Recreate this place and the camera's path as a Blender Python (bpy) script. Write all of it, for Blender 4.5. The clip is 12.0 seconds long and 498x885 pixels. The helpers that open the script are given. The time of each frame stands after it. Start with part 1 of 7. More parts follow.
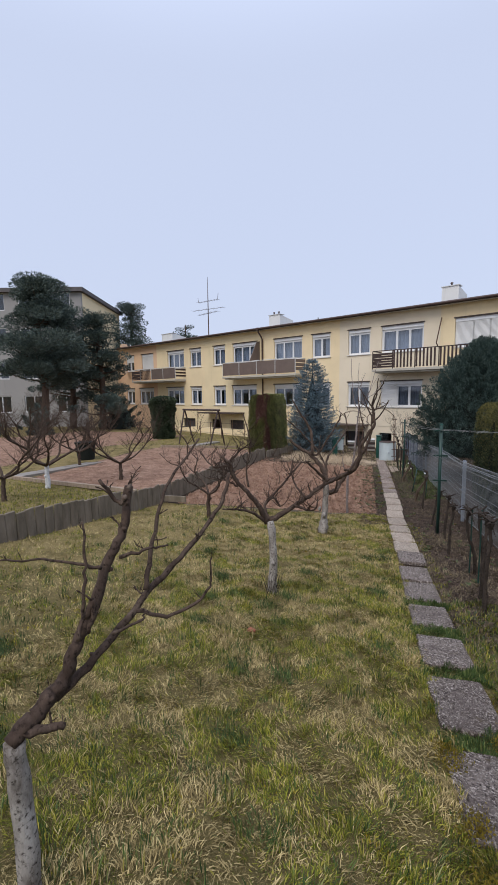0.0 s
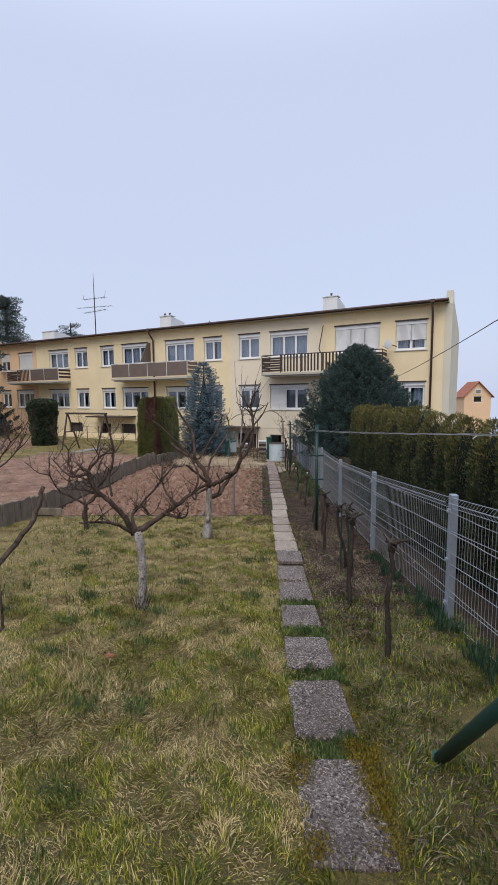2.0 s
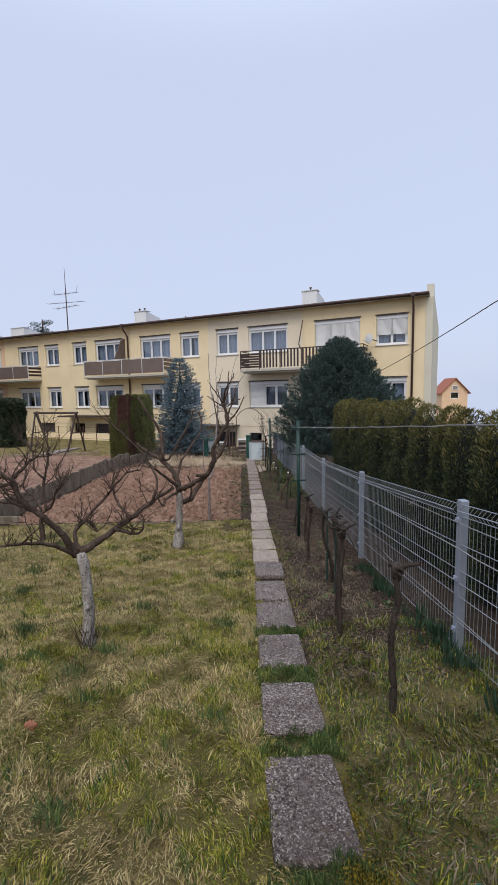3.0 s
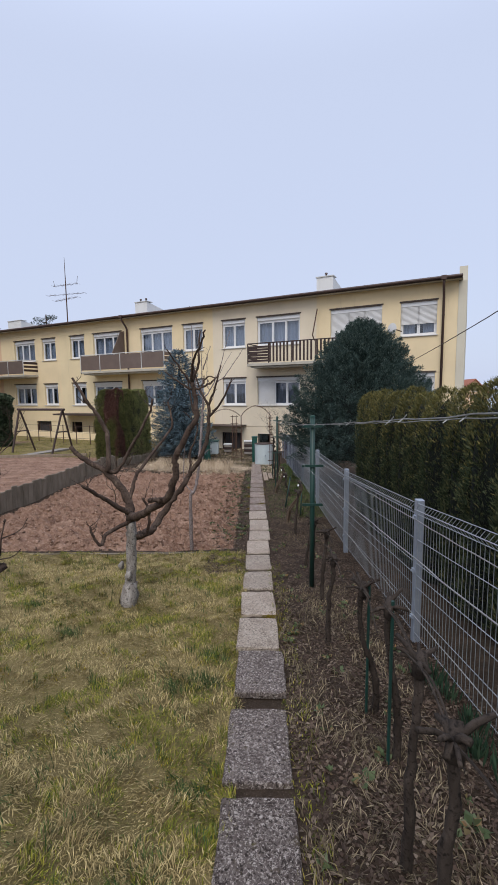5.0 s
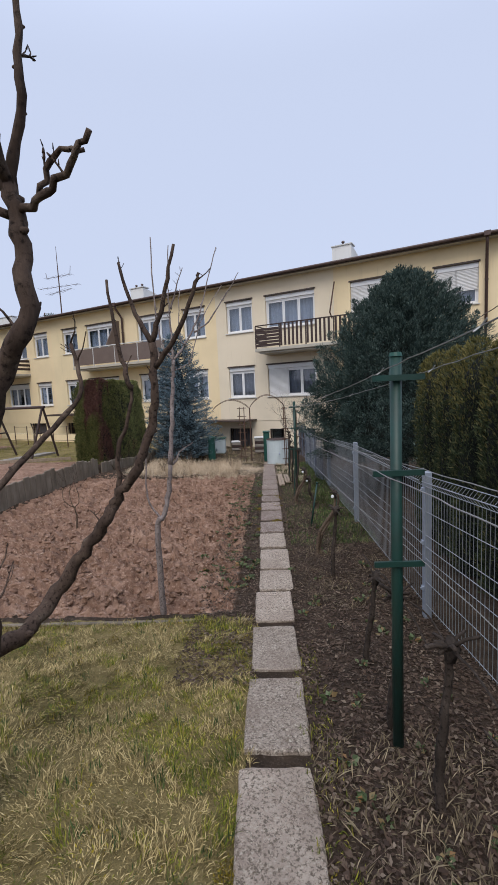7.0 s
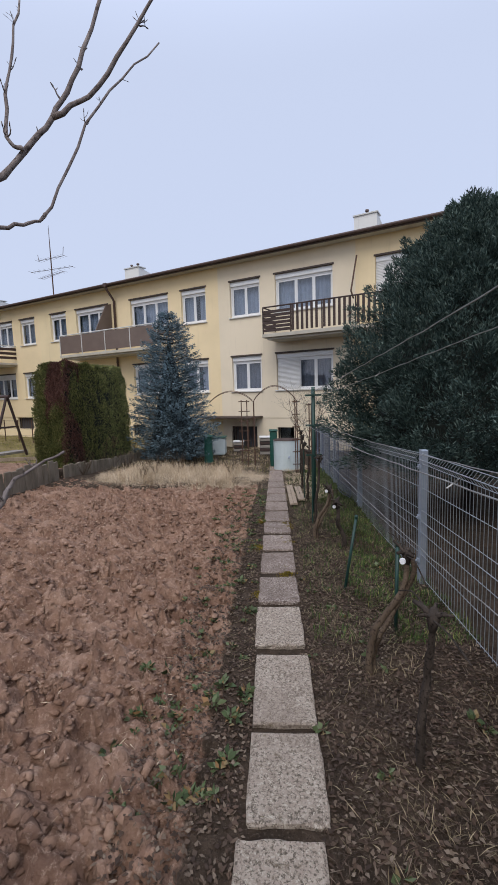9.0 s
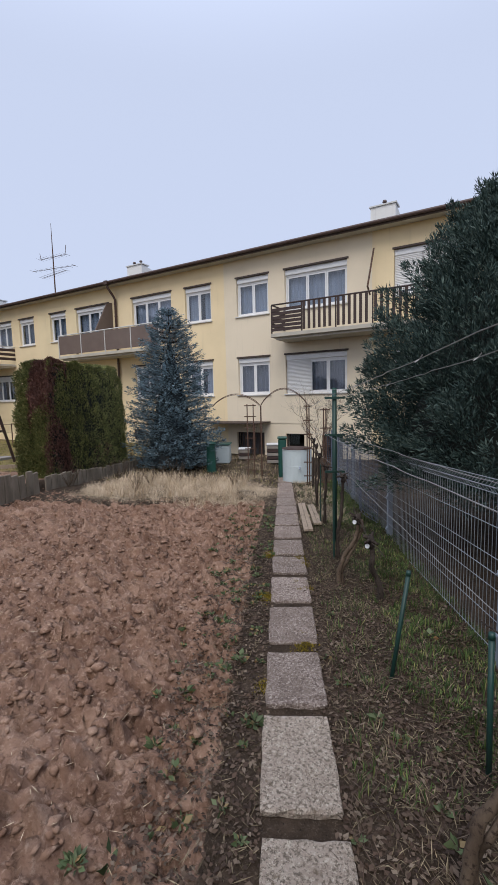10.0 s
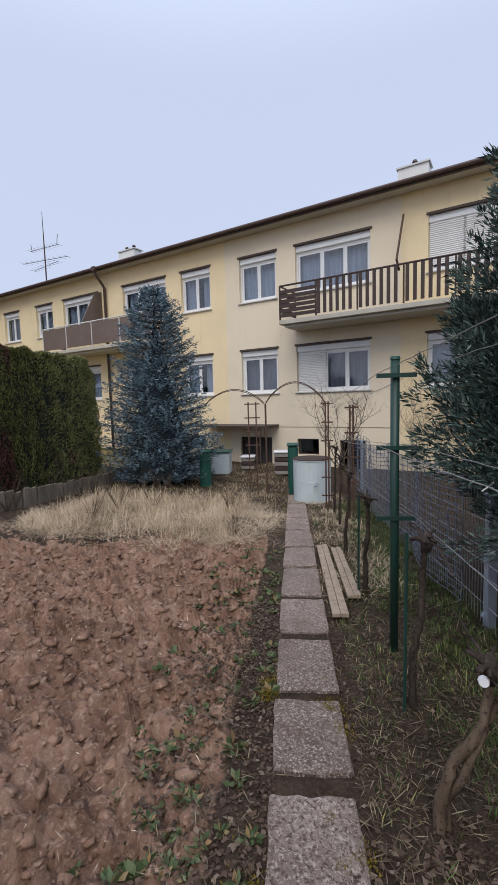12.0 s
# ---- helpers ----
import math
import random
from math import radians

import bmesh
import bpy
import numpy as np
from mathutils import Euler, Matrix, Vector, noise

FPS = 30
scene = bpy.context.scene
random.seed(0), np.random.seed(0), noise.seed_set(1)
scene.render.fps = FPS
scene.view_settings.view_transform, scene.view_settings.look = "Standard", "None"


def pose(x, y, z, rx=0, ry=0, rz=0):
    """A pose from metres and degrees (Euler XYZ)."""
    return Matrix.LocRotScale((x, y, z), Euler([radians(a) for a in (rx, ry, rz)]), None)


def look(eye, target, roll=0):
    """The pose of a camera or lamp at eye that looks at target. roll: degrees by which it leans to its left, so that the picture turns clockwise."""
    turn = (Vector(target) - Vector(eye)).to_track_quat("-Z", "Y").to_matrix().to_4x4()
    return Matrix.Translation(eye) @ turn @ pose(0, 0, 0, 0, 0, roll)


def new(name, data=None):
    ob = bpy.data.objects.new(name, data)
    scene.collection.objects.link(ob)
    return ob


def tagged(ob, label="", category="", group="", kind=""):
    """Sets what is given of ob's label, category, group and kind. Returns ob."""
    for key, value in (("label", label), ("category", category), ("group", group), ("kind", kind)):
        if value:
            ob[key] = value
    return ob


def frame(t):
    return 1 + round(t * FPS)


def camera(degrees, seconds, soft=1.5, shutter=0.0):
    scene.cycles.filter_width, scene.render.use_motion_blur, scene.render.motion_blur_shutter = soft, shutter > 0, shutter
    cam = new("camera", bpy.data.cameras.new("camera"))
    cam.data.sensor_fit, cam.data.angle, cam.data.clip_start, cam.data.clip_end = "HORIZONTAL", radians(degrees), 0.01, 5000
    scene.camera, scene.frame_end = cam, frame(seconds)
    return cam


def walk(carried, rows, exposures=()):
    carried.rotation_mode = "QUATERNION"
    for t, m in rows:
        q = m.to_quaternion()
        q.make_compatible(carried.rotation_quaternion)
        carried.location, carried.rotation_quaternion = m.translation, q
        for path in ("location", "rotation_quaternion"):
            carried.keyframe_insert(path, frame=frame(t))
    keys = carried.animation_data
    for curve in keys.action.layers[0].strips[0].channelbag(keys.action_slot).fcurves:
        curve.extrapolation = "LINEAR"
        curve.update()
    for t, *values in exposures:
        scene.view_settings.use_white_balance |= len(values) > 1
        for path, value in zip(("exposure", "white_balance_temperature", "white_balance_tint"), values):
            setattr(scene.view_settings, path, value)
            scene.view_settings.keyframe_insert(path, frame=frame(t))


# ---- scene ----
cam = camera(60.3, 12.0)
PATH = [
    (0, (-0.087, -0.012, 1.486), (-1.398, 1.481, 1.256), -0.8),
    (0.5, (-0.013, 0.039, 1.479), (-1.168, 1.656, 1.255), -0.5),
    (1, (0.042, 0.098, 1.479), (-1.013, 1.782, 1.257), -0.2),
    (1.5, (0.069, 0.166, 1.482), (-0.933, 1.883, 1.26), -0.3),
    (2, (0.038, 0.325, 1.463), (-0.886, 2.085, 1.242), -0.6),
    (2.5, (-0.081, 0.633, 1.419), (-0.966, 2.413, 1.194), -0.8),
    (3, (-0.199, 1.006, 1.379), (-1.044, 2.804, 1.15), -1.1),
    (3.2, (-0.277, 1.194, 1.35), (-1.114, 2.996, 1.115), -0.9),
    (4.8, (-0.859, 2.939, 1.209), (-1.743, 4.72, 0.985), -0.6),
    (5, (-0.955, 3.176, 1.155), (-1.85, 4.95, 0.932), -0.7),
    (5.5, (-1.218, 3.775, 1.052), (-2.131, 5.54, 0.828), -1.3),
    (6, (-1.485, 4.349, 0.974), (-2.417, 6.104, 0.748), -1.9),
    (6.5, (-1.797, 4.944, 0.895), (-2.737, 6.694, 0.666), -2.6),
    (7, (-2.081, 5.573, 0.769), (-3.03, 7.319, 0.541), -2.7),
    (7.2, (-2.205, 5.81, 0.716), (-3.154, 7.558, 0.503), -2.6),
    (8.8, (-3.097, 7.716, 0.512), (-4.071, 9.447, 0.284), -1.9),
    (9, (-3.211, 7.915, 0.511), (-4.190, 9.643, 0.28), -1.8),
    (9.5, (-3.518, 8.412, 0.496), (-4.509, 10.134, 0.271), -1.4),
    (10, (-3.772, 8.940, 0.475), (-4.780, 10.655, 0.266), -1.4),
    (10.5, (-4.040, 9.467, 0.436), (-5.058, 11.178, 0.242), -1.3),
    (11, (-4.288, 10.012, 0.396), (-5.314, 11.719, 0.209), -1.5),
    (11.5, (-4.554, 10.544, 0.361), (-5.595, 12.242, 0.174), -1.5),
    (12, (-4.827, 11.090, 0.318), (-5.876, 12.782, 0.127), -1.6),
]
walk(cam, [(t, look(eye, target, roll)) for t, eye, target, roll in PATH])
scene.view_settings.exposure = 0.25
SKY_STRENGTH, SKY_GREY, SKY_COLOR, ZENITH, SUN = .12, .9, (4.45, 5.0, 6.5, 1), 2.1, 1.5
HEDGE_L = (0, 3.6, -.8, 0, -1.2, 1.36)
CYPRESS = (14.9, 3.4, 2.92, 2.38)
SPRUCE_AT = (22.6, -2.8, 3.2, 1.45)
scene.cycles.max_bounces = 8

# the garden lies askew to the houses: u runs along the path, v to its right
SKEW = radians(26)
CS, SN = math.cos(SKEW), math.sin(SKEW)


def gxy(u, v):
    return (CS * v - SN * u, SN * v + CS * u)


def guv(x, y):
    return (-SN * x + CS * y, CS * x + SN * y)


PROFILE_U = [-60, -2, 0, 2.3, 2.9, 4.35, 6.4, 7.8, 8.6, 9.4, 12, 14.2, 15.4, 16.7, 19, 22, 34, 70, 700]
PROFILE_Z = [1.5, .22, .02, -.36, -.43, -.64, -.88, -1.01, -1.12, -1.2, -1.23, -1.27, -1.31, -1.4, -1.58, -1.75, -1.95, -9, -70]


EDGE_SLOPE = .092


def EDGE_V(u):
    """Where the edging runs: it closes in on the path towards the houses."""
    return -5.33 + EDGE_SLOPE * (np.clip(u, 0, 30) - 5)


def ground_z(u, v):
    """Height of the ground, without its small unevenness."""
    z = np.interp(u, PROFILE_U, PROFILE_Z)
    left = np.clip((EDGE_V(u) - .06 - v) / .1, 0, 1) * .2 + np.clip((-6 - v) * .03, 0, .4)
    z = z + np.clip((-v - 1) / 3, 0, 1) * np.interp(u, [13, 18, 24, 34], [0, .2, .2, 0])
    return z + left * np.clip((60 + np.minimum(v, 0)) / 30, 0, 1)


def gpos(u, v, dz=0.0):
    x, y = gxy(u, v)
    return Vector((x, y, float(ground_z(u, v)) + dz))


# ---- world and sun ----
world = bpy.data.worlds.new("sky")
scene.world = world
world.use_nodes = True
wn, wl = world.node_tree.nodes, world.node_tree.links
sky = wn.new("ShaderNodeTexSky")
sky.sky_type, sky.sun_disc = "NISHITA", False
sky.sun_elevation, sky.sun_rotation = radians(38), radians(200)
sky.air_density, sky.dust_density, sky.ozone_density = 1.2, 3.0, 1.0
haze = wn.new("ShaderNodeMix")
haze.data_type = "RGBA"
haze.inputs["Factor"].default_value = SKY_GREY
haze.inputs["B"].default_value = SKY_COLOR
wl.new(sky.outputs[0], haze.inputs["A"])
# an overcast sky is brightest overhead
geo, sepz, rise, boost = wn.new("ShaderNodeTexCoord"), wn.new("ShaderNodeSeparateXYZ"), wn.new("ShaderNodeMapRange"), wn.new("ShaderNodeVectorMath")
wl.new(geo.outputs["Generated"], sepz.inputs[0])
rise.interpolation_type = "SMOOTHSTEP"
for key, val in (("From Min", .55), ("From Max", 1.0), ("To Min", 1.0), ("To Max", ZENITH)):
    rise.inputs[key].default_value = val
wl.new(sepz.outputs["Z"], rise.inputs["Value"])
boost.operation = "SCALE"
wl.new(haze.outputs["Result"], boost.inputs[0])
wl.new(rise.outputs["Result"], boost.inputs["Scale"])
wl.new(boost.outputs["Vector"], wn["Background"].inputs["Color"])
wn["Background"].inputs["Strength"].default_value = SKY_STRENGTH
sun_data = bpy.data.lights.new("sun", "SUN")
sun_data.energy, sun_data.angle, sun_data.color = SUN, radians(40), (1.0, .93, .84)
sun = new("sun", sun_data)
sun.matrix_world = look((0, 0, 50), (-14, 38, 0))


# ---- materials ----
class Mat:
    """A small helper for node materials."""

    def __init__(self, name, rough=.8, metal=0.0, spec=.4):
        self.m = bpy.data.materials.new(name)
        self.m.use_nodes = True
        self.n, self.l = self.m.node_tree.nodes, self.m.node_tree.links
        self.b = self.n["Principled BSDF"]
        self.b.inputs["Roughness"].default_value = rough
        self.b.inputs["Metallic"].default_value = metal
        self.b.inputs["Specular IOR Level"].default_value = spec
        self.co = self.n.new("ShaderNodeNewGeometry").outputs["Position"]

    def noise(self, scale, detail=6, rough=.6, stretch=None, dist=0.0):
        t = self.n.new("ShaderNodeTexNoise")
        t.inputs["Scale"].default_value, t.inputs["Detail"].default_value = scale, detail
        t.inputs["Roughness"].default_value, t.inputs["Distortion"].default_value = rough, dist
        if stretch:
            mp = self.n.new("ShaderNodeMapping")
            mp.inputs["Scale"].default_value = stretch
            self.l.new(self.co, mp.inputs[0])
            self.l.new(mp.outputs[0], t.inputs["Vector"])
        else:
            self.l.new(self.co, t.inputs["Vector"])
        return t.outputs["Fac"]

    def voronoi(self, scale, feature="F1", out="Distance"):
        t = self.n.new("ShaderNodeTexVoronoi")
        t.feature = feature
        t.inputs["Scale"].default_value = scale
        self.l.new(self.co, t.inputs["Vector"])
        return t.outputs[out]

    def ramp(self, fac, stops):
        r = self.n.new("ShaderNodeValToRGB")
        e = r.color_ramp.elements
        while len(e) < len(stops):
            e.new(.5)
        for k, (p, c) in zip(e, stops):
            k.position, k.color = p, (*c, 1) if len(c) == 3 else c
        self.l.new(fac, r.inputs[0])
        return r.outputs["Color"]

    def step(self, fac, a, b):
        r = self.n.new("ShaderNodeMapRange")
        r.inputs["From Min"].default_value, r.inputs["From Max"].default_value = a, b
        r.interpolation_type = "SMOOTHSTEP"
        self.l.new(fac, r.inputs["Value"])
        return r.outputs["Result"]

    def mix(self, fac, a, b, mode="MIX"):
        m = self.n.new("ShaderNodeMix")
        m.data_type, m.blend_type = "RGBA", mode
        for key, v in (("Factor", fac), ("A", a), ("B", b)):
            if isinstance(v, bpy.types.NodeSocket):
                self.l.new(v, m.inputs[key])
            elif key == "Factor":
                m.inputs[key].default_value = v
            else:
                m.inputs[key].default_value = (*v, 1)
        return m.outputs["Result"]

    def color(self, v):
        if isinstance(v, bpy.types.NodeSocket):
            self.l.new(v, self.b.inputs["Base Color"])
        else:
            self.b.inputs["Base Color"].default_value = (*v, 1)
        return self

    def bump(self, fac, strength=.4, dist=.01):
        b = self.n.new("ShaderNodeBump")
        b.inputs["Strength"].default_value, b.inputs["Distance"].default_value = strength, dist
        self.l.new(fac, b.inputs["Height"])
        self.l.new(b.outputs[0], self.b.inputs["Normal"])
        return self

    def attr(self, name):
        a = self.n.new("ShaderNodeAttribute")
        a.attribute_name = name
        return a

    def island(self):
        return self.n.new("ShaderNodeNewGeometry").outputs["Random Per Island"]

    def objrand(self):
        return self.n.new("ShaderNodeObjectInfo").outputs["Random"]


def varied(name, c1, c2, scale=8, rough=.8, bump=.3, dist=.005, metal=0.0, detail=6, stretch=None, fine=60, spec=.4):
    m = Mat(name, rough, metal, spec)
    big = m.ramp(m.noise(scale, detail, .65, stretch), [(.3, c1), (.7, c2)])
    f = m.noise(fine, 4)
    dark = tuple(.72 * c for c in c1)
    col = m.mix(m.step(f, .45, .75), big, dark)
    m.color(m.mix(.35, big, col))
    m.bump(m.noise(fine, 5), bump, dist)
    return m.m


def render_wall(name, c, soil=(.30, .27, .2)):
    m = Mat(name, .92, 0, .2)
    base = m.mix(m.step(m.noise(.7, 5), .35, .7), c, tuple(k * .93 for k in c))
    streak = m.noise(1.2, 5, .7, (3.5, 3.5, .25))
    base = m.mix(m.step(streak, .56, .8), base, tuple(k * .8 for k in c))
    m.color(m.mix(m.step(m.noise(9, 8, .75), .62, .85), base, tuple(k * .86 for k in c)))
    m.bump(m.noise(220, 3), .35, .004)
    return m.m


YELLOW = render_wall("yellow_render", (.81, .665, .425))
CREAM = render_wall("cream_render", (.76, .665, .51))
PEACH = render_wall("peach_render", (.74, .51, .33))
YELLOW_B = render_wall("pale_yellow_render", (.80, .67, .43))
WHITE_R = render_wall("white_render", (.72, .72, .70))
GABLE = render_wall("pale_gable_render", (.62, .58, .47))
PLINTH = render_wall("plinth_render", (.50, .45, .33))
GREY_R = render_wall("grey_panel_render", (.30, .29, .28))
EAVE = varied("brown_fascia", (.075, .05, .04), (.055, .04, .035), 3, .6, .1)
ROOFM = varied("roof_felt", (.09, .08, .08), (.13, .12, .12), 2, .9, .4)
PVC = varied("white_window_plastic", (.78, .79, .8), (.72, .73, .74), 3, .35, .03)
SHUT = varied("white_roller_shutter", (.70, .70, .69), (.62, .62, .61), 2, .5, .05)
CURT = varied("net_curtain", (.55, .57, .64), (.34, .37, .43), 1.2, .9, .2, .01, stretch=(9, 9, .4))
CURTD = varied("dark_curtain", (.30, .30, .34), (.14, .14, .165), 1.5, .9, .2, .01, stretch=(9, 9, .4))
# the dimness of the rooms is put into this dark wall colour
DARK = varied("room_shade_wall", (.09, .085, .085), (.06, .06, .065), 1, .95, 0)
SILL = varied("pale_sill", (.62, .62, .6), (.5, .5, .48), 4, .6, .1)
CONC = varied("balcony_concrete", (.5, .47, .4), (.4, .37, .31), 2, .85, .3, stretch=(1, 1, .4))
BROWNW = varied("dark_brown_stain", (.06, .036, .03), (.035, .022, .02), 6, .6, .25, stretch=(1, 1, 4))
PANELB = varied("brown_panel", (.165, .125, .105), (.135, .1, .085), 2, .5, .08)
RUST = varied("weathered_dark_iron", (.055, .035, .028), (.12, .06, .035), 14, .75, .3)
PIPEM = varied("brown_pipe", (.09, .055, .045), (.065, .04, .035), 5, .5, .08)
GALV = varied("galvanised_steel", (.36, .40, .46), (.28, .32, .38), 12, .42, .1, metal=.35, fine=40)
WIRE = varied("galvanised_wire", (.42, .45, .48), (.32, .35, .38), 20, .4, .05, metal=.6)
OLDWIRE = varied("old_wire", (.33, .34, .33), (.22, .21, .2), 20, .55, .05, metal=.5)
GREENP = varied("green_painted_steel", (.01, .048, .038), (.016, .038, .03), 9, .45, .15)
GREENP2 = varied("green_plastic", (.015, .085, .065), (.014, .065, .05), 5, .5, .1)
CONCSLAB = varied("weathered_concrete", (.30, .27, .235), (.20, .18, .16), 3, .95, .7, .006, fine=45)
EDGEM = varied("mossy_concrete_edging", (.235, .195, .15), (.095, .077, .052), 5, .95, .7, .01, stretch=(1, 1, .3))
BARRELM = varied("pale_painted_barrel", (.55, .62, .63), (.47, .54, .55), 3, .45, .08)
PLANKM = varied("weathered_pine_plank", (.38, .30, .22), (.22, .165, .12), 4, .85, .4, stretch=(4, 4, 1))
NETM = varied("shade_net", (.16, .18, .23), (.10, .12, .16), 20, .8, .3)


def bark(name, c1, c2, c3):
    m = Mat(name, .9, 0, .2)
    b = m.ramp(m.noise(14, 8, .7, (1, 1, .35)), [(.3, c1), (.55, c2), (.75, c3)])
    m.color(m.mix(m.step(m.noise(60, 4), .5, .7), b, tuple(k * .5 for k in c1)))
    m.bump(m.noise(45, 8, .7, (1, 1, .3)), .8, .012)
    return m.m


BARK = bark("fruit_tree_bark", (.036, .023, .017), (.085, .058, .043), (.19, .145, .11))
BARKW = bark("limewashed_bark", (.09, .07, .055), (.34, .31, .275), (.52, .49, .45))
BARKD = bark("dark_bark", (.025, .019, .015), (.05, .038, .03), (.11, .085, .07))
BARKV = bark("vine_bark", (.06, .04, .028), (.11, .08, .055), (.19, .14, .1))
BARKS = bark("young_tree_bark", (.13, .10, .09), (.24, .2, .185), (.38, .34, .32))
WHITET = bark("white_limewash", (.55, .55, .55), (.68, .68, .68), (.75, .75, .75))
BARKP = bark("pine_bark", (.05, .035, .028), (.1, .065, .045), (.16, .1, .07))


def leafy(name, stops, rough=.7, patch=1.5, alt=None):
    m = Mat(name, rough, 0, .25)
    c = m.ramp(m.island(), stops)
    n = m.noise(patch, 4)
    lo = tuple(.6 * k for k in stops[0][1])
    c = m.mix(m.step(n, .45, .7), c, m.mix(.5, c, lo))
    if alt:
        c = m.mix(m.step(m.noise(alt[1], 4), alt[2], alt[2] + .1), c, alt[0])
    m.color(c)
    return m.m


SPRUCE = leafy("blue_spruce_needles", [(0, (.055, .095, .115)), (.5, (.125, .19, .225)), (1, (.25, .34, .385))])
# depth shade inside each plume is put into colour; outer growth is lighter
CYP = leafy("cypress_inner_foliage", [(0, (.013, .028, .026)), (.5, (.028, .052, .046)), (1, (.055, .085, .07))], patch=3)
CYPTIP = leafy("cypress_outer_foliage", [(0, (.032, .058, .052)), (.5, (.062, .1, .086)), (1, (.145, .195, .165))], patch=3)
THUJAH = leafy("thuja_hedge_foliage", [(0, (.016, .027, .013)), (.5, (.042, .06, .027)), (.85, (.09, .105, .047)), (1, (.19, .165, .07))], patch=3)
THUJAY = leafy("yellow_green_thuja", [(0, (.07, .07, .02)), (.5, (.14, .13, .04)), (1, (.24, .2, .07))])
HEDGEL = leafy("hedge_foliage", [(0, (.055, .07, .022)), (.5, (.145, .16, .05)), (1, (.29, .275, .10))])
HEDGEB = leafy("browned_hedge_foliage", [(0, (.07, .032, .026)), (.5, (.15, .07, .055)), (1, (.22, .12, .09))])
IVY = leafy("ivy_leaves", [(0, (.018, .03, .016)), (.5, (.04, .06, .03)), (1, (.09, .11, .06))])
PINE = leafy("pine_needles", [(0, (.035, .055, .05)), (.5, (.075, .105, .09)), (1, (.14, .175, .145))])
# near-black: shade deep inside foliage put into colour; also the dark tub
CORE = varied("foliage_shade_and_dark_tub", (.005, .008, .006), (.01, .013, .009), 6, .95, .5)
# the spruce's inner shade, held in a dark blue-grey colour
SPRUCE_SHADE = varied("spruce_inner_shade", (.02, .03, .035), (.03, .04, .045), 6, .95, .5)
DRYLEAF = leafy("dry_leaves", [(0, (.03, .018, .012)), (.45, (.075, .046, .03)), (.8, (.105, .073, .05)), (1, (.19, .145, .105))], patch=4)
STRAW = leafy("dry_straw", [(0, (.32, .235, .145)), (.5, (.50, .385, .255)), (1, (.66, .54, .39))])
WEED = leafy("weed_leaves", [(0, (.04, .06, .025)), (.5, (.08, .11, .045)), (.85, (.13, .15, .08)), (1, (.28, .14, .06))])
DAFF = leafy("bulb_leaves", [(0, (.016, .04, .022)), (.5, (.03, .065, .035)), (1, (.06, .1, .055))])


GRASS = leafy("lawn_blades", [(0, (.045, .06, .007)), (.35, (.11, .128, .011)), (.7, (.215, .215, .021)), (.92, (.34, .29, .05)), (1, (.44, .36, .11))], .75, 2.3)
THATCH = leafy("dead_lawn_blades", [(0, (.11, .08, .03)), (.35, (.255, .19, .08)), (.7, (.40, .31, .135)), (1, (.56, .45, .22))], .8, 2.6)
MOSSY = leafy("lawn_moss", [(0, (.12, .09, .006)), (.5, (.27, .205, .015)), (1, (.40, .31, .035))], .8, 3)
FRESH = leafy("fresh_grass", [(0, (.022, .045, .012)), (.5, (.05, .085, .02)), (.85, (.10, .14, .035)), (1, (.26, .25, .09))])


def soil_mix(m):
    c = m.ramp(m.noise(3.5, 8, .7), [(.3, (.125, .068, .045)), (.5, (.235, .138, .094)), (.7, (.37, .24, .17))])
    c = m.mix(m.step(m.noise(30, 6, .7), .5, .7), c, (.42, .29, .215))
    return m.mix(m.step(m.noise(22, 7, .8, None, .5), .55, .64), c, m.mix(.5, c, (.08, .042, .03)))


def ground_material():
    m = Mat("garden_ground", .95, 0, .15)
    a = m.attr("zone")
    sep = m.n.new("ShaderNodeSeparateColor")
    m.l.new(a.outputs["Color"], sep.inputs[0])
    soil = soil_mix(m)
    turf = m.ramp(m.noise(5, 8, .7), [(.3, (.055, .044, .015)), (.5, (.105, .083, .03)), (.7, (.18, .142, .055))])
    turf = m.mix(m.step(m.noise(.9, 5), .5, .65), turf, m.mix(.5, turf, (.05, .045, .008)))
    pale = m.n.new("ShaderNodeMath")
    pale.operation = "MULTIPLY"
    m.l.new(sep.outputs[2], pale.inputs[0])
    m.l.new(m.step(m.noise(1.7, 6, .65), .38, .56), pale.inputs[1])
    turf = m.mix(pale.outputs[0], turf, m.ramp(m.noise(20, 6, .8), [(.35, (.15, .112, .045)), (.55, (.29, .22, .095)), (.7, (.42, .33, .17))]))
    turf = m.mix(m.step(m.noise(130, 6, .85), .45, .58), turf, m.mix(m.step(m.noise(260, 4, .8), .4, .6), (.034, .028, .010), (.22, .175, .075)))
    dirt = m.ramp(m.noise(6, 8, .7), [(.3, (.024, .016, .011)), (.5, (.044, .03, .02)), (.7, (.085, .058, .04))])
    edge = m.noise(7, 5)

    def lim(s):
        mm = m.n.new("ShaderNodeMath")
        mm.operation = "ADD"
        m.l.new(s, mm.inputs[0])
        m.l.new(edge, mm.inputs[1])
        return m.step(mm.outputs[0], .92, 1.08)

    dirt = m.mix(m.step(m.noise(90, 6, .85), .5, .6), dirt, m.mix(m.step(m.noise(60, 4, .8), .4, .6), (.014, .01, .007), (.12, .09, .065)))
    c = m.mix(lim(sep.outputs[0]), dirt, turf)
    c = m.mix(lim(sep.outputs[1]), c, soil)
    m.color(c)
    m.bump(m.noise(30, 7, .7), 1.0, .03)
    return m.m


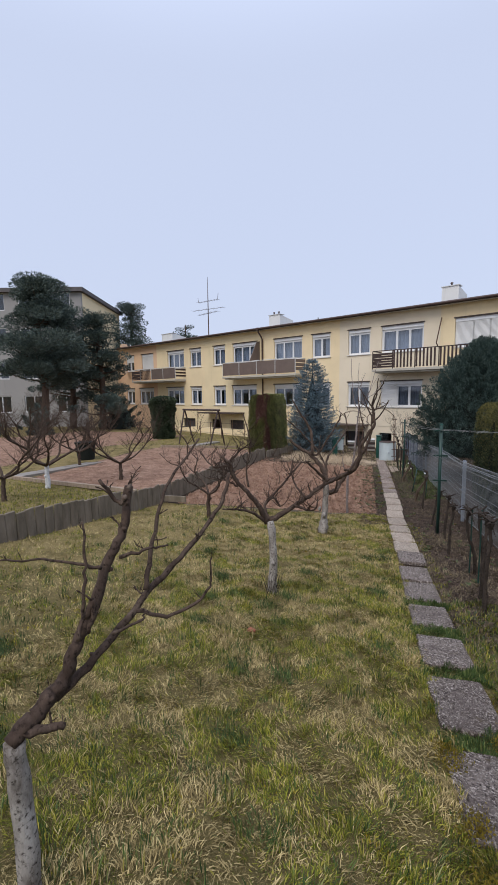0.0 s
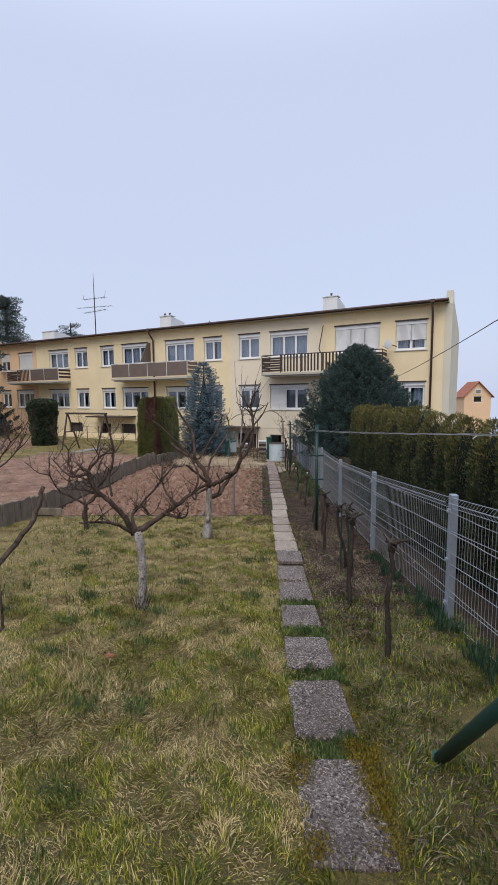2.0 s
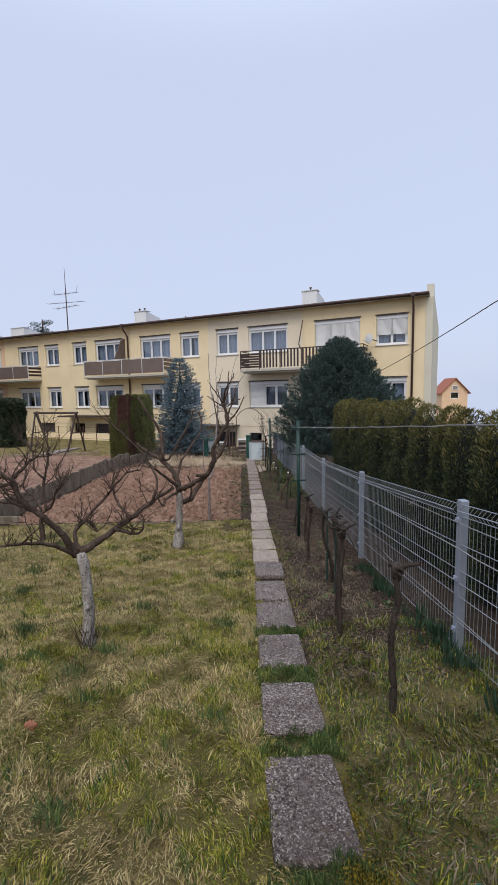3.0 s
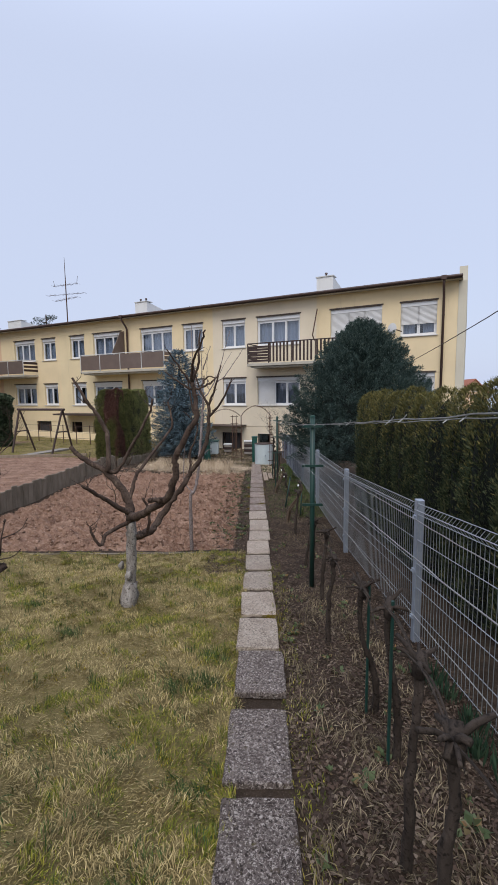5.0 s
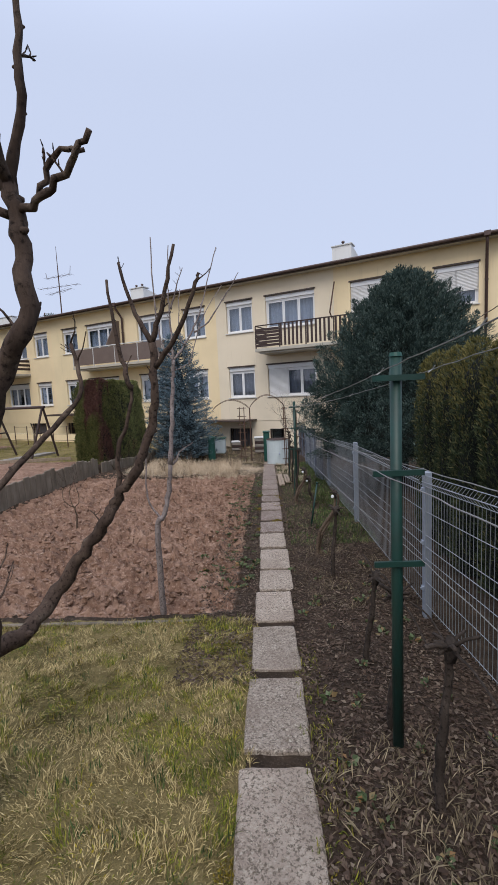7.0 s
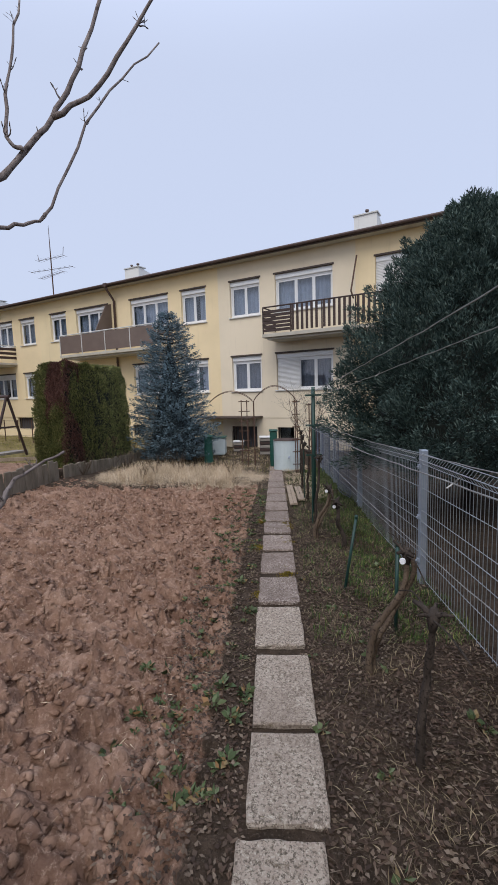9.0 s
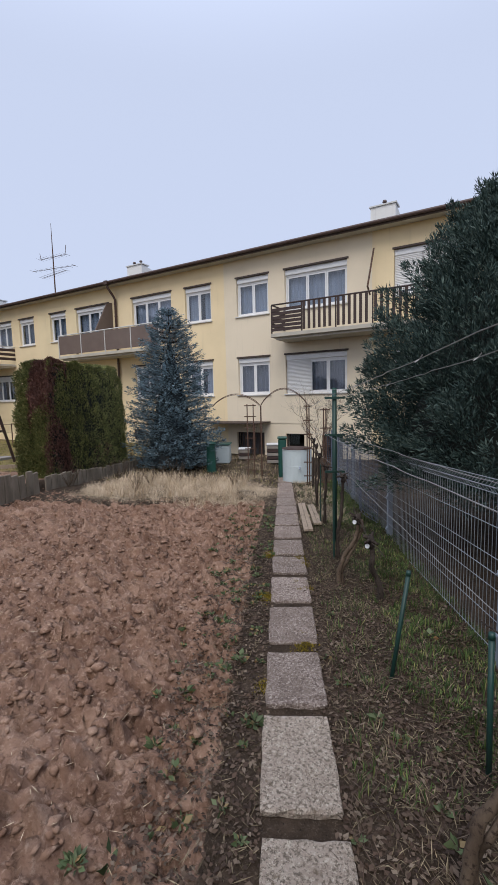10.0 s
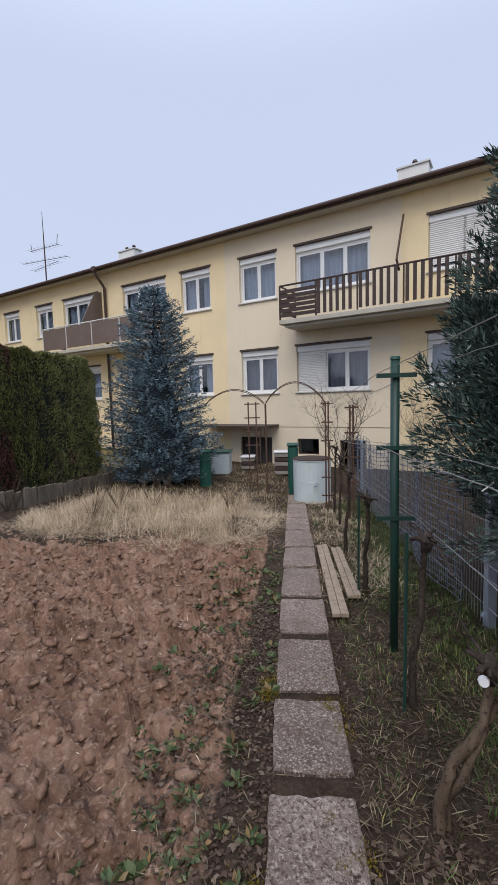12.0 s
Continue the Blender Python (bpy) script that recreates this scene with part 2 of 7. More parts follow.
GROUND = ground_material()
SOILM = Mat("ploughed_soil", .95, 0, .15)
SOILM.color(soil_mix(SOILM)).bump(SOILM.noise(50, 8, .75), .9, .02)
CLOD = Mat("soil_clods", .95, 0, .15)
CLOD.color(CLOD.mix(.22, soil_mix(CLOD), CLOD.ramp(CLOD.island(), [(0, (.10, .056, .036)), (.6, (.22, .135, .09)), (1, (.42, .30, .215))]))).bump(CLOD.noise(60, 6, .7), .8, .015)


def slab_material(name, tones, grit, grain, dirt):
    m = Mat(name, .93, 0, .2)
    c = m.ramp(m.noise(7, 8, .75), [(.3, tones[0]), (.5, tones[1]), (.72, tones[2])])
    v = m.n.new("ShaderNodeHueSaturation")
    r = m.n.new("ShaderNodeMapRange")
    r.inputs["To Min"].default_value, r.inputs["To Max"].default_value = .78, 1.15
    m.l.new(m.objrand(), r.inputs["Value"])
    m.l.new(r.outputs[0], v.inputs["Value"])
    m.l.new(c, v.inputs["Color"])
    c = m.mix(m.step(m.noise(62, 5, .8), .5, .56), v.outputs[0], grit)
    c = m.mix(m.step(m.noise(72, 5, .85, None, .6), .535, .575), c, grain)
    c = m.mix(m.step(m.noise(2.2, 6, .7), .45, .65), c, m.mix(.5, c, tones[0]))
    c = m.mix(m.step(m.noise(13, 8, .8), .56, .70), c, dirt)
    c = m.mix(m.step(m.noise(5, 8, .8), .62, .72), c, (.13, .11, .03))
    m.color(c)
    m.bump(m.noise(90, 7, .85), 1.0, .01)
    return m.m


SLAB = slab_material("washed_concrete_slab", ((.25, .195, .155), (.39, .317, .255), (.50, .42, .345)), (.13, .105, .08), (.54, .47, .38), (.14, .105, .07))
SLAB_EARTHY = slab_material("earth_stained_slab", ((.15, .112, .09), (.235, .182, .152), (.33, .27, .232)), (.1, .072, .058), (.50, .43, .37), (.115, .08, .052))
SLAB_OLD = slab_material("dark_pitted_slab", ((.085, .064, .055), (.15, .12, .104), (.23, .19, .168)), (.035, .026, .022), (.50, .44, .39), (.075, .055, .028))
MOSS = leafy("moss", [(0, (.10, .075, .01)), (.5, (.17, .13, .015)), (1, (.24, .17, .02))], patch=20)


def glass_material():
    m = bpy.data.materials.new("window_glass")
    m.use_nodes = True
    n, l = m.node_tree.nodes, m.node_tree.links
    n.remove(n["Principled BSDF"])
    g, t, mx, f = n.new("ShaderNodeBsdfGlossy"), n.new("ShaderNodeBsdfTransparent"), n.new("ShaderNodeMixShader"), n.new("ShaderNodeMath")
    g.inputs["Roughness"].default_value = .03
    t.inputs["Color"].default_value = (.8, .84, .88, 1)
    w, q = n.new("ShaderNodeLayerWeight"), n.new("ShaderNodeMath")
    w.inputs["Blend"].default_value = .5
    q.operation, q.inputs[1].default_value = "POWER", 3.0
    l.new(w.outputs["Facing"], q.inputs[0])
    f.operation, f.inputs[1].default_value, f.inputs[2].default_value = "MULTIPLY_ADD", .75, .07
    l.new(q.outputs[0], f.inputs[0])
    l.new(f.outputs[0], mx.inputs[0])
    l.new(t.outputs[0], mx.inputs[1])
    l.new(g.outputs[0], mx.inputs[2])
    l.new(mx.outputs[0], n["Material Output"].inputs[0])
    return m


GLASS = glass_material()


# ---- mesh helpers ----
def bm_new():
    return bmesh.new()


def to_mesh(name, bm, material, smooth=False):
    me = bpy.data.meshes.new(name)
    bm.normal_update()
    bm.to_mesh(me)
    bm.free()
    for m in (material if isinstance(material, (list, tuple)) else [material]):
        me.materials.append(m)
    if smooth:
        me.shade_smooth()
    return me


def part(name, bm, material, parent=None, label="", kind="", smooth=False, category=""):
    ob = new(name, to_mesh(name, bm, material, smooth))
    ob.parent = parent
    return tagged(ob, label, category, "", kind)


def thing(name, pos, label, category, rz=0.0, group="", kind=""):
    e = new(name)
    e.empty_display_size = .1
    e.matrix_world = Matrix.Translation(pos) @ Matrix.Rotation(rz, 4, "Z")
    return tagged(e, label, category, group, kind)


def box(bm, x0, x1, y0, y1, z0, z1, m=None, bevel=0.0):
    vs = [bm.verts.new((x, y, z)) for x in (x0, x1) for y in (y0, y1) for z in (z0, z1)]
    fs = [bm.faces.new([vs[i] for i in q]) for q in ((0, 1, 3, 2), (4, 6, 7, 5), (0, 4, 5, 1), (2, 3, 7, 6), (0, 2, 6, 4), (1, 5, 7, 3))]
    if bevel:
        es = list({e for f in fs for e in f.edges})
        r = bmesh.ops.bevel(bm, geom=es, offset=bevel, segments=1, affect="EDGES")
        vs = list({v for f in r["faces"] for v in f.verts} | {v for v in vs if v.is_valid})
    if m is not None:
        bmesh.ops.transform(bm, matrix=m, verts=vs)
    return bm


def tube(bm, pts, radii, sides=8, caps=True, wob=0.0, rng=None):
    """A tapered tube along pts."""
    pts = [Vector(p) for p in pts]
    if not isinstance(radii, (list, tuple)):
        radii = [radii] * len(pts)
    rings = []
    up = Vector((0, 0, 1))
    d0 = (pts[1] - pts[0]).normalized()
    side = d0.cross(up if abs(d0.z) < .9 else Vector((1, 0, 0))).normalized()
    for i, p in enumerate(pts):
        d = (pts[min(i + 1, len(pts) - 1)] - pts[max(i - 1, 0)])
        d = d.normalized() if d.length > 1e-9 else d0
        side = (side - d * side.dot(d)).normalized()
        oth = d.cross(side)
        ring = []
        for k in range(sides):
            a = 2 * math.pi * k / sides
            r = radii[i] * (1 + (rng.uniform(-wob, wob) if rng else 0))
            ring.append(bm.verts.new(p + side * math.cos(a) * r + oth * math.sin(a) * r))
        rings.append(ring)
    for a, b in zip(rings, rings[1:]):
        for k in range(sides):
            bm.faces.new((a[k], a[(k + 1) % sides], b[(k + 1) % sides], b[k]))
    if caps and sides > 2:
        bm.faces.new(rings[0][::-1])
        bm.faces.new(rings[-1])
    return bm


def smooth_line(pts, n=4, wob=0.0, rng=None):
    """Catmull-Rom points through pts."""
    pts = [Vector(p) for p in pts]
    q = [pts[0] * 2 - pts[1]] + pts + [pts[-1] * 2 - pts[-2]]
    out = []
    for i in range(1, len(q) - 2):
        for k in range(n):
            t = k / n
            a, b, c, d = q[i - 1:i + 3]
            p = .5 * (2 * b + (c - a) * t + (2 * a - 5 * b + 4 * c - d) * t * t + (3 * b - a - 3 * c + d) * t ** 3)
            if rng and (i > 1 or k):
                p = p + Vector((rng.uniform(-1, 1), rng.uniform(-1, 1), rng.uniform(-1, 1))) * wob
            out.append(p)
    out.append(pts[-1])
    return out


def mesh_arrays(name, verts, faces, material, parent=None, kind="", label="", smooth=False, category=""):
    """A mesh from arrays; faces is (n, k) all with k corners."""
    me = bpy.data.meshes.new(name)
    verts, faces = np.asarray(verts, np.float32), np.asarray(faces, np.int32)
    n, k = faces.shape
    me.vertices.add(len(verts))
    me.vertices.foreach_set("co", verts.ravel())
    me.loops.add(n * k)
    me.loops.foreach_set("vertex_index", faces.ravel())
    me.polygons.add(n)
    me.polygons.foreach_set("loop_start", np.arange(0, n * k, k, dtype=np.int32))
    me.update(calc_edges=True)
    me.materials.append(material)
    if smooth:
        me.shade_smooth()
    ob = new(name, me)
    ob.parent = parent
    return tagged(ob, label, category, "", kind)


# ---- ground ----
SURF = []


def ground_sheet():
    def axis(stops):
        out = []
        for a, b, s in stops:
            n = max(1, round((b - a) / s))
            out += [a + (b - a) * i / n for i in range(n)]
        return out + [stops[-1][1]]
    us = axis([(-600, -60, 90), (-60, -12, 8), (-12, -2, 1), (-2, 9.5, .10), (9.5, 18.6, .024), (18.6, 30, .22), (30, 60, 3), (60, 700, 80)])
    vs = axis([(-700, -60, 80), (-60, -20, 5), (-20, -6, .8), (-6, -5.2, .1), (-5.2, -2.4, .045), (-2.4, .42, .026), (.42, 2.6, .09), (2.6, 8, .6), (8, 60, 6), (60, 700, 80)])
    us, vs = np.array(us), np.array(vs)
    U, V = np.meshgrid(us, vs, indexing="ij")
    Z = ground_z(U, V)
    bed = np.clip((U - 9.6) / .1, 0, 1) * np.clip((18.0 - U - .8 * np.clip(-V - 1, 0, 1)) / .3, 0, 1) * np.clip((V - EDGE_V(U) - .04) / .1, 0, 1) * np.clip((.3 - V) / .22, 0, 1)
    near = (U > -12) & (U < 31) & (V > -20) & (V < 8)
    nz = np.zeros_like(Z)
    for i in range(U.shape[0]):
        for j in range(U.shape[1]):
            if near[i, j]:
                p = Vector((U[i, j], V[i, j], 0))
                h = .035 * noise.noise(p * .8) + .015 * noise.noise(p * 3.1)
                if bed[i, j] > 0:
                    w = Vector((noise.noise(p * 9), noise.noise(p * 9 + Vector((5, 2, 1))), 0)) * .05
                    r = noise.noise(p * 5.5) + .6 * noise.noise(p * 13 + Vector((3, 1, 5)))
                    c = 0
                    for k, amp in ((4.3, .042), (9.5, .066)):
                        d, f = noise.voronoi((p + w) * k)
                        lump = noise.cell(f[0] * 17.3) - .35
                        tilt = (p + w) * k - f[0]
                        c += amp * (lump * .6 + tilt.x * (noise.cell(f[0] * 31.7) - .5) * 1.1 + tilt.y * (noise.cell(f[0] * 47.1) - .5) * 1.1 + .75 * min(.35, d[1] - d[0]))
                    h += bed[i, j] * (c + .022 * r - .04)
                    h += bed[i, j] * (.03 * abs(noise.noise(p * 2.3)) + .015 * math.sin(U[i, j] * 14 + 2 * noise.noise(p * .9)))
                nz[i, j] = h
    flat = np.clip((np.abs(V - .575) - .2) / .15, 0, 1) * .97 + .03
    Z = Z + nz * flat - (.012 + .008 * ((U > 10.4) & (U < 11.9))) * (1 - flat) - .02 * bed
    X, Y = CS * V - SN * U, SN * V + CS * U
    co = np.stack([X, Y, Z], -1).reshape(-1, 3)
    nu, nv = U.shape
    idx = np.arange(nu * nv).reshape(nu, nv)
    quads = np.stack([idx[:-1, :-1], idx[1:, :-1], idx[1:, 1:], idx[:-1, 1:]], -1).reshape(-1, 4)[:, ::-1]
    SURF.extend([us, vs, Z])
    ob = mesh_arrays("ground", co, quads, GROUND, None, "structure", "bumpy garden ground with turf, leaf litter and bare earth", True)
    soil_left = np.clip((EDGE_V(U) - .14 - V) / .2, 0, 1) * np.clip((V + 9.6) / .4, 0, 1) * np.clip((U - 9.7) / .3, 0, 1) * np.clip((20 - U) / .5, 0, 1)
    soil_left = np.maximum(soil_left, np.clip((-11.5 - V) / .4, 0, 1) * (U > 8) * (U < 27) * (V > -20))
    beyond = np.clip((V - 1.9) / .2, 0, 1)
    turf = np.clip((9.6 - U) / .15, 0, 1) * np.clip((V - EDGE_V(U) + .04) / .1, 0, 1) * np.clip((.45 - V) / .1, 0, 1)
    turf = np.maximum(turf, np.clip((EDGE_V(U) - .14 - V) / .2, 0, 1) * (1 - soil_left))
    turf = np.maximum(turf, np.clip((4.6 - U) / 1.2, 0, 1) * (1 - beyond) * .8)
    turf = np.maximum(turf, ((U > 30) | (U < -3) | (V > 8)).astype(float))
    col = np.zeros((nu * nv, 4), np.float32)
    worn = np.clip((U - 2.2) / 3.5, 0, 1) * (.7 + .3 * np.clip((-V - .5) / 1.5, 0, 1))
    col[:, 0], col[:, 1], col[:, 2], col[:, 3] = turf.ravel(), np.maximum(bed, soil_left).ravel(), worn.ravel(), 1
    a = ob.data.color_attributes.new("zone", "FLOAT_COLOR", "POINT")
    a.data.foreach_set("color", col.ravel())
    return ob


GROUND_OB = ground_sheet()

# ---- terraced houses ----
Y0 = 23.8
UP, LOW = (3.65, 5.14), (.58, 2.06)
COL = {"yellow": YELLOW, "cream": CREAM, "peach": PEACH, "pale": YELLOW_B}


def wall_panel(bm, x0, x1, z0, z1, y, th, holes):
    """A wall with its openings, with the reveals."""
    xs = sorted({x0, x1, *[h[0] for h in holes], *[h[1] for h in holes]})
    zs = sorted({z0, z1, *[h[2] for h in holes], *[h[3] for h in holes]})
    vt = {}

    def v(x, yy, z):
        k = (round(x, 4), round(yy, 4), round(z, 4))
        if k not in vt:
            vt[k] = bm.verts.new(k)
        return vt[k]

    def solid(i, k):
        if i < 0 or k < 0 or i >= len(xs) - 1 or k >= len(zs) - 1:
            return False
        cx, cz = (xs[i] + xs[i + 1]) / 2, (zs[k] + zs[k + 1]) / 2
        return not any(h[0] < cx < h[1] and h[2] < cz < h[3] for h in holes)

    for i in range(len(xs) - 1):
        for k in range(len(zs) - 1):
            if not solid(i, k):
                continue
            a, b, c, d = xs[i], xs[i + 1], zs[k], zs[k + 1]
            bm.faces.new((v(a, y, c), v(b, y, c), v(b, y, d), v(a, y, d)))
            bm.faces.new((v(a, y + th, c), v(a, y + th, d), v(b, y + th, d), v(b, y + th, c)))
            if not solid(i - 1, k):
                bm.faces.new((v(a, y, c), v(a, y, d), v(a, y + th, d), v(a, y + th, c)))
            if not solid(i + 1, k):
                bm.faces.new((v(b, y, c), v(b, y + th, c), v(b, y + th, d), v(b, y, d)))
            if not solid(i, k - 1):
                bm.faces.new((v(a, y, c), v(a, y + th, c), v(b, y + th, c), v(b, y, c)))
            if not solid(i, k + 1):
                bm.faces.new((v(a, y, d), v(b, y, d), v(b, y + th, d), v(a, y + th, d)))


def ring_frame(bm, x0, x1, z0, z1, y0, y1, w):
    box(bm, x0, x0 + w, y0, y1, z0, z1)
    box(bm, x1 - w, x1, y0, y1, z0, z1)
    box(bm, x0 + w, x1 - w, y0, y1, z0, z0 + w)
    box(bm, x0 + w, x1 - w, y0, y1, z1 - w, z1)


def window(parent, x0, x1, z0, z1, panes, shut=0.0, head=.2, door=None, curtain="net", tilt_dark=False, awn=0.0):
    """A plastic window with its shutter box. panes: relative widths. shut: how far the shutter is down (a number, or one per pane)."""
    y = Y0 + .12
    win = new("window")
    win.parent = parent
    win.location = (0, 0, 0)
    tagged(win, "white plastic window set in the rendered wall")
    bm = bm_new()
    ring_frame(bm, x0, x1, z0, z1 - head, y, y + .07, .055)
    part("frame", bm, PVC, win)
    if head:
        bm = bm_new()
        box(bm, x0 - .0, x1 + .0, y - .06, y + .1, z1 - head, z1 - .03, None, .012)
        part("shutter_box", bm, PVC, win)
        bm = bm_new()
        box(bm, x0 - .05, x1 + .05, Y0 - .03, Y0 + .03, z1 - .028, z1 + .03)
        part("drip_edge", bm, EAVE, win)
    bm = bm_new()
    box(bm, x0 - .05, x1 + .05, Y0 - .06, y, z0 - .045, z0 - .004, None, .006)
    part("window_sill", bm, SILL, win)
    tot, x = sum(panes), x0 + .055
    width = x1 - x0 - .11
    for i, p in enumerate(panes):
        w = width * p / tot
        zt, zb = z1 - head - .055, z0 + .055
        bm = bm_new()
        ring_frame(bm, x + .003, x + w - .003, zb, zt, y + .012, y + .058, .058)
        part("sash", bm, PVC, win)
        bm = bm_new()
        box(bm, x + .06, x + w - .06, y + .03, y + .036, zb + .057, zt - .057)
        part("pane", bm, GLASS, win)
        s = shut[i] if isinstance(shut, (list, tuple)) else shut
        if s > 0:
            bm = bm_new()
            top, bot = z1 - head, z1 - head - s * (z1 - head - z0)
            n = max(2, int((top - bot) / .05))
            prev = None
            for k in range(2 * n + 1):
                zz, yy = top - (top - bot) * k / (2 * n), y - (.03 if k % 2 else .042)
                cur = (bm.verts.new((x - .03, yy, zz)), bm.verts.new((x + w + .03, yy, zz)))
                if prev:
                    bm.faces.new((cur[0], cur[1], prev[1], prev[0]))
                prev = cur
            part("roller_shutter", bm, SHUT, win)
        x += w
    if curtain:
        rng = random.Random(int(x0 * 37 + z0 * 11))
        spans = [(x0 + .04, x1 - .04)] if curtain in ("full", "dark") else [(x0 + .04, x0 + .04 + (x1 - x0) * .36), (x1 - .04 - (x1 - x0) * .36, x1 - .04)]
        for a, b in spans:
            bm = bm_new()
            n = max(10, int((b - a) / .035))
            prev = None
            for k in range(n + 1):
                xx = a + (b - a) * k / n
                yy = y + .2 + .025 * math.sin(k * 1.25 + rng.random() * .6) + .01 * rng.random()
                cur = (bm.verts.new((xx, yy, z0 + .03)), bm.verts.new((xx, yy, z1 - head)))
                if prev:
                    bm.faces.new((prev[0], cur[0], cur[1], prev[1]))
                prev = cur
            part("curtain", bm, CURTD if curtain == "dark" else CURT, win, smooth=True)
    return win


UNITS = [
    (-37.8, -31.8, "peach", [(-36.6, -35.3, (1, 1), .35, "net"), (-34.1, -32.3, (1, 2), .95, "net")], [(-36.7, -35.4, (1, 1), 0, "net"), (-34.6, -32.4, (1, 1, 1), 0, "net")]),
    (-31.8, -25.6, "yellow", [(-30.3, -28.1, (1, 1, 1), 0, "full"), (-27.35, -26.0, (1, 1), 0, "full")], [(-30.5, -28.2, (1, 1, 1), 0, "net"), (-27.35, -26.0, (1, 1), 0, "net")]),
    (-25.6, -19.7, "pale", [(-24.6, -23.3, (1, 1), 0, "full"), (-22.5, -20.1, (1.1, 1, 1), 0, "full")], [(-24.6, -23.3, (1, 1), 0, "net"), (-22.6, -20.2, (1, 1, 1), 0, "net")]),
    (-19.7, -13.5, "yellow", [(-18.6, -16.25, (1, 1, 1), 0, "full"), (-15.5, -14.15, (1, 1), 0, "net")], [(-18.6, -16.25, (1, 1, 1), 0, "net"), (-15.5, -14.15, (1, 1), 0, "net")]),
    (-13.5, -7.6, "cream", [(-12.92, -11.5, (1, 1), 0, "full"), (-10.82, -8.45, (1.1, 1, 1), 0, "full")], [(-12.92, -11.5, (1, 1), 0, "dark"), (-10.82, -8.45, (1.3, 1, 1), (1, 0, 0), "dark")]),
    (-7.6, -1.4, "yellow", [(-6.9, -4.5, (1.1, 1, 1), .86, "net"), (-3.7, -2.2, (1, 1), .6, "net")], [(-6.9, -4.5, (1, 1, 1), 0, "net"), (-3.7, -2.2, (1, 1), 0, "net")]),
]
BASE = {
    4: [(-13.06, -11.8, -2.4, -.92), (-10.85, -10.1, -1.45, -.94), (-9.4, -8.6, -1.9, -.95)],
    2: [(-22.9, -21.5, -1.6, -.3), (-24.9, -23.9, -1.3, -.35)],
    1: [(-28.4, -26.9, -1.6, -.3)],
    0: [],
    3: [(-15.4, -14.6, -1.4, -.9), (-18.9, -18.2, -1.4, -.9)],
    5: [],
}
ZT, DEPTH = 5.83, 9.5


def house(i, x0, x1, colour, upper, lower):
    h = thing("terraced_house", (0, 0, 0), f"two-storey terraced house in {'pale yellow' if colour == 'pale' else colour} render above a raised basement", "house", group="terraced houses")
    holes = [(a, b, *UP) for a, b, *_ in upper] + [(a, b, *LOW) for a, b, *_ in lower]
    bm = bm_new()
    wall_panel(bm, x0, x1, -.55, ZT, Y0, .32, holes)
    part("wall", bm, COL[colour], h)
    bm = bm_new()
    wall_panel(bm, x0, x1, -2.6, -.553, Y0 + .02, .30, [q for q in BASE[i]])
    part("basement_wall", bm, CREAM if i == 4 else (YELLOW_B if i != 0 else PEACH), h, "pale rendered basement wall")
    bm = bm_new()
    box(bm, x0, x1, Y0 + DEPTH, Y0 + DEPTH + .3, -2.6, ZT)
    part("back_wall", bm, COL[colour], h)
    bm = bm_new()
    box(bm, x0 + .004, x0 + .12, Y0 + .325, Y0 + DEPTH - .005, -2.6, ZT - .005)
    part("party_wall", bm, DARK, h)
    # unseen floors and backing wall, added dark to keep the rooms dim
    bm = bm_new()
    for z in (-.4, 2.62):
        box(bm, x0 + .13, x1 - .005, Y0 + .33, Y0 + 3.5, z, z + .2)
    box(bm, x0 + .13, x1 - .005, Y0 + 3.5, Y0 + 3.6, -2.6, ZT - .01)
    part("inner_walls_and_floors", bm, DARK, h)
    for wins, (za, zb) in ((upper, UP), (lower, LOW)):
        for a, b, panes, s, cur in wins:
            window(h, a, b, za, zb, panes, s, .22, None, cur)
    for a, b, za, zb in BASE[i]:
        if zb - za < .9 and a != -9.4:
            win = new("basement_window")
            win.parent = h
            bm = bm_new()
            ring_frame(bm, a, b, za, zb, Y0 + .1, Y0 + .15, .04)
            part("frame", bm, BROWNW, win, "dark brown frame")
            bm = bm_new()
            box(bm, a + .04, b - .04, Y0 + .12, Y0 + .126, za + .04, zb - .04)
            part("pane", bm, GLASS, win)
        else:
            gt = new("basement_door")
            gt.parent = h
            n = 8
            bm = bm_new()
            ring_frame(bm, a, b, za, zb, Y0 + .12, Y0 + .17, .05)
            part("frame", bm, BROWNW, gt, "dark brown frame")
            for k in range(1, n):
                bm = bm_new()
                xx = a + (b - a) * k / n
                tube(bm, [(xx, Y0 + .14, za), (xx, Y0 + .14, zb)], .011, 6)
                part("bar", bm, RUST, gt)
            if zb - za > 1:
                # dark sheet in place of the recess: its shade is in the colour
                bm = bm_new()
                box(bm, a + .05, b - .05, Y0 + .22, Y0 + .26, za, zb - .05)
                part("recess_shade_sheet", bm, DARK, gt, "dark sheet coloured as the shade behind the bars")
    return h


for i, (x0, x1, colour, up, lo) in enumerate(UNITS):
    house(i, x0, x1, colour, up, lo)

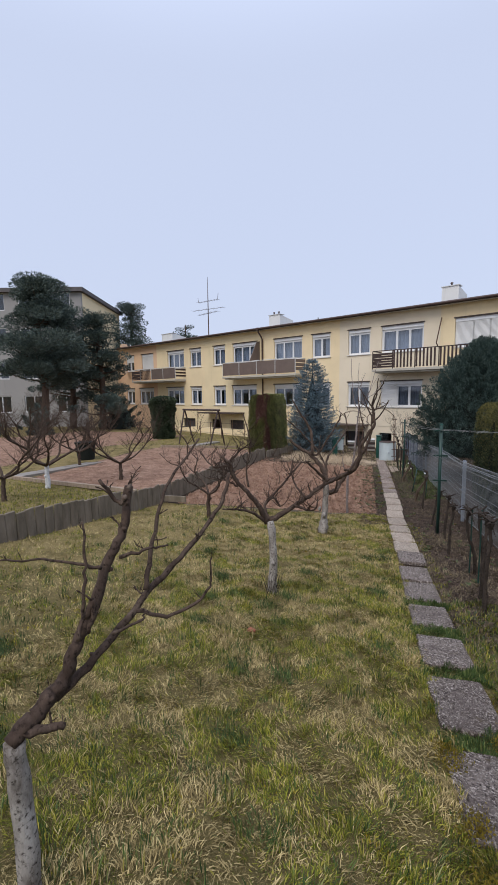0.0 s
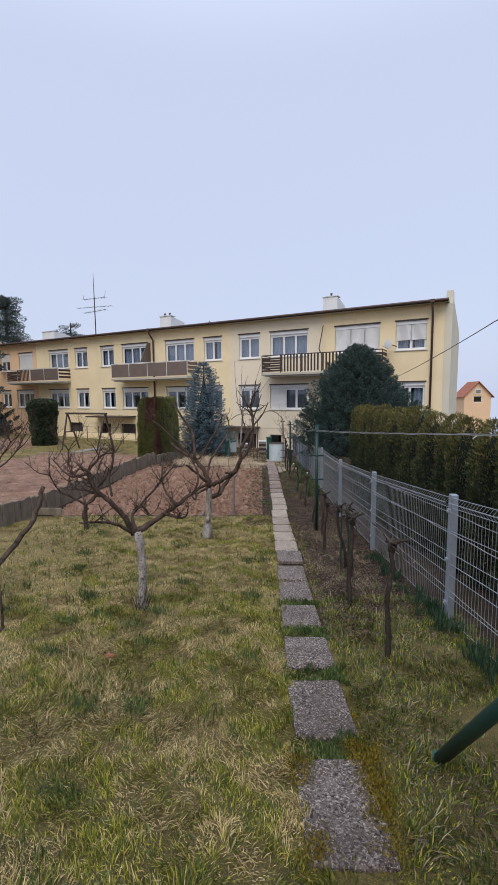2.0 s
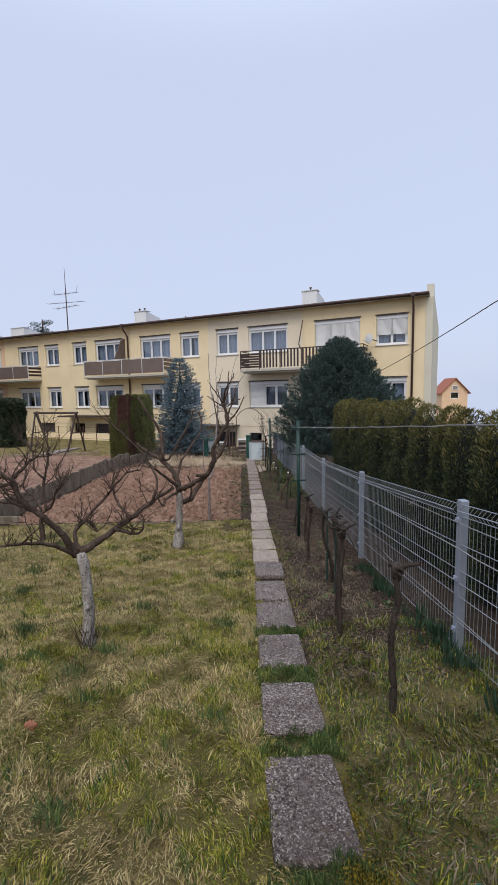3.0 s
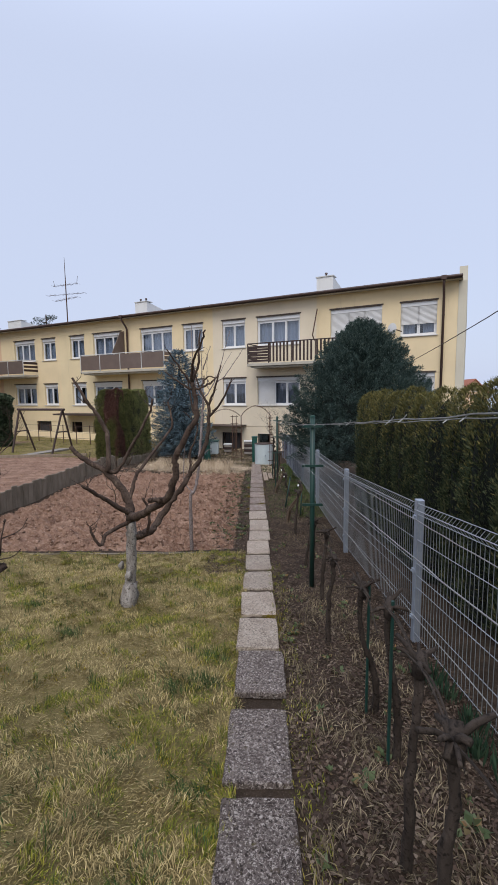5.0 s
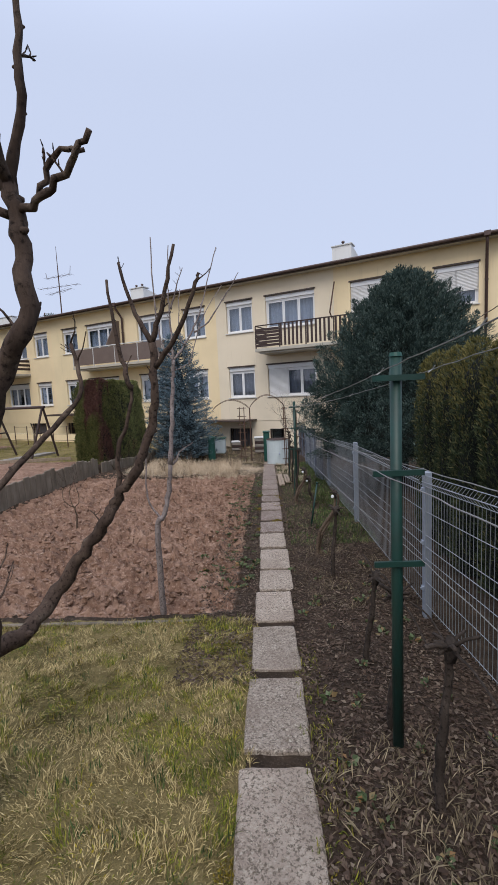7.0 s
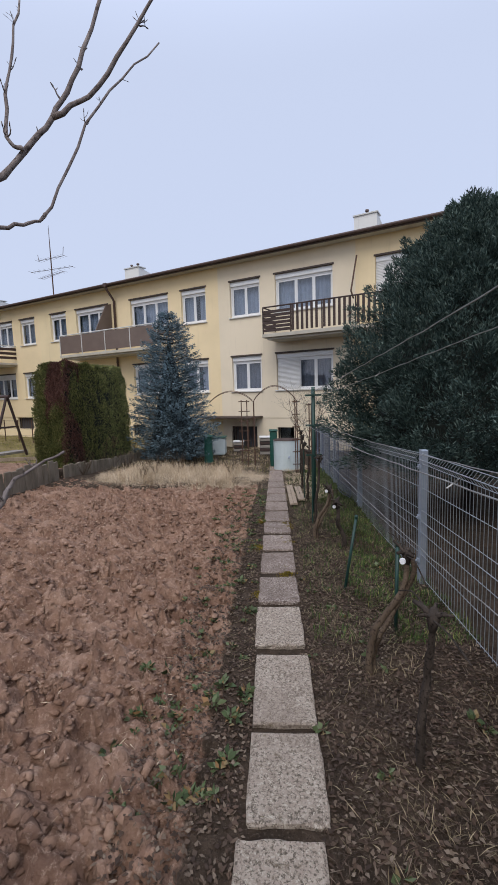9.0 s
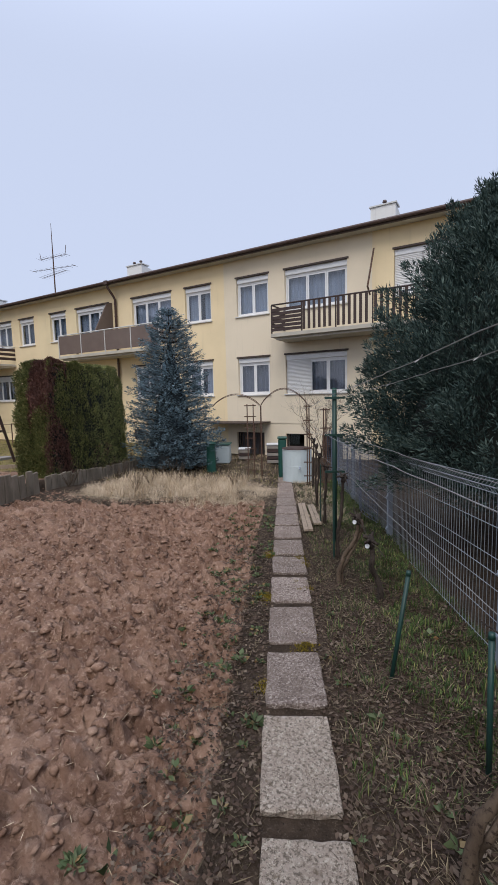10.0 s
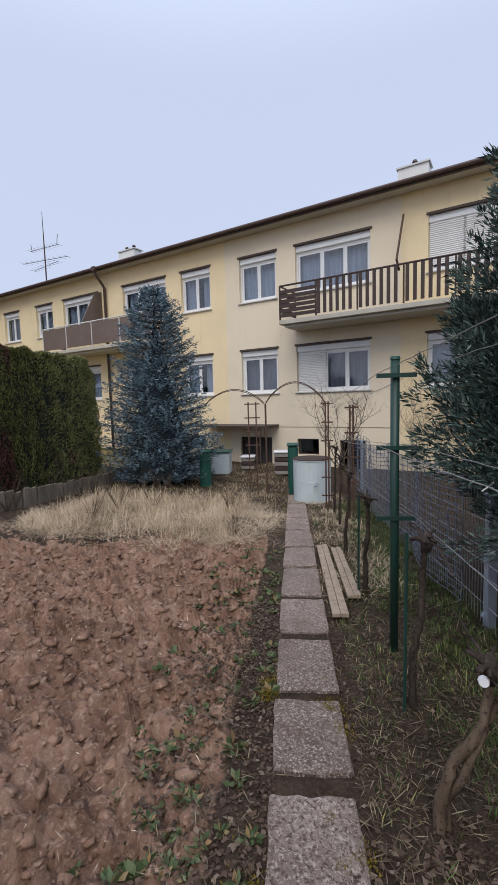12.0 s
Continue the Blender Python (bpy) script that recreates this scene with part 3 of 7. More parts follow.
roof = thing("long_roof", (0, 0, 0), "low dark roof with a thin brown eave over the terrace", "roof", kind="structure")
bm = bm_new()
xa, xb = -38.0, -1.25
box(bm, xa, xb, Y0 - .42, Y0 + .01, ZT - .02, ZT + .03)
part("soffit", bm, CONC, roof, "pale soffit")
bm = bm_new()
box(bm, xa, xb, Y0 - .5, Y0 - .42, ZT - .04, ZT + .12)
part("fascia", bm, EAVE, roof)
bm = bm_new()
tube(bm, [(xa, Y0 - .56, ZT + .05), (xb, Y0 - .56, ZT + .05)], .055, 10)
part("gutter", bm, PIPEM, roof, "brown gutter")
bm = bm_new()
vs = [bm.verts.new(q) for q in ((xa, Y0 - .5, ZT + .125), (xb, Y0 - .5, ZT + .125), (xb, Y0 + DEPTH + .5, ZT - .25), (xa, Y0 + DEPTH + .5, ZT - .25), (xa, Y0 - .41, ZT + .035), (xb, Y0 - .41, ZT + .035), (xb, Y0 + DEPTH + .5, ZT - .4), (xa, Y0 + DEPTH + .5, ZT - .4))]
for q in ((0, 1, 2, 3), (7, 6, 5, 4), (0, 4, 5, 1), (1, 5, 6, 2), (2, 6, 7, 3), (3, 7, 4, 0)):
    bm.faces.new([vs[k] for k in q])
part("roof_deck", bm, ROOFM, roof)


def gable(x0, x1, m, name):
    bm = bm_new()
    y1 = Y0 + DEPTH + .3
    pr = [(Y0 - .02, -2.6), (y1, -2.6), (y1, ZT - .3), (Y0 + 1.2, ZT + .25), (Y0 + .9, ZT + .62), (Y0 + .35, ZT + .62), (Y0 + .3, ZT), (Y0 - .02, ZT - .05)]
    A = [bm.verts.new((x0, *q)) for q in pr]
    B = [bm.verts.new((x1, *q)) for q in pr]
    bm.faces.new(A)
    bm.faces.new(B[::-1])
    for k in range(len(pr)):
        bm.faces.new((A[k], B[k], B[(k + 1) % len(pr)], A[(k + 1) % len(pr)]))
    bmesh.ops.recalc_face_normals(bm, faces=bm.faces)
    return part(name, bm, m, None, "rendered end wall of the terrace with a raised parapet", "structure")


gable(-1.398, -1.08, GABLE, "wall_east")
gable(-38.1, -37.803, PEACH, "wall_west")


def chimney(x, y, w, d, h, flues):
    c = thing("chimney", (x, y, ZT - .1), "low white rendered chimney on the roof of the terrace", "chimney", group="chimneys")
    bm = bm_new()
    vs = []
    z1 = h
    for a, b, e in ((-w / 2, -d / 2, 0), (w / 2, -d / 2, 0), (w / 2, d / 2, 0), (-w / 2, d / 2, 0)):
        vs.append(bm.verts.new((a, b, 0)))
    top = [(-w / 2, -d / 2, z1), (w / 2, -d / 2, z1), (w / 2, d / 2, z1 * .8), (-w / 2, d / 2, z1 * .8)]
    ts = [bm.verts.new(q) for q in top]
    bm.faces.new(vs[::-1])
    bm.faces.new(ts)
    for k in range(4):
        bm.faces.new((vs[k], vs[(k + 1) % 4], ts[(k + 1) % 4], ts[k]))
    part("shaft", bm, WHITE_R, c)
    bm = bm_new()
    box(bm, -w / 2 - .04, w / 2 + .04, -d / 2 - .04, -d / 2 + .5, z1 + .004, z1 + .05)
    part("capping", bm, SILL, c)
    for k in range(flues):
        bm = bm_new()
        xx = (k - (flues - 1) / 2) * w * .45
        tube(bm, [(xx, -d / 2 + .25, z1 + .05), (xx, -d / 2 + .25, z1 + .2)], .045, 8)
        tube(bm, [(xx, -d / 2 + .25, z1 + .2), (xx, -d / 2 + .25, z1 + .26)], [.085, .06], 8)
        part("flue", bm, PIPEM, c, "brown flue with a cap")


chimney(-7.5, 25.6, .85, 1.6, 1.22, 1)
chimney(-19.3, 25.6, .95, 1.6, 1.22, 2)
chimney(-31.5, 25.6, 1.5, 1.6, 1.1, 0)
bm = bm_new()
tube(bm, [(-15.8, 25.0, ZT), (-15.8, 25.0, ZT + .55)], .03, 6)
part("vent_pipe", bm, PIPEM, None, "thin brown vent pipe on the roof", category="pipe")


def balcony(x0, x1, styles, label, post=PIPEM):
    """styles: list of (share, style) from left to right."""
    b = thing("balcony", (0, 0, 0), label, "balcony", group="balconies")
    yf = Y0 - 1.15
    bm = bm_new()
    box(bm, x0, x1, yf, Y0 - .003, 2.55, 2.68, None, .01)
    box(bm, x0 + .15, x1 - .15, yf + .12, Y0 - .003, 2.47, 2.548)
    part("floor_slab", bm, CONC, b)
    z0, z1 = 2.75, 3.66
    bm = bm_new()
    tube(bm, [(x0 + .03, Y0, z1), (x0 + .03, yf + .04, z1), (x1 - .03, yf + .04, z1), (x1 - .03, Y0, z1)], .028, 6)
    part("handrail", bm, post, b)
    tot, x = sum(s for s, _ in styles), x0 + .03
    W = x1 - x0 - .06
    for s, st in styles:
        w = W * s / tot
        bm = bm_new()
        box(bm, x - .02, x + .02, yf + .02, yf + .06, 2.68, z1 - .02)
        part("post", bm, post, b)
        if st == "h":
            for k in range(6):
                zz = z0 + (z1 - z0 - .1) * k / 6
                bm = bm_new()
                box(bm, x + .02, x + w - .02, yf - .005, yf + .018, zz, zz + .1)
                part("board", bm, BROWNW, b)
        elif st == "v":
            n = int(w / .175)
            for k in range(n):
                xx = x + .05 + (w - .1) * k / n
                bm = bm_new()
                box(bm, xx, xx + .088, yf - .005, yf + .018, z0 - .02, z1 - .03)
                part("slat", bm, BROWNW, b)
        elif st == "p":
            bm = bm_new()
            box(bm, x + .025, x + w - .025, yf + .03, yf + .042, z0, z1 - .05, None, .003)
            part("panel", bm, PANELB, b, "smooth brown panel")
        x += w
    bm = bm_new()
    box(bm, x - .02, x + .02, yf + .02, yf + .06, 2.68, z1 - .02)
    part("post", bm, post, b)
    for xx in (x0 + .03, x1 - .03):
        for zz in (2.9, 3.15, 3.4):
            bm = bm_new()
            box(bm, xx - .01, xx + .01, yf + .05, Y0 - .01, zz, zz + (.15 if styles[0][1] != "p" else .2))
            part("side_board", bm, BROWNW if styles[0][1] != "p" else PANELB, b)
    return b


balcony(-10.84, -4.1, [(1.1, "h"), (1.15, "v"), (1.15, "v"), (1.15, "v"), (1.15, "v"), (.75, "h")], "balcony with dark brown boards and upright slats on a concrete slab", BROWNW)
balcony(-22.5, -16.0, [(1, "p"), (1, "p"), (1, "p"), (1, "p")], "balcony with smooth brown panels and a pale handrail", SILL)
balcony(-34.1, -27.9, [(.8, "h"), (1, "v"), (1, "p"), (1, "p")], "balcony with brown boards, slats and smooth panels", SILL)

bm = bm_new()
vs = [bm.verts.new(q) for q in ((-19.9, Y0 - 1.1, 3.68), (-19.9, Y0 - .02, 3.68), (-19.9, Y0 - .02, 5.1), (-19.9, Y0 - .35, 5.0))]
vs2 = [bm.verts.new((q.co.x + .05, q.co.y, q.co.z)) for q in vs]
bm.faces.new(vs)
bm.faces.new(vs2[::-1])
for k in range(4):
    bm.faces.new((vs[k], vs2[k], vs2[(k + 1) % 4], vs[(k + 1) % 4]))
part("privacy_screen", bm, PANELB, None, "brown sloping privacy screen between two balconies", category="screen")
bm = bm_new()
tube(bm, [(-7.55, Y0 - .45, 3.7), (-7.55, Y0 - .75, 3.9), (-7.5, Y0 - .2, 5.2)], .03, 6)
part("awning_bracket", bm, RUST, None, "dark slanting iron bracket above the balcony", category="bracket")


def downpipe(x, top=ZT - .05, base=-2.0):
    d = thing("downpipe", (x, Y0 - .1, 0), "brown metal downpipe fixed to the facade", "downpipe", group="downpipes")
    bm = bm_new()
    tube(bm, [(0, -.42, top + .02), (0, -.42, top - .12), (0, -.1, top - .45), (0, 0, top - .6), (0, 0, base)], .055, 10)
    part("pipe", bm, PIPEM, d, smooth=True)
    bm = bm_new()
    box(bm, -.1, .1, -.55, -.35, top, top + .16)
    part("hopper", bm, PIPEM, d)
    for z in (.2, 2.2, 4.4):
        bm = bm_new()
        tube(bm, [(0, 0, z), (0, 0, z + .05)], .065, 10)
        part("pipe_clip", bm, PIPEM, d)


downpipe(-1.95)
downpipe(-19.55)

# roof over the basement door
c = thing("door_canopy", (-12.95, Y0, -.52), "thin flat canopy with a brown edge over the basement door", "canopy")
bm = bm_new()
box(bm, -1.45, 1.45, -1.0, -.003, 0, .05)
part("canopy_board", bm, EAVE, c)
for xx in (-1.3, 1.25):
    bm = bm_new()
    tube(bm, [(xx, -.95, 0), (xx, -.95, -1.3)], .022, 6)
    part("post", bm, RUST, c)
c2 = thing("door_canopy", (-23.3, Y0, -.05), "long brown canopy over the neighbouring basement door", "canopy")
bm = bm_new()
box(bm, -1.9, 1.9, -1.2, -.003, 0, .1)
part("canopy_board", bm, EAVE, c2)
# bright terrace wall
bm = bm_new()
box(bm, -27.5, -19.0, Y0 - 2.2, Y0 - 2.05, -1.9, -1.0)
part("garden_wall", bm, YELLOW, None, "low yellow rendered garden wall before the basement", "structure")

# antenna
an = thing("television_antenna", (-28.6, 27.2, ZT - .45), "tall roof mast with two thin television aerials", "antenna")
bm = bm_new()
tube(bm, [(0, 0, 0), (0, 0, 4.2), (0, 0, 6.3)], [.05, .04, .012], 6)
part("mast", bm, RUST, an)
for z, L, a in ((3.55, 3.4, 0.2), (3.2, 2.8, -.1), (4.25, 2.4, .1)):
    bm = bm_new()
    ca, sa = math.cos(a), math.sin(a)
    tube(bm, [(-L * .5 * ca, -L * .5 * sa, z), (L * .5 * ca, L * .5 * sa, z)], .015, 4)
    for k in range(9):
        t = -L * .48 + L * .96 * k / 8
        tube(bm, [(t * ca - .3 * sa, t * sa + .3 * ca, z), (t * ca + .3 * sa, t * sa - .3 * ca, z)], .007, 4)
    part("aerial", bm, RUST, an)
bm = bm_new()
tube(bm, [(-1.2, 0, 4.25), (-1.3, 0, 4.7)], .02, 4)
tube(bm, [(1.2, 0, 4.25), (1.3, 0, 4.75)], .02, 4)
part("dipoles", bm, RUST, an)


def dish(x, y, z, r, lab):
    d = thing("satellite_dish", (x, y, z), lab, "satellite dish", rz=radians(-30), group="satellite dishes")
    bm = bm_new()
    rows = []
    for i in range(5):
        rr = r * i / 4
        rows.append([bm.verts.new((rr * math.cos(k * math.pi / 8), .35 * rr * rr - .05, rr * math.sin(k * math.pi / 8))) for k in range(16)] if i else [bm.verts.new((0, -.05, 0))])
    for k in range(16):
        bm.faces.new((rows[0][0], rows[1][k], rows[1][(k + 1) % 16]))
        for i in range(1, 4):
            bm.faces.new((rows[i][k], rows[i + 1][k], rows[i + 1][(k + 1) % 16], rows[i][(k + 1) % 16]))
    part("reflector", bm, SHUT, d, smooth=True)
    bm = bm_new()
    tube(bm, [(0, 0, -r), (0, -.5, -.1)], .012, 4)
    part("feed_arm", bm, GALV, d)
    bm = bm_new()
    tube(bm, [(0, .02, 0), (.1, .5, -.1)], .025, 6)
    part("bracket", bm, RUST, d)


dish(-36.0, Y0 - .5, 3.9, .5, "round white satellite dish on the peach house")
dish(-3.95, Y0 - .55, 3.95, .24, "pale satellite dish at the end of the balcony")

rng0 = np.random.default_rng(7)


def surf(u, v):
    """Height of the finished ground."""
    g = SURF
    u, v = np.asarray(u, float), np.asarray(v, float)
    i = np.clip(np.searchsorted(g[0], u) - 1, 0, len(g[0]) - 2)
    j = np.clip(np.searchsorted(g[1], v) - 1, 0, len(g[1]) - 2)
    a = (u - g[0][i]) / (g[0][i + 1] - g[0][i])
    b = (v - g[1][j]) / (g[1][j + 1] - g[1][j])
    Z = g[2]
    return (Z[i, j] * (1 - a) * (1 - b) + Z[i + 1, j] * a * (1 - b) + Z[i, j + 1] * (1 - a) * b + Z[i + 1, j + 1] * a * b)


def on_ground(u, v, dz=0.0):
    x, y = gxy(u, v)
    return Vector((x, y, float(surf(u, v)) + dz))


def uv_points(u, v):
    return np.stack([CS * v - SN * u, SN * v + CS * u, surf(u, v)], -1)


# ---- scattered leaves and blades ----
def leaf_mesh(name, P, D, L, W, material, parent=None, kind="", label="", r=rng0, category=""):
    """Small folded diamond leaves at P, pointing along D."""
    n = len(P)
    D = D / np.linalg.norm(D, axis=1, keepdims=True)
    R = r.normal(size=(n, 3))
    S = np.cross(D, R)
    S /= np.linalg.norm(S, axis=1, keepdims=True)
    N = np.cross(D, S)
    L, W = np.broadcast_to(L, n)[:, None], np.broadcast_to(W, n)[:, None]
    a = P
    b = P + D * L * .45 + S * W + N * W * .35
    c = P + D * L
    d = P + D * L * .45 - S * W + N * W * .35
    V = np.stack([a, b, c, d], 1).reshape(-1, 3)
    F = np.arange(4 * n).reshape(n, 4)
    return mesh_arrays(name, V, F, material, parent, kind, label, category=category)


def blade_mesh(name, P, L, W, lean, material, kind="stuff", label="", r=rng0, category="grass"):
    """Bent grass blades of three triangles."""
    n = len(P)
    a = r.uniform(0, 2 * np.pi, n) * .55 + 9 * fields(P[:, 0] * 1.6, P[:, 1] * 1.6)
    d = np.stack([np.cos(a), np.sin(a), np.zeros(n)], 1)
    s = np.stack([-np.sin(a), np.cos(a), np.zeros(n)], 1)
    z = np.array([0, 0, 1.0])
    L, W, lean = L[:, None], W[:, None], lean[:, None]
    m = P + (d * lean * .42 + z * (.5 - .36 * lean)) * L + s * r.normal(0, .03, (n, 1)) * L
    t = P + d * lean * L * .95 + z * L * np.maximum(.06, .95 - .85 * lean)
    V = np.stack([P, m - s * W, m + s * W, t], 1).reshape(-1, 3)
    b = np.arange(n)[:, None] * 4
    F = np.concatenate([b + [[0, 1, 2]], b + [[1, 3, 2]]])
    return mesh_arrays(name, V, F, material, None, kind, label, category=category)


def fields(a, b):
    """Cheap smooth noise, about -0.5 to 0.5."""
    return .22 * np.sin(2.1 * a + 1.7 * np.sin(1.3 * b + .4)) + .16 * np.sin(3.7 * b - 1.9 * np.sin(2.3 * a)) + .12 * np.sin(6.1 * a + 4.9 * b + 2 * np.sin(3.1 * b - 2 * a)) + .08 * np.sin(11.3 * b - 9.1 * a + 1.5 * np.sin(7 * a))


def noise_at(u, v, s, o=0.0):
    return np.array([noise.noise(Vector((a * s + o, b * s, o))) for a, b in zip(u, v)])


def lawn(name, n, u0, u1, v0, v1, lmin, lmax, label, mat=GRASS, lean=(.2, .9), tuss=True, w=.0022, keep=None, seed=1):
    r = np.random.default_rng(seed)
    u, v = r.uniform(u0, u1, n), r.uniform(v0, v1, n)
    if tuss:
        k = noise_at(u, v, 2.2, 3.0) + .5 * noise_at(u, v, 7, 9.0)
        s = r.uniform(-.6, .4, n) < k + .05
        u, v, k = u[s], v[s], k[s]
    else:
        k = np.zeros(n)
    if keep is not None:
        s = keep(u, v, r)
        u, v, k = u[s], v[s], k[s]
    m = len(u)
    cl = np.clip(1.6 * fields(u * 9.1 + 2, v * 8.3) + 1.3 * fields(u * 19 + 1, v * 21) + .35, 0, 1.2)
    L = r.uniform(lmin, lmax, m) * (.55 + .75 * cl)
    P = uv_points(u, v) - np.array([0, 0, .006])
    P[:, 2] += .012 * cl * r.uniform(0, 1, m)
    le = np.clip(r.uniform(*lean, m) - .22 * cl, .05, 1)
    return blade_mesh(name, P, L, r.uniform(.7, 1.4, m) * w, le, mat, "stuff", label, r)


def off_path(u, v, r):
    return (v < .40 + .03 * np.sin(u * 9)) | (v > .76 + .03 * np.sin(u * 7 + 1)) | (r.uniform(0, 1, len(u)) < .02)


DRYG = leafy("dry_stalks", [(0, (.055, .04, .022)), (.5, (.12, .092, .053)), (1, (.30, .24, .15))], .8, 3)


def green_share(u, v):
    f = 1.5 * fields(u * 2.3, v * 2.3) + 1.1 * fields(u * 6.1 + 3, v * 5.3)
    g = .48 + .3 * np.clip((1.9 - u) / 1.6, 0, 1) + 1.9 * f - .5 * np.clip((u - 3.4) / 2.4, 0, 1) - .12 * np.clip((-v - 1) / 1.5, 0, 1) + .2 * np.clip((v + .5) / .5, 0, 1)
    return np.clip(g, .05, .95)


def keep_green(u, v, r):
    return off_path(u, v, r) & (r.uniform(0, 1, len(u)) < green_share(u, v))


def keep_dead(u, v, r):
    return off_path(u, v, r) & (r.uniform(0, 1, len(u)) > green_share(u, v) * .85)


def fence_side(u, v, r):
    return (v > 1.25 + .5 * fields(u * 1.7, v * 2)) | (r.uniform(0, 1, len(u)) < .2)


def moss_spots(u, v, r):
    return off_path(u, v, r) & (fields(u * 3.1 + 5, v * 3.7) + .6 * fields(u * 8, v * 8) > .24 + r.uniform(-.06, .1, len(u)))


def tuft_spots(u, v, r):
    return off_path(u, v, r) & (fields(u * 7.3 + 1, v * 7.9) + .5 * fields(u * 13, v * 12 + 2) > .22 + .12 * (u > 5.5) - .2 * np.clip((2.2 - u) / 1.5, 0, 1) + r.uniform(-.05, .08, len(u)))


def band(name, n, v0, v1, u0, u1, w, seed, k=1.0):
    lawn(name, n, u0, u1, v0, v1, .028 * k, .075 * k, "patchy spring lawn blades, green and yellow-green", tuss=False, keep=keep_green, w=w, seed=seed, lean=(.35, .95))
    lawn("lawn_thatch", int(n * .8), u0, u1, v0, v1, .03 * k, .08 * k, "pale dead grass lying combed in the lawn", THATCH, tuss=False, keep=keep_dead, w=w * .95, seed=seed + 50, lean=(.6, 1.0))


band("lawn_grass", 270000, -2.5, .44, -.6, 5.2, .0018, 1)
band("lawn_grass", 140000, -2.5, .44, 5.2, 9.5, .0018, 2)
band("lawn_grass", 60000, -5.3, -2.5, -.6, 9.5, .0034, 3, 1.15)
lawn("lawn_moss", 140000, -.8, 9.5, -3.0, .46, .012, .028, "ochre moss showing through the lawn", MOSSY, tuss=False, keep=moss_spots, w=.003, seed=21)
lawn("green_tufts", 170000, -.8, 9.4, -4.0, .44, .05, .11, "dark green tufts scattered through the pale lawn", FRESH, tuss=False, keep=tuft_spots, w=.0021, seed=14, lean=(.1, .75))
lawn("strip_grass", 40000, -1, 4.6, .72, 2.0, .03, .08, "rough dark grass along the fence strip", FRESH, seed=4, w=.003)
lawn("strip_grass", 45000, -1, 4.6, .72, 2.0, .03, .08, "yellow-green grass along the fence strip", GRASS, seed=46, w=.0028)
lawn("strip_dead_grass", 24000, -1, 8, .72, 1.6, .04, .13, "dead grass stalks along the fence strip", DRYG, seed=44, lean=(.5, 1), w=.0026)
lawn("far_strip_grass", 70000, 11.3, 20, .82, 1.95, .03, .1, "green grass tufts along the far fence strip", seed=5, mat=FRESH, w=.0026, keep=fence_side)
lawn("far_strip_dead_grass", 16000, 9.6, 17, .78, 1.9, .04, .11, "dead grass stalks along the far fence strip", DRYG, seed=45, lean=(.6, 1), w=.0018)
lawn("neighbour_lawn", 30000, 19.5, 31, -13, -5.5, .04, .09, "short green neighbouring lawn", seed=6, w=.004)
lawn("orchard_lawn", 26000, 4.5, 9.9, -13, -5.5, .04, .09, "short patchy grass in the neighbouring orchard", seed=61, w=.005, tuss=False)
lawn("slab_joint_grass", 16000, -.8, 9, .3, .86, .02, .06, "grass creeping over the edges of the slab path", seed=8, tuss=False, keep=lambda u, v, r: (np.abs(v - .53) > .15))
lawn("start_grass", 12000, -.9, 1.7, .3, .86, .03, .07, "grass grown over the first buried slabs", seed=9, tuss=False)


def in_joint(u, v, r):
    ok = np.zeros(len(u), bool)
    for a, b in JOINTS:
        ok |= (u > a - .02) & (u < b + .02)
    return ok


JOINTS = [(2.25, 2.39), (2.93, 3.11), (3.61, 3.83), (4.36, 4.5)]
lawn("joint_grass", 40000, 2.2, 4.55, .32, .74, .025, .07, "grass growing in the joints of the slab path", FRESH, seed=10, tuss=False, keep=in_joint)


def tuft(u, v, n, length, mat, label, category="grass tuft", spread=.06, w=.0022, lean=(.15, .75), seed=0, name="grass_tuft", group=""):
    r = np.random.default_rng(seed)
    t = thing(name, on_ground(u, v, -.01), label, category, group=group)
    P = np.stack([r.normal(0, spread, n), r.normal(0, spread, n), np.zeros(n)], 1)
    ob = blade_mesh("tuft", P, r.uniform(.6, 1.1, n) * length, r.uniform(.7, 1.3, n) * w, r.uniform(*lean, n), mat, "stuff", "", r, "")
    ob.parent = t
    return t


def limb_points(base, pts):
    return [Vector(base) + Vector(p) for p in pts]


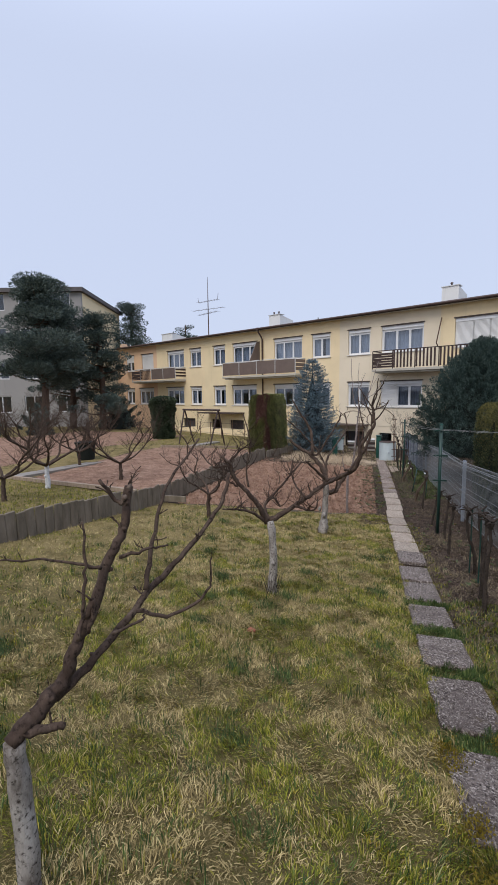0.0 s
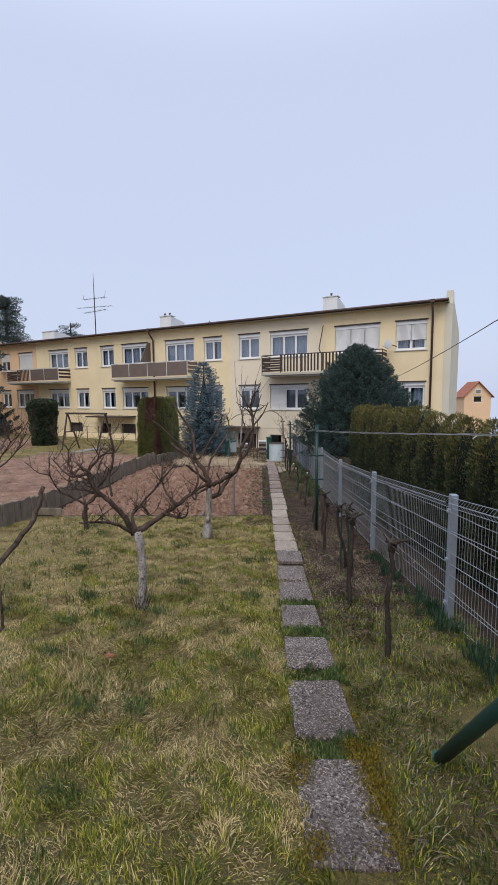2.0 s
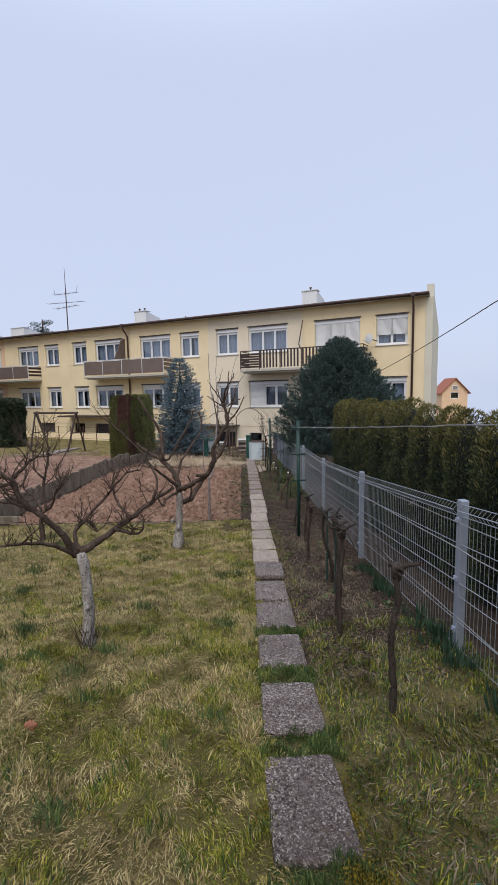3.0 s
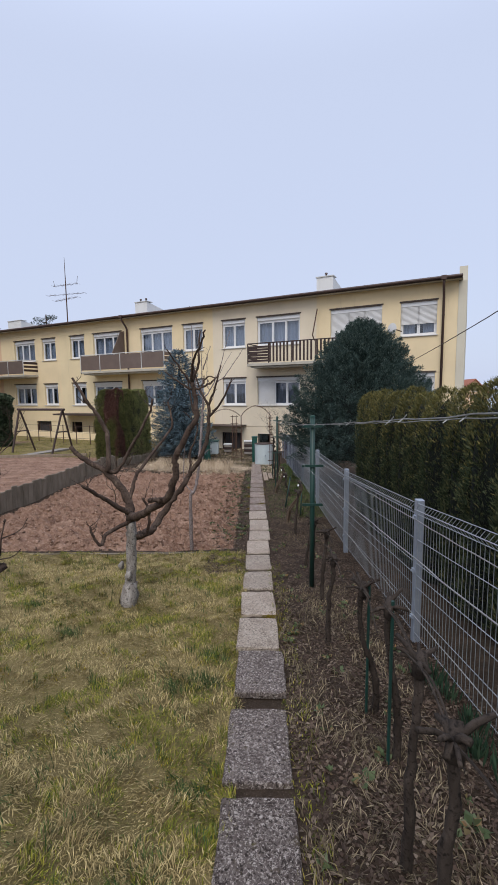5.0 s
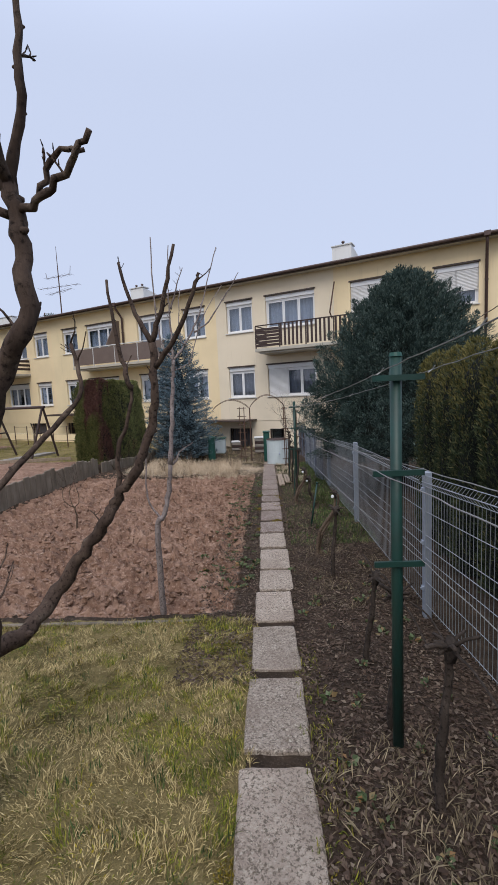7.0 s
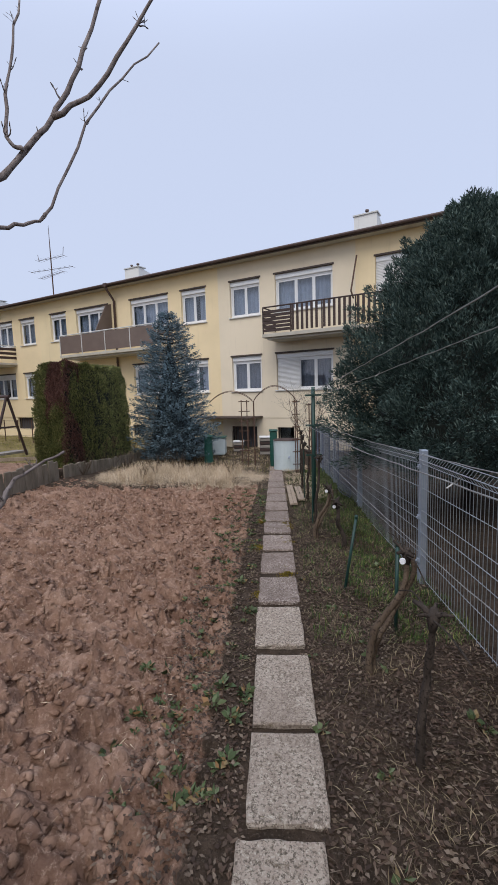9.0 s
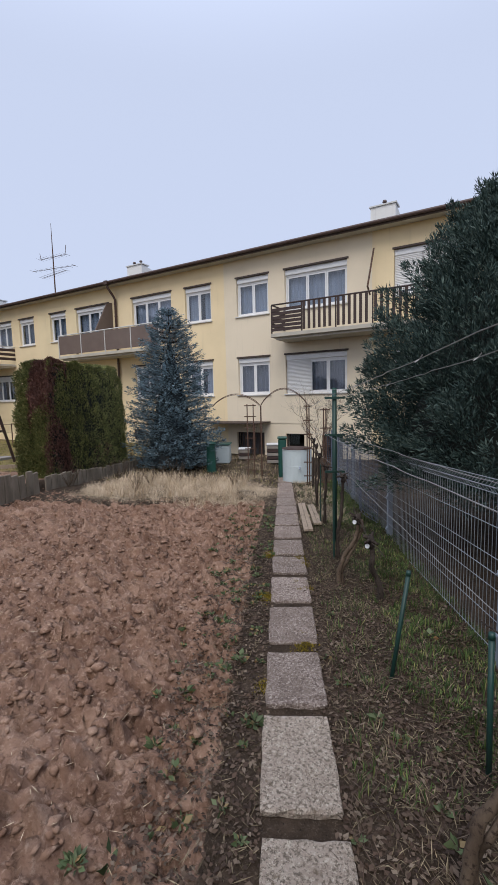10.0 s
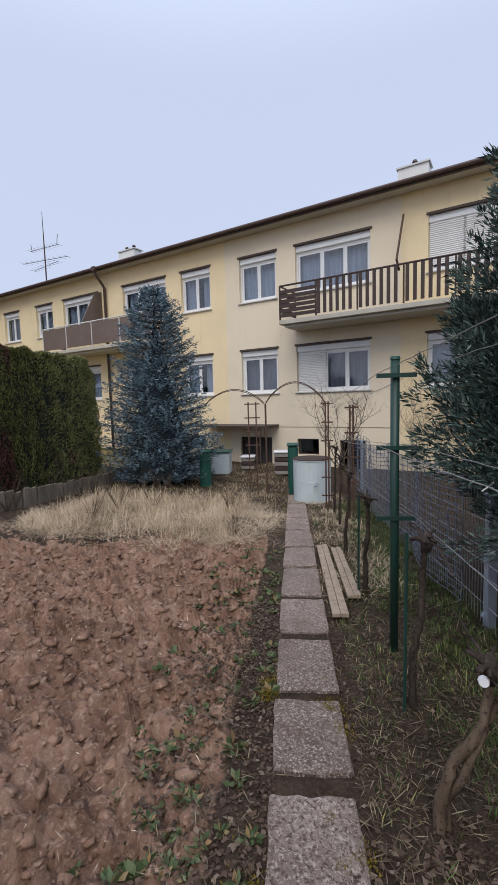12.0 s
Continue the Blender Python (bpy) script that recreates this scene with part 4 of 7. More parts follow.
# ---- fruit trees ----
class Tree:
    def __init__(self, name, base, label, mat, seed, category="fruit tree", twig_mat=BARK):
        self.root = thing(name, base, label, category)
        self.r, self.mat, self.tm = random.Random(seed), mat, twig_mat
        self.twigs = bm_new()

    def limb(self, r0, r1, pts, name="limb", shoots=5, slen=.16, mat=None, label=""):
        r = self.r
        line = smooth_line(pts, 5, .006 if r0 < .04 else .01, r)
        n = len(line)
        rad = [(r0 + (r1 - r0) * (k / (n - 1)) ** .8) * (1 + r.uniform(-.08, .1)) for k in range(n)]
        bm = bm_new()
        tube(bm, line, rad, 10 if r0 > .02 else 7, True, .07, r)
        for k in range(2, n - 1, 3):
            if r.random() < .5 and r0 > .012:
                p, a = line[k], r.uniform(0, 6.28)
                d = Vector((math.cos(a), math.sin(a), r.uniform(-.2, .7))).normalized()
                tube(bm, [p, p + d * rad[k] * 1.1, p + d * rad[k] * 1.6], [rad[k] * .55, rad[k] * .5, rad[k] * .25], 6)
        part(name, bm, mat or self.mat, self.root, label, smooth=True)
        if name == "limb":
            for _ in range(shoots):
                k = r.randrange(n // 3, n)
                self.shoot(line[k], rad[k], slen)

    def shoot(self, p, rad, slen, depth=0):
        r = self.r
        a = r.uniform(0, 6.28)
        d = Vector((math.cos(a), math.sin(a), r.uniform(.0, 1.3))).normalized()
        L = slen * r.uniform(.4, 1.5)
        q = [p]
        for i in range(4):
            d = (d + Vector((r.uniform(-.35, .35), r.uniform(-.35, .35), r.uniform(-.1, .4)))).normalized()
            q.append(q[-1] + d * L / 4)
        w = min(rad * .55, .0055)
        tube(self.twigs, q, [w, w * .85, w * .7, w * .6, w * .5], 3)
        tube(self.twigs, [q[-1], q[-1] + d * .012], [w * .9, w * .4], 3)
        if depth < 1:
            for k in (1, 2, 3):
                if r.random() < .55:
                    self.shoot(q[k], w, slen * .5, 1)

    def done(self):
        part("fine_growth", self.twigs, self.tm, self.root, "thin bare twigs", "stuff", smooth=True)


def grown_tree(name, base, label, h, fork, nlimb, spread, seed, mat=BARK, r0=.05, category="fruit tree", shoots=14, slen=.22, white=False):
    """An orchard tree grown from a few numbers."""
    t = Tree(name, base, label, mat, seed, category)
    r = t.r
    t.limb(r0, r0 * .75, [(0, 0, -.05), (r.uniform(-.03, .03), 0, fork * .5), (0, 0, fork)], "trunk", mat=WHITET if white else None, label="lime-washed trunk" if white else "")
    for i in range(nlimb):
        a = 6.28 * i / nlimb + r.uniform(-.4, .4)
        d = Vector((math.cos(a), math.sin(a), 0))
        q = [Vector((0, 0, fork - .02))]
        for k in range(1, 5):
            f = k / 4
            q.append(Vector((0, 0, fork)) + d * spread * f ** .8 * r.uniform(.8, 1.1) + Vector((r.uniform(-.08, .08), r.uniform(-.08, .08), (h - fork) * f ** 1.3 * r.uniform(.8, 1.05))))
        t.limb(r0 * .55, r0 * .16, q, shoots=shoots, slen=slen)
        for j in range(2):
            k = r.choice((2, 3))
            b = a + r.uniform(-1.2, 1.2)
            e = Vector((math.cos(b), math.sin(b), r.uniform(.3, 1.2))).normalized()
            t.limb(r0 * .28, r0 * .1, [q[k], q[k] + e * spread * .3, q[k] + e * spread * .55 + Vector((0, 0, .1))], shoots=shoots // 2, slen=slen)
    t.done()
    return t


def base_sprouts(u, v, n, h, seed):
    r = random.Random(seed)
    t = thing("root_sprouts", on_ground(u, v), "dark thin root sprouts and debris round a fruit tree's foot", "sprouts", group="root sprouts")
    bm = bm_new()
    for _ in range(n):
        a, L = r.uniform(0, 6.28), h * r.uniform(.4, 1)
        p = Vector((r.gauss(0, .045), r.gauss(0, .045), -.01))
        d = Vector((math.cos(a) * .35, math.sin(a) * .35, 1)).normalized()
        tube(bm, [p, p + d * L * .5 + Vector((r.uniform(-.02, .02), 0, 0)), p + d * L], [.004, .003, .0015], 4)
    part("stem_mass", bm, BARKD, t, kind="stuff")


tree_b = Tree("fruit_tree", (-4.0, 6.38, -1.0), "leaning fruit tree with tall pruned leaders and scarred pale trunk", BARK, 12, twig_mat=BARK)
tree_b.limb(0.058, 0.05, [(0.01, 0.01, -0.15), (0.04, 0.05, 0.62), (0.04, 0.05, 0.88)], "trunk", mat=BARKW, label="pale lime-washed trunk")
tree_b.limb(0.05, 0.022, [(0.04, 0.05, 0.88), (-0.04, 0.12, 1.06), (-0.15, 0.12, 1.22), (-0.32, 0.08, 1.38), (-0.51, -0.0, 1.49), (-0.66, -0.04, 1.63)], shoots=5, slen=0.14)
tree_b.limb(0.03, 0.012, [(-0.26, 0.07, 1.37), (-0.32, 0.16, 1.69), (-0.39, 0.16, 1.86), (-0.46, 0.13, 1.99), (-0.55, 0.09, 2.13), (-0.68, 0.05, 2.35)], shoots=5, slen=0.14)
tree_b.limb(0.022, 0.01, [(-0.26, 0.07, 1.38), (-0.18, 0.13, 1.38), (-0.03, 0.19, 1.64), (0.16, 0.25, 1.97), (0.22, 0.25, 2.12)], shoots=5, slen=0.14)
tree_b.limb(0.042, 0.017, [(0.04, 0.05, 0.92), (0.3, -0.1, 1.02), (0.5, -0.17, 1.12), (0.7, -0.19, 1.24), (0.82, -0.22, 1.46), (0.82, -0.21, 1.62), (0.92, -0.19, 1.8), (1.01, -0.17, 1.96), (1.0, -0.15, 2.12), (0.97, -0.14, 2.27)], shoots=2, slen=0.1)
tree_b.limb(0.015, 0.006, [(0.97, -0.14, 2.27), (1.02, -0.21, 2.36), (1.09, -0.28, 2.45), (1.2, -0.36, 2.54), (1.28, -0.41, 2.64)], shoots=1, slen=0.05)
tree_b.limb(0.014, 0.006, [(0.97, -0.14, 2.26), (1.03, -0.14, 2.4), (1.04, -0.14, 2.54), (1.06, -0.14, 2.68)], shoots=1, slen=0.05)
tree_b.limb(0.011, 0.005, [(0.97, -0.14, 2.24), (0.9, -0.22, 2.38), (0.84, -0.31, 2.53)], shoots=1, slen=0.05)
tree_b.limb(0.011, 0.005, [(0.96, -0.14, 2.2), (0.88, -0.2, 2.26), (0.78, -0.26, 2.35)], shoots=1, slen=0.05)
tree_b.limb(0.011, 0.006, [(0.97, -0.14, 2.2), (1.06, -0.13, 2.22), (1.15, -0.13, 2.26), (1.22, -0.13, 2.31)], shoots=1, slen=0.05)
tree_b.limb(0.008, 0.005, [(1.05, -0.13, 2.22), (1.1, -0.12, 2.3), (1.17, -0.1, 2.3)], shoots=1, slen=0.04)
tree_b.limb(0.024, 0.02, [(0.68, -0.19, 1.22), (0.62, -0.28, 1.24), (0.6, -0.32, 1.24)], shoots=1, slen=0.04)
tree_b.limb(0.042, 0.018, [(0.04, 0.05, 0.7), (0.08, 0.3, 0.72), (0.06, 0.52, 0.82), (0.15, 0.64, 1.01), (0.26, 0.7, 1.16), (0.28, 0.76, 1.27), (0.39, 0.81, 1.42), (0.43, 0.87, 1.6), (0.49, 0.87, 1.78), (0.49, 0.87, 2.04)], shoots=3, slen=0.1)
for prong in ([(0.49, 0.87, 2.04), (0.38, 0.87, 2.23), (0.31, 0.87, 2.45)], [(0.49, 0.87, 2.04), (0.58, 0.87, 2.23), (0.66, 0.87, 2.47)], [(0.5, 0.87, 1.92), (0.65, 0.87, 2.07), (0.76, 0.87, 2.26), (0.79, 0.87, 2.32)], [(0.36, 0.84, 1.82), (0.29, 0.85, 2.02), (0.22, 0.87, 2.38)], [(0.3, 0.77, 1.28), (0.27, 0.8, 1.5), (0.33, 0.83, 1.66), (0.36, 0.85, 1.84)]):
    tree_b.limb(0.015, 0.007, prong, shoots=1, slen=0.05)
tree_b.limb(0.03, 0.012, [(0.04, 0.05, 0.96), (0.0, -0.16, 1.12), (-0.02, -0.36, 1.26), (-0.03, -0.48, 1.35)], shoots=5, slen=0.14)
tree_b.limb(0.022, 0.01, [(0.04, 0.05, 0.88), (0.01, -0.25, 0.84), (0.03, -0.35, 0.76), (0.0, -0.41, 0.86), (-0.01, -0.43, 0.96)], shoots=5, slen=0.14)
tree_b.limb(0.022, 0.01, [(-0.03, 0.12, 1.07), (-0.06, 0.25, 1.28), (-0.04, 0.39, 1.42), (0.0, 0.64, 1.64), (0.03, 0.81, 1.83), (-0.04, 0.83, 2.08)], shoots=5, slen=0.14)
burl = bm_new()
tube(burl, [(0.01, 0.01, -0.05), (0.02, 0.0, 0.03), (0.03, 0.0, 0.11), (0.02, 0.02, 0.19), (0.03, 0.03, 0.25)], [.068, .076, .084, .07, .054], 11, True, .26, random.Random(4))
tube(burl, [(0.05, -0.03, 0.3), (0.07, -0.05, 0.34), (0.06, -0.03, 0.39)], [.02, .035, .02], 7, True, .2, random.Random(6))
tube(burl, [(-0.02, -0.04, 0.4), (-0.03, -0.05, 0.44), (-0.01, -0.04, 0.48)], [.015, .03, .015], 7, True, .2, random.Random(8))
part("burl", burl, BARKW, tree_b.root, "dark knotted burls on the trunk", smooth=True)
tree_b.limb(0.022, 0.01, [(0.04, 0.05, 0.73), (0.16, 0.13, 0.74), (0.22, 0.13, 0.98), (0.2, 0.06, 1.14)], shoots=5, slen=0.14)
tree_b.done()
tree_a = Tree("fruit_tree", (-2.75, 3.39, -0.66), "low open-headed fruit tree with a pale lime-washed trunk", BARK, 13, twig_mat=BARK)
tree_a.limb(0.05, 0.038, [(-0.03, -0.03, -0.15), (-0.0, -0.0, 0.38), (-0.03, -0.03, 0.83)], "trunk", mat=BARKW, label="pale lime-washed trunk")
tree_a.limb(0.034, 0.012, [(-0.03, -0.03, 0.83), (0.05, 0.13, 0.9), (0.16, 0.35, 1.02), (0.25, 0.54, 1.13), (0.35, 0.71, 1.22)], shoots=13, slen=0.2)
tree_a.limb(0.014, 0.006, [(0.12, 0.18, 0.98), (0.25, 0.23, 0.94), (0.33, 0.27, 0.95), (0.36, 0.27, 1.07)], shoots=13, slen=0.2)
tree_a.limb(0.03, 0.012, [(-0.05, -0.05, 0.81), (-0.09, -0.15, 1.02), (-0.16, -0.27, 1.19), (-0.21, -0.38, 1.34), (-0.21, -0.41, 1.45), (-0.25, -0.49, 1.54)], shoots=13, slen=0.2)
tree_a.limb(0.014, 0.006, [(-0.25, -0.38, 1.44), (-0.39, -0.46, 1.42), (-0.51, -0.53, 1.56)], shoots=13, slen=0.2)
tree_a.limb(0.014, 0.006, [(-0.24, -0.38, 1.47), (-0.22, -0.24, 1.59), (-0.17, -0.12, 1.6)], shoots=13, slen=0.2)
tree_a.limb(0.012, 0.005, [(-0.26, -0.25, 1.2), (-0.37, -0.33, 1.26), (-0.52, -0.45, 1.29)], shoots=13, slen=0.2)
tree_a.limb(0.02, 0.008, [(-0.06, -0.06, 0.82), (-0.08, -0.23, 0.95), (-0.11, -0.42, 1.02), (-0.14, -0.6, 1.06)], shoots=13, slen=0.2)
tree_a.limb(0.02, 0.01, [(-0.03, -0.03, 0.83), (-0.15, 0.04, 0.96), (-0.13, 0.16, 1.02), (-0.05, 0.18, 0.93)], shoots=13, slen=0.2)
tree_a.limb(0.014, 0.006, [(-0.16, 0.05, 0.96), (-0.1, 0.37, 1.19), (-0.06, 0.56, 1.34), (-0.0, 0.69, 1.36)], shoots=13, slen=0.2)
tree_a.limb(0.012, 0.005, [(-0.18, -0.18, 1.19), (-0.22, -0.16, 1.37), (-0.23, -0.09, 1.64), (-0.32, -0.09, 1.93)], shoots=13, slen=0.2)
tree_a.limb(0.014, 0.006, [(0.19, 0.32, 1.03), (0.07, 0.32, 1.13), (-0.03, 0.36, 1.28), (-0.06, 0.44, 1.43)], shoots=13, slen=0.2)
tree_a.limb(0.012, 0.005, [(0.32, 0.45, 1.16), (0.31, 0.53, 1.32), (0.18, 0.53, 1.53), (0.02, 0.48, 1.7), (-0.16, 0.42, 1.86)], shoots=13, slen=0.2)
tree_a.done()
tree_f = Tree("fruit_tree", (-1.47, 0.43, -0.15), "old fruit tree with cut-back forked limbs at the lawn's end", BARK, 14, twig_mat=BARK)
tree_f.limb(0.036, 0.032, [(0.0, 0.0, -0.15), (0.0, 0.0, 0.32), (-0.0, -0.01, 0.55)], "trunk", mat=BARKW, label="pale lime-washed trunk")
tree_f.limb(0.029, 0.016, [(-0.0, -0.02, 0.55), (-0.0, 0.05, 0.6), (-0.0, 0.11, 0.64), (0.0, 0.16, 0.68), (-0.0, 0.21, 0.78), (-0.0, 0.27, 0.87), (-0.01, 0.35, 1.03), (-0.01, 0.42, 1.13), (-0.02, 0.46, 1.29)], shoots=2, slen=0.045)
tree_f.limb(0.012, 0.006, [(0.02, 0.42, 1.26), (0.0, 0.4, 1.24), (-0.04, 0.35, 1.33)], shoots=2, slen=0.045)
tree_f.limb(0.009, 0.005, [(0.02, 0.43, 1.29), (0.01, 0.45, 1.32)], shoots=2, slen=0.045)
tree_f.limb(0.008, 0.003, [(0.03, 0.3, 1.03), (-0.0, 0.26, 1.05), (-0.08, 0.15, 1.08), (-0.17, 0.03, 1.09)], shoots=2, slen=0.045)
tree_f.limb(0.008, 0.003, [(0.04, 0.37, 1.05), (0.1, 0.45, 1.07), (0.14, 0.51, 1.08)], shoots=2, slen=0.045)
tree_f.limb(0.020, 0.008, [(0.0, 0.08, 0.62), (-0.01, 0.18, 0.64), (-0.02, 0.36, 0.73), (-0.03, 0.52, 0.83), (-0.03, 0.67, 0.91), (-0.03, 0.83, 1.01), (-0.03, 0.97, 1.13), (-0.04, 1.03, 1.25)], shoots=2, slen=0.045)
tree_f.limb(0.009, 0.003, [(0.02, 0.44, 0.81), (0.09, 0.56, 0.77), (0.15, 0.68, 0.83), (0.16, 0.7, 0.89), (0.17, 0.7, 0.98)], shoots=2, slen=0.045)
tree_f.limb(0.012, 0.005, [(-0.01, 0.51, 0.86), (-0.05, 0.56, 0.97), (-0.1, 0.65, 1.12), (-0.14, 0.75, 1.25), (-0.16, 0.95, 1.42)], shoots=2, slen=0.045)
tree_f.limb(0.016, 0.012, [(-0.0, -0.01, 0.58), (0.04, 0.06, 0.57), (0.07, 0.12, 0.56)], shoots=2, slen=0.045)
tree_f.limb(0.008, 0.004, [(0.06, 0.19, 0.82), (0.04, 0.22, 0.93), (0.02, 0.25, 1.06), (-0.01, 0.26, 1.2)], shoots=2, slen=0.045)
tree_f.limb(0.012, 0.007, [(0.06, 0.22, 0.89), (0.08, 0.24, 0.95), (0.07, 0.22, 0.84)], shoots=2, slen=0.045)
tree_f.limb(0.007, 0.003, [(0.04, 0.32, 0.78), (0.05, 0.44, 0.79), (0.05, 0.46, 0.81)], shoots=2, slen=0.045)
tree_f.limb(0.008, 0.005, [(0.0, 0.08, 0.57), (-0.01, 0.1, 0.6), (-0.02, 0.11, 0.64)], shoots=2, slen=0.045)
tree_f.done()
tree_s = Tree("fruit_tree", (-4.50, 8.65, -1.2), "young slender fruit tree with long upright shoots in the bed", BARKS, 15, twig_mat=BARKS)
tree_s.limb(0.029, 0.018, [(-0.13, -0.19, -0.15), (-0.13, -0.19, 0.77), (-0.09, -0.13, 0.91), (-0.05, -0.08, 1.17), (-0.04, -0.06, 1.37)], "trunk")
tree_s.limb(0.023, 0.014, [(-0.04, -0.06, 1.37), (-0.02, -0.02, 1.73), (0.0, 0.0, 2.07), (0.01, 0.02, 2.29)], shoots=6, slen=0.028)
tree_s.limb(0.011, 0.004, [(0.01, 0.02, 2.29), (0.06, 0.11, 2.41), (0.1, 0.21, 2.56), (0.14, 0.29, 2.73), (0.18, 0.42, 3.09), (0.22, 0.5, 3.34)], shoots=6, slen=0.028)
tree_s.limb(0.009, 0.003, [(0.13, 0.19, 2.54), (0.24, 0.27, 2.63), (0.37, 0.36, 2.85), (0.49, 0.42, 3.05)], shoots=6, slen=0.028)
tree_s.limb(0.010, 0.004, [(0.01, 0.02, 2.29), (-0.01, 0.04, 2.56), (-0.03, 0.06, 2.79), (-0.04, 0.07, 2.95), (-0.05, 0.13, 3.31)], shoots=6, slen=0.028)
tree_s.limb(0.011, 0.005, [(0.01, 0.02, 2.29), (-0.05, -0.02, 2.39), (-0.1, -0.02, 2.56), (-0.16, 0.02, 2.89), (-0.23, 0.11, 3.41)], shoots=6, slen=0.028)
tree_s.limb(0.007, 0.003, [(0.01, 0.01, 2.2), (0.04, 0.13, 2.24), (0.06, 0.21, 2.31), (0.08, 0.42, 2.71), (0.15, 0.68, 3.04)], shoots=6, slen=0.028)
tree_s.limb(0.007, 0.003, [(0.08, 0.12, 2.43), (0.05, 0.1, 2.47), (-0.0, 0.15, 2.7), (-0.03, 0.23, 2.95)], shoots=6, slen=0.028)
tree_s.limb(0.009, 0.003, [(0.02, 0.02, 2.73), (0.06, 0.05, 2.9), (0.12, 0.09, 3.08)], shoots=6, slen=0.028)
tree_s.limb(0.012, 0.004, [(-0.04, -0.06, 1.37), (-0.03, -0.01, 1.37), (-0.02, 0.07, 1.46), (0.02, 0.22, 1.53)], shoots=6, slen=0.028)
tree_s.limb(0.011, 0.005, [(-0.1, -0.14, 0.86), (-0.26, -0.12, 1.0), (-0.3, -0.1, 1.3), (-0.28, -0.08, 1.66)], shoots=3, slen=0.03)
tree_s.done()
grown_tree("fruit_tree", on_ground(8.1, -3.15), "small spreading fruit tree before the bare bed", 1.45, .5, 4, .75, 31, BARK, .045)
base_sprouts(4.22, -1.0, 26, .3, 1)
base_sprouts(7.5, -.85, 8, .14, 2)
grown_tree("fruit_tree", on_ground(9.3, -8.1), "wide bare fruit tree with a white lime-washed trunk", 1.9, .62, 5, 1.5, 41, BARK, .07, white=True, shoots=26, slen=.45)
grown_tree("fruit_tree", on_ground(13.5, -12.5), "bare neglected fruit tree in the neighbouring plot", 2.2, .6, 5, 1.6, 42, BARK, .07, shoots=26, slen=.5)
grown_tree("fruit_tree", on_ground(8.0, -12.0), "bare wide fruit tree in the neighbouring plot", 2.0, .6, 5, 1.7, 43, BARK, .07, shoots=26, slen=.5)
grown_tree("fruit_tree", on_ground(11.0, -7.0), "wide bare fruit tree in the neighbouring orchard", 1.75, .5, 6, 1.3, 48, BARK, .055, shoots=22, slen=.42)
grown_tree("fruit_tree", on_ground(7.2, -7.4), "low wide bare fruit tree in the neighbouring orchard", 1.65, .5, 6, 1.2, 49, BARK, .055, shoots=22, slen=.38)
grown_tree("fruit_tree", on_ground(12.6, -9.6), "bare dense fruit tree in the neighbouring orchard", 1.8, .5, 6, 1.4, 50, BARK, .055, shoots=22, slen=.42)
grown_tree("fruit_tree", on_ground(15.0, -6.6), "young bare fruit tree by the concrete edging", 1.9, .6, 4, .8, 45, BARK, .03, shoots=6, slen=.3)
grown_tree("fruit_tree", on_ground(12.6, -2.6), "thin bare sapling in the dug bed", 1.15, .35, 3, .25, 46, BARKV, .014, shoots=3, slen=.2)


# ---- path of slabs ----
PATH_U = [(1.66, 2.25), (2.39, 2.93), (3.11, 3.61), (3.83, 4.36), (4.50, 5.07), (5.15, 5.74), (5.87, 6.42), (6.50, 7.05), (7.17, 7.77), (7.87, 8.57), (8.67, 9.32), (9.43, 9.98), (10.04, 10.51), (10.57, 11.17), (11.28, 11.82), (11.90, 12.41), (12.53, 13.05), (13.16, 13.66), (13.77, 14.23), (14.31, 14.84), (14.95, 15.47), (15.57, 16.26), (16.34, 17.04), (17.12, 17.92), (18.02, 18.82), (18.92, 20.02), (20.12, 21.12), (21.22, 22.12)]
path = thing("path", (0, 0, 0), "path of worn washed-concrete slabs with grassy joints", "path", kind="structure")
rp = random.Random(5)
for a, b in PATH_U:
    c, L = (a + b) / 2, b - a
    vc = .49 + .008 * c + (.02 if 5.6 < c < 6.4 else 0) if c < 10 else .597 if c < 11.2 else .58
    bm = bm_new()
    box(bm, -.172, .172, -L / 2, L / 2, -.05, .0, None, .008)
    bmesh.ops.subdivide_edges(bm, edges=[e for e in bm.edges if e.calc_length() > .2], cuts=5)
    for q in bm.verts:
        q.co += Vector((rp.uniform(-.004, .004), rp.uniform(-.006, .006), rp.uniform(-.0025, .0025)))
        if abs(q.co.x) > .15 and abs(q.co.y) > L / 2 - .03 and rp.random() < .35:
            q.co *= .97
    s = part("slab", bm, SLAB_OLD if c < 6.5 else SLAB if c < 11.85 else SLAB_EARTHY, path)
    x, y = gxy(c, vc)
    za, zb = float(ground_z(a, 0)), float(ground_z(b, 0))
    s.matrix_world = Matrix.Translation((x, y, (za + zb) / 2 + (.006 if c < 2.3 else .02 if c < 5.6 else .048 if c < 6.4 else .032 if c < 7.1 else .012))) @ Matrix.Rotation(SKEW + radians(rp.uniform(-1.3, 1.3)), 4, "Z") @ Matrix.Rotation(math.atan2(zb - za, L) + radians(rp.uniform(-.8, .8)), 4, "X") @ Matrix.Rotation(radians(rp.uniform(-1, 1)), 4, "Y")


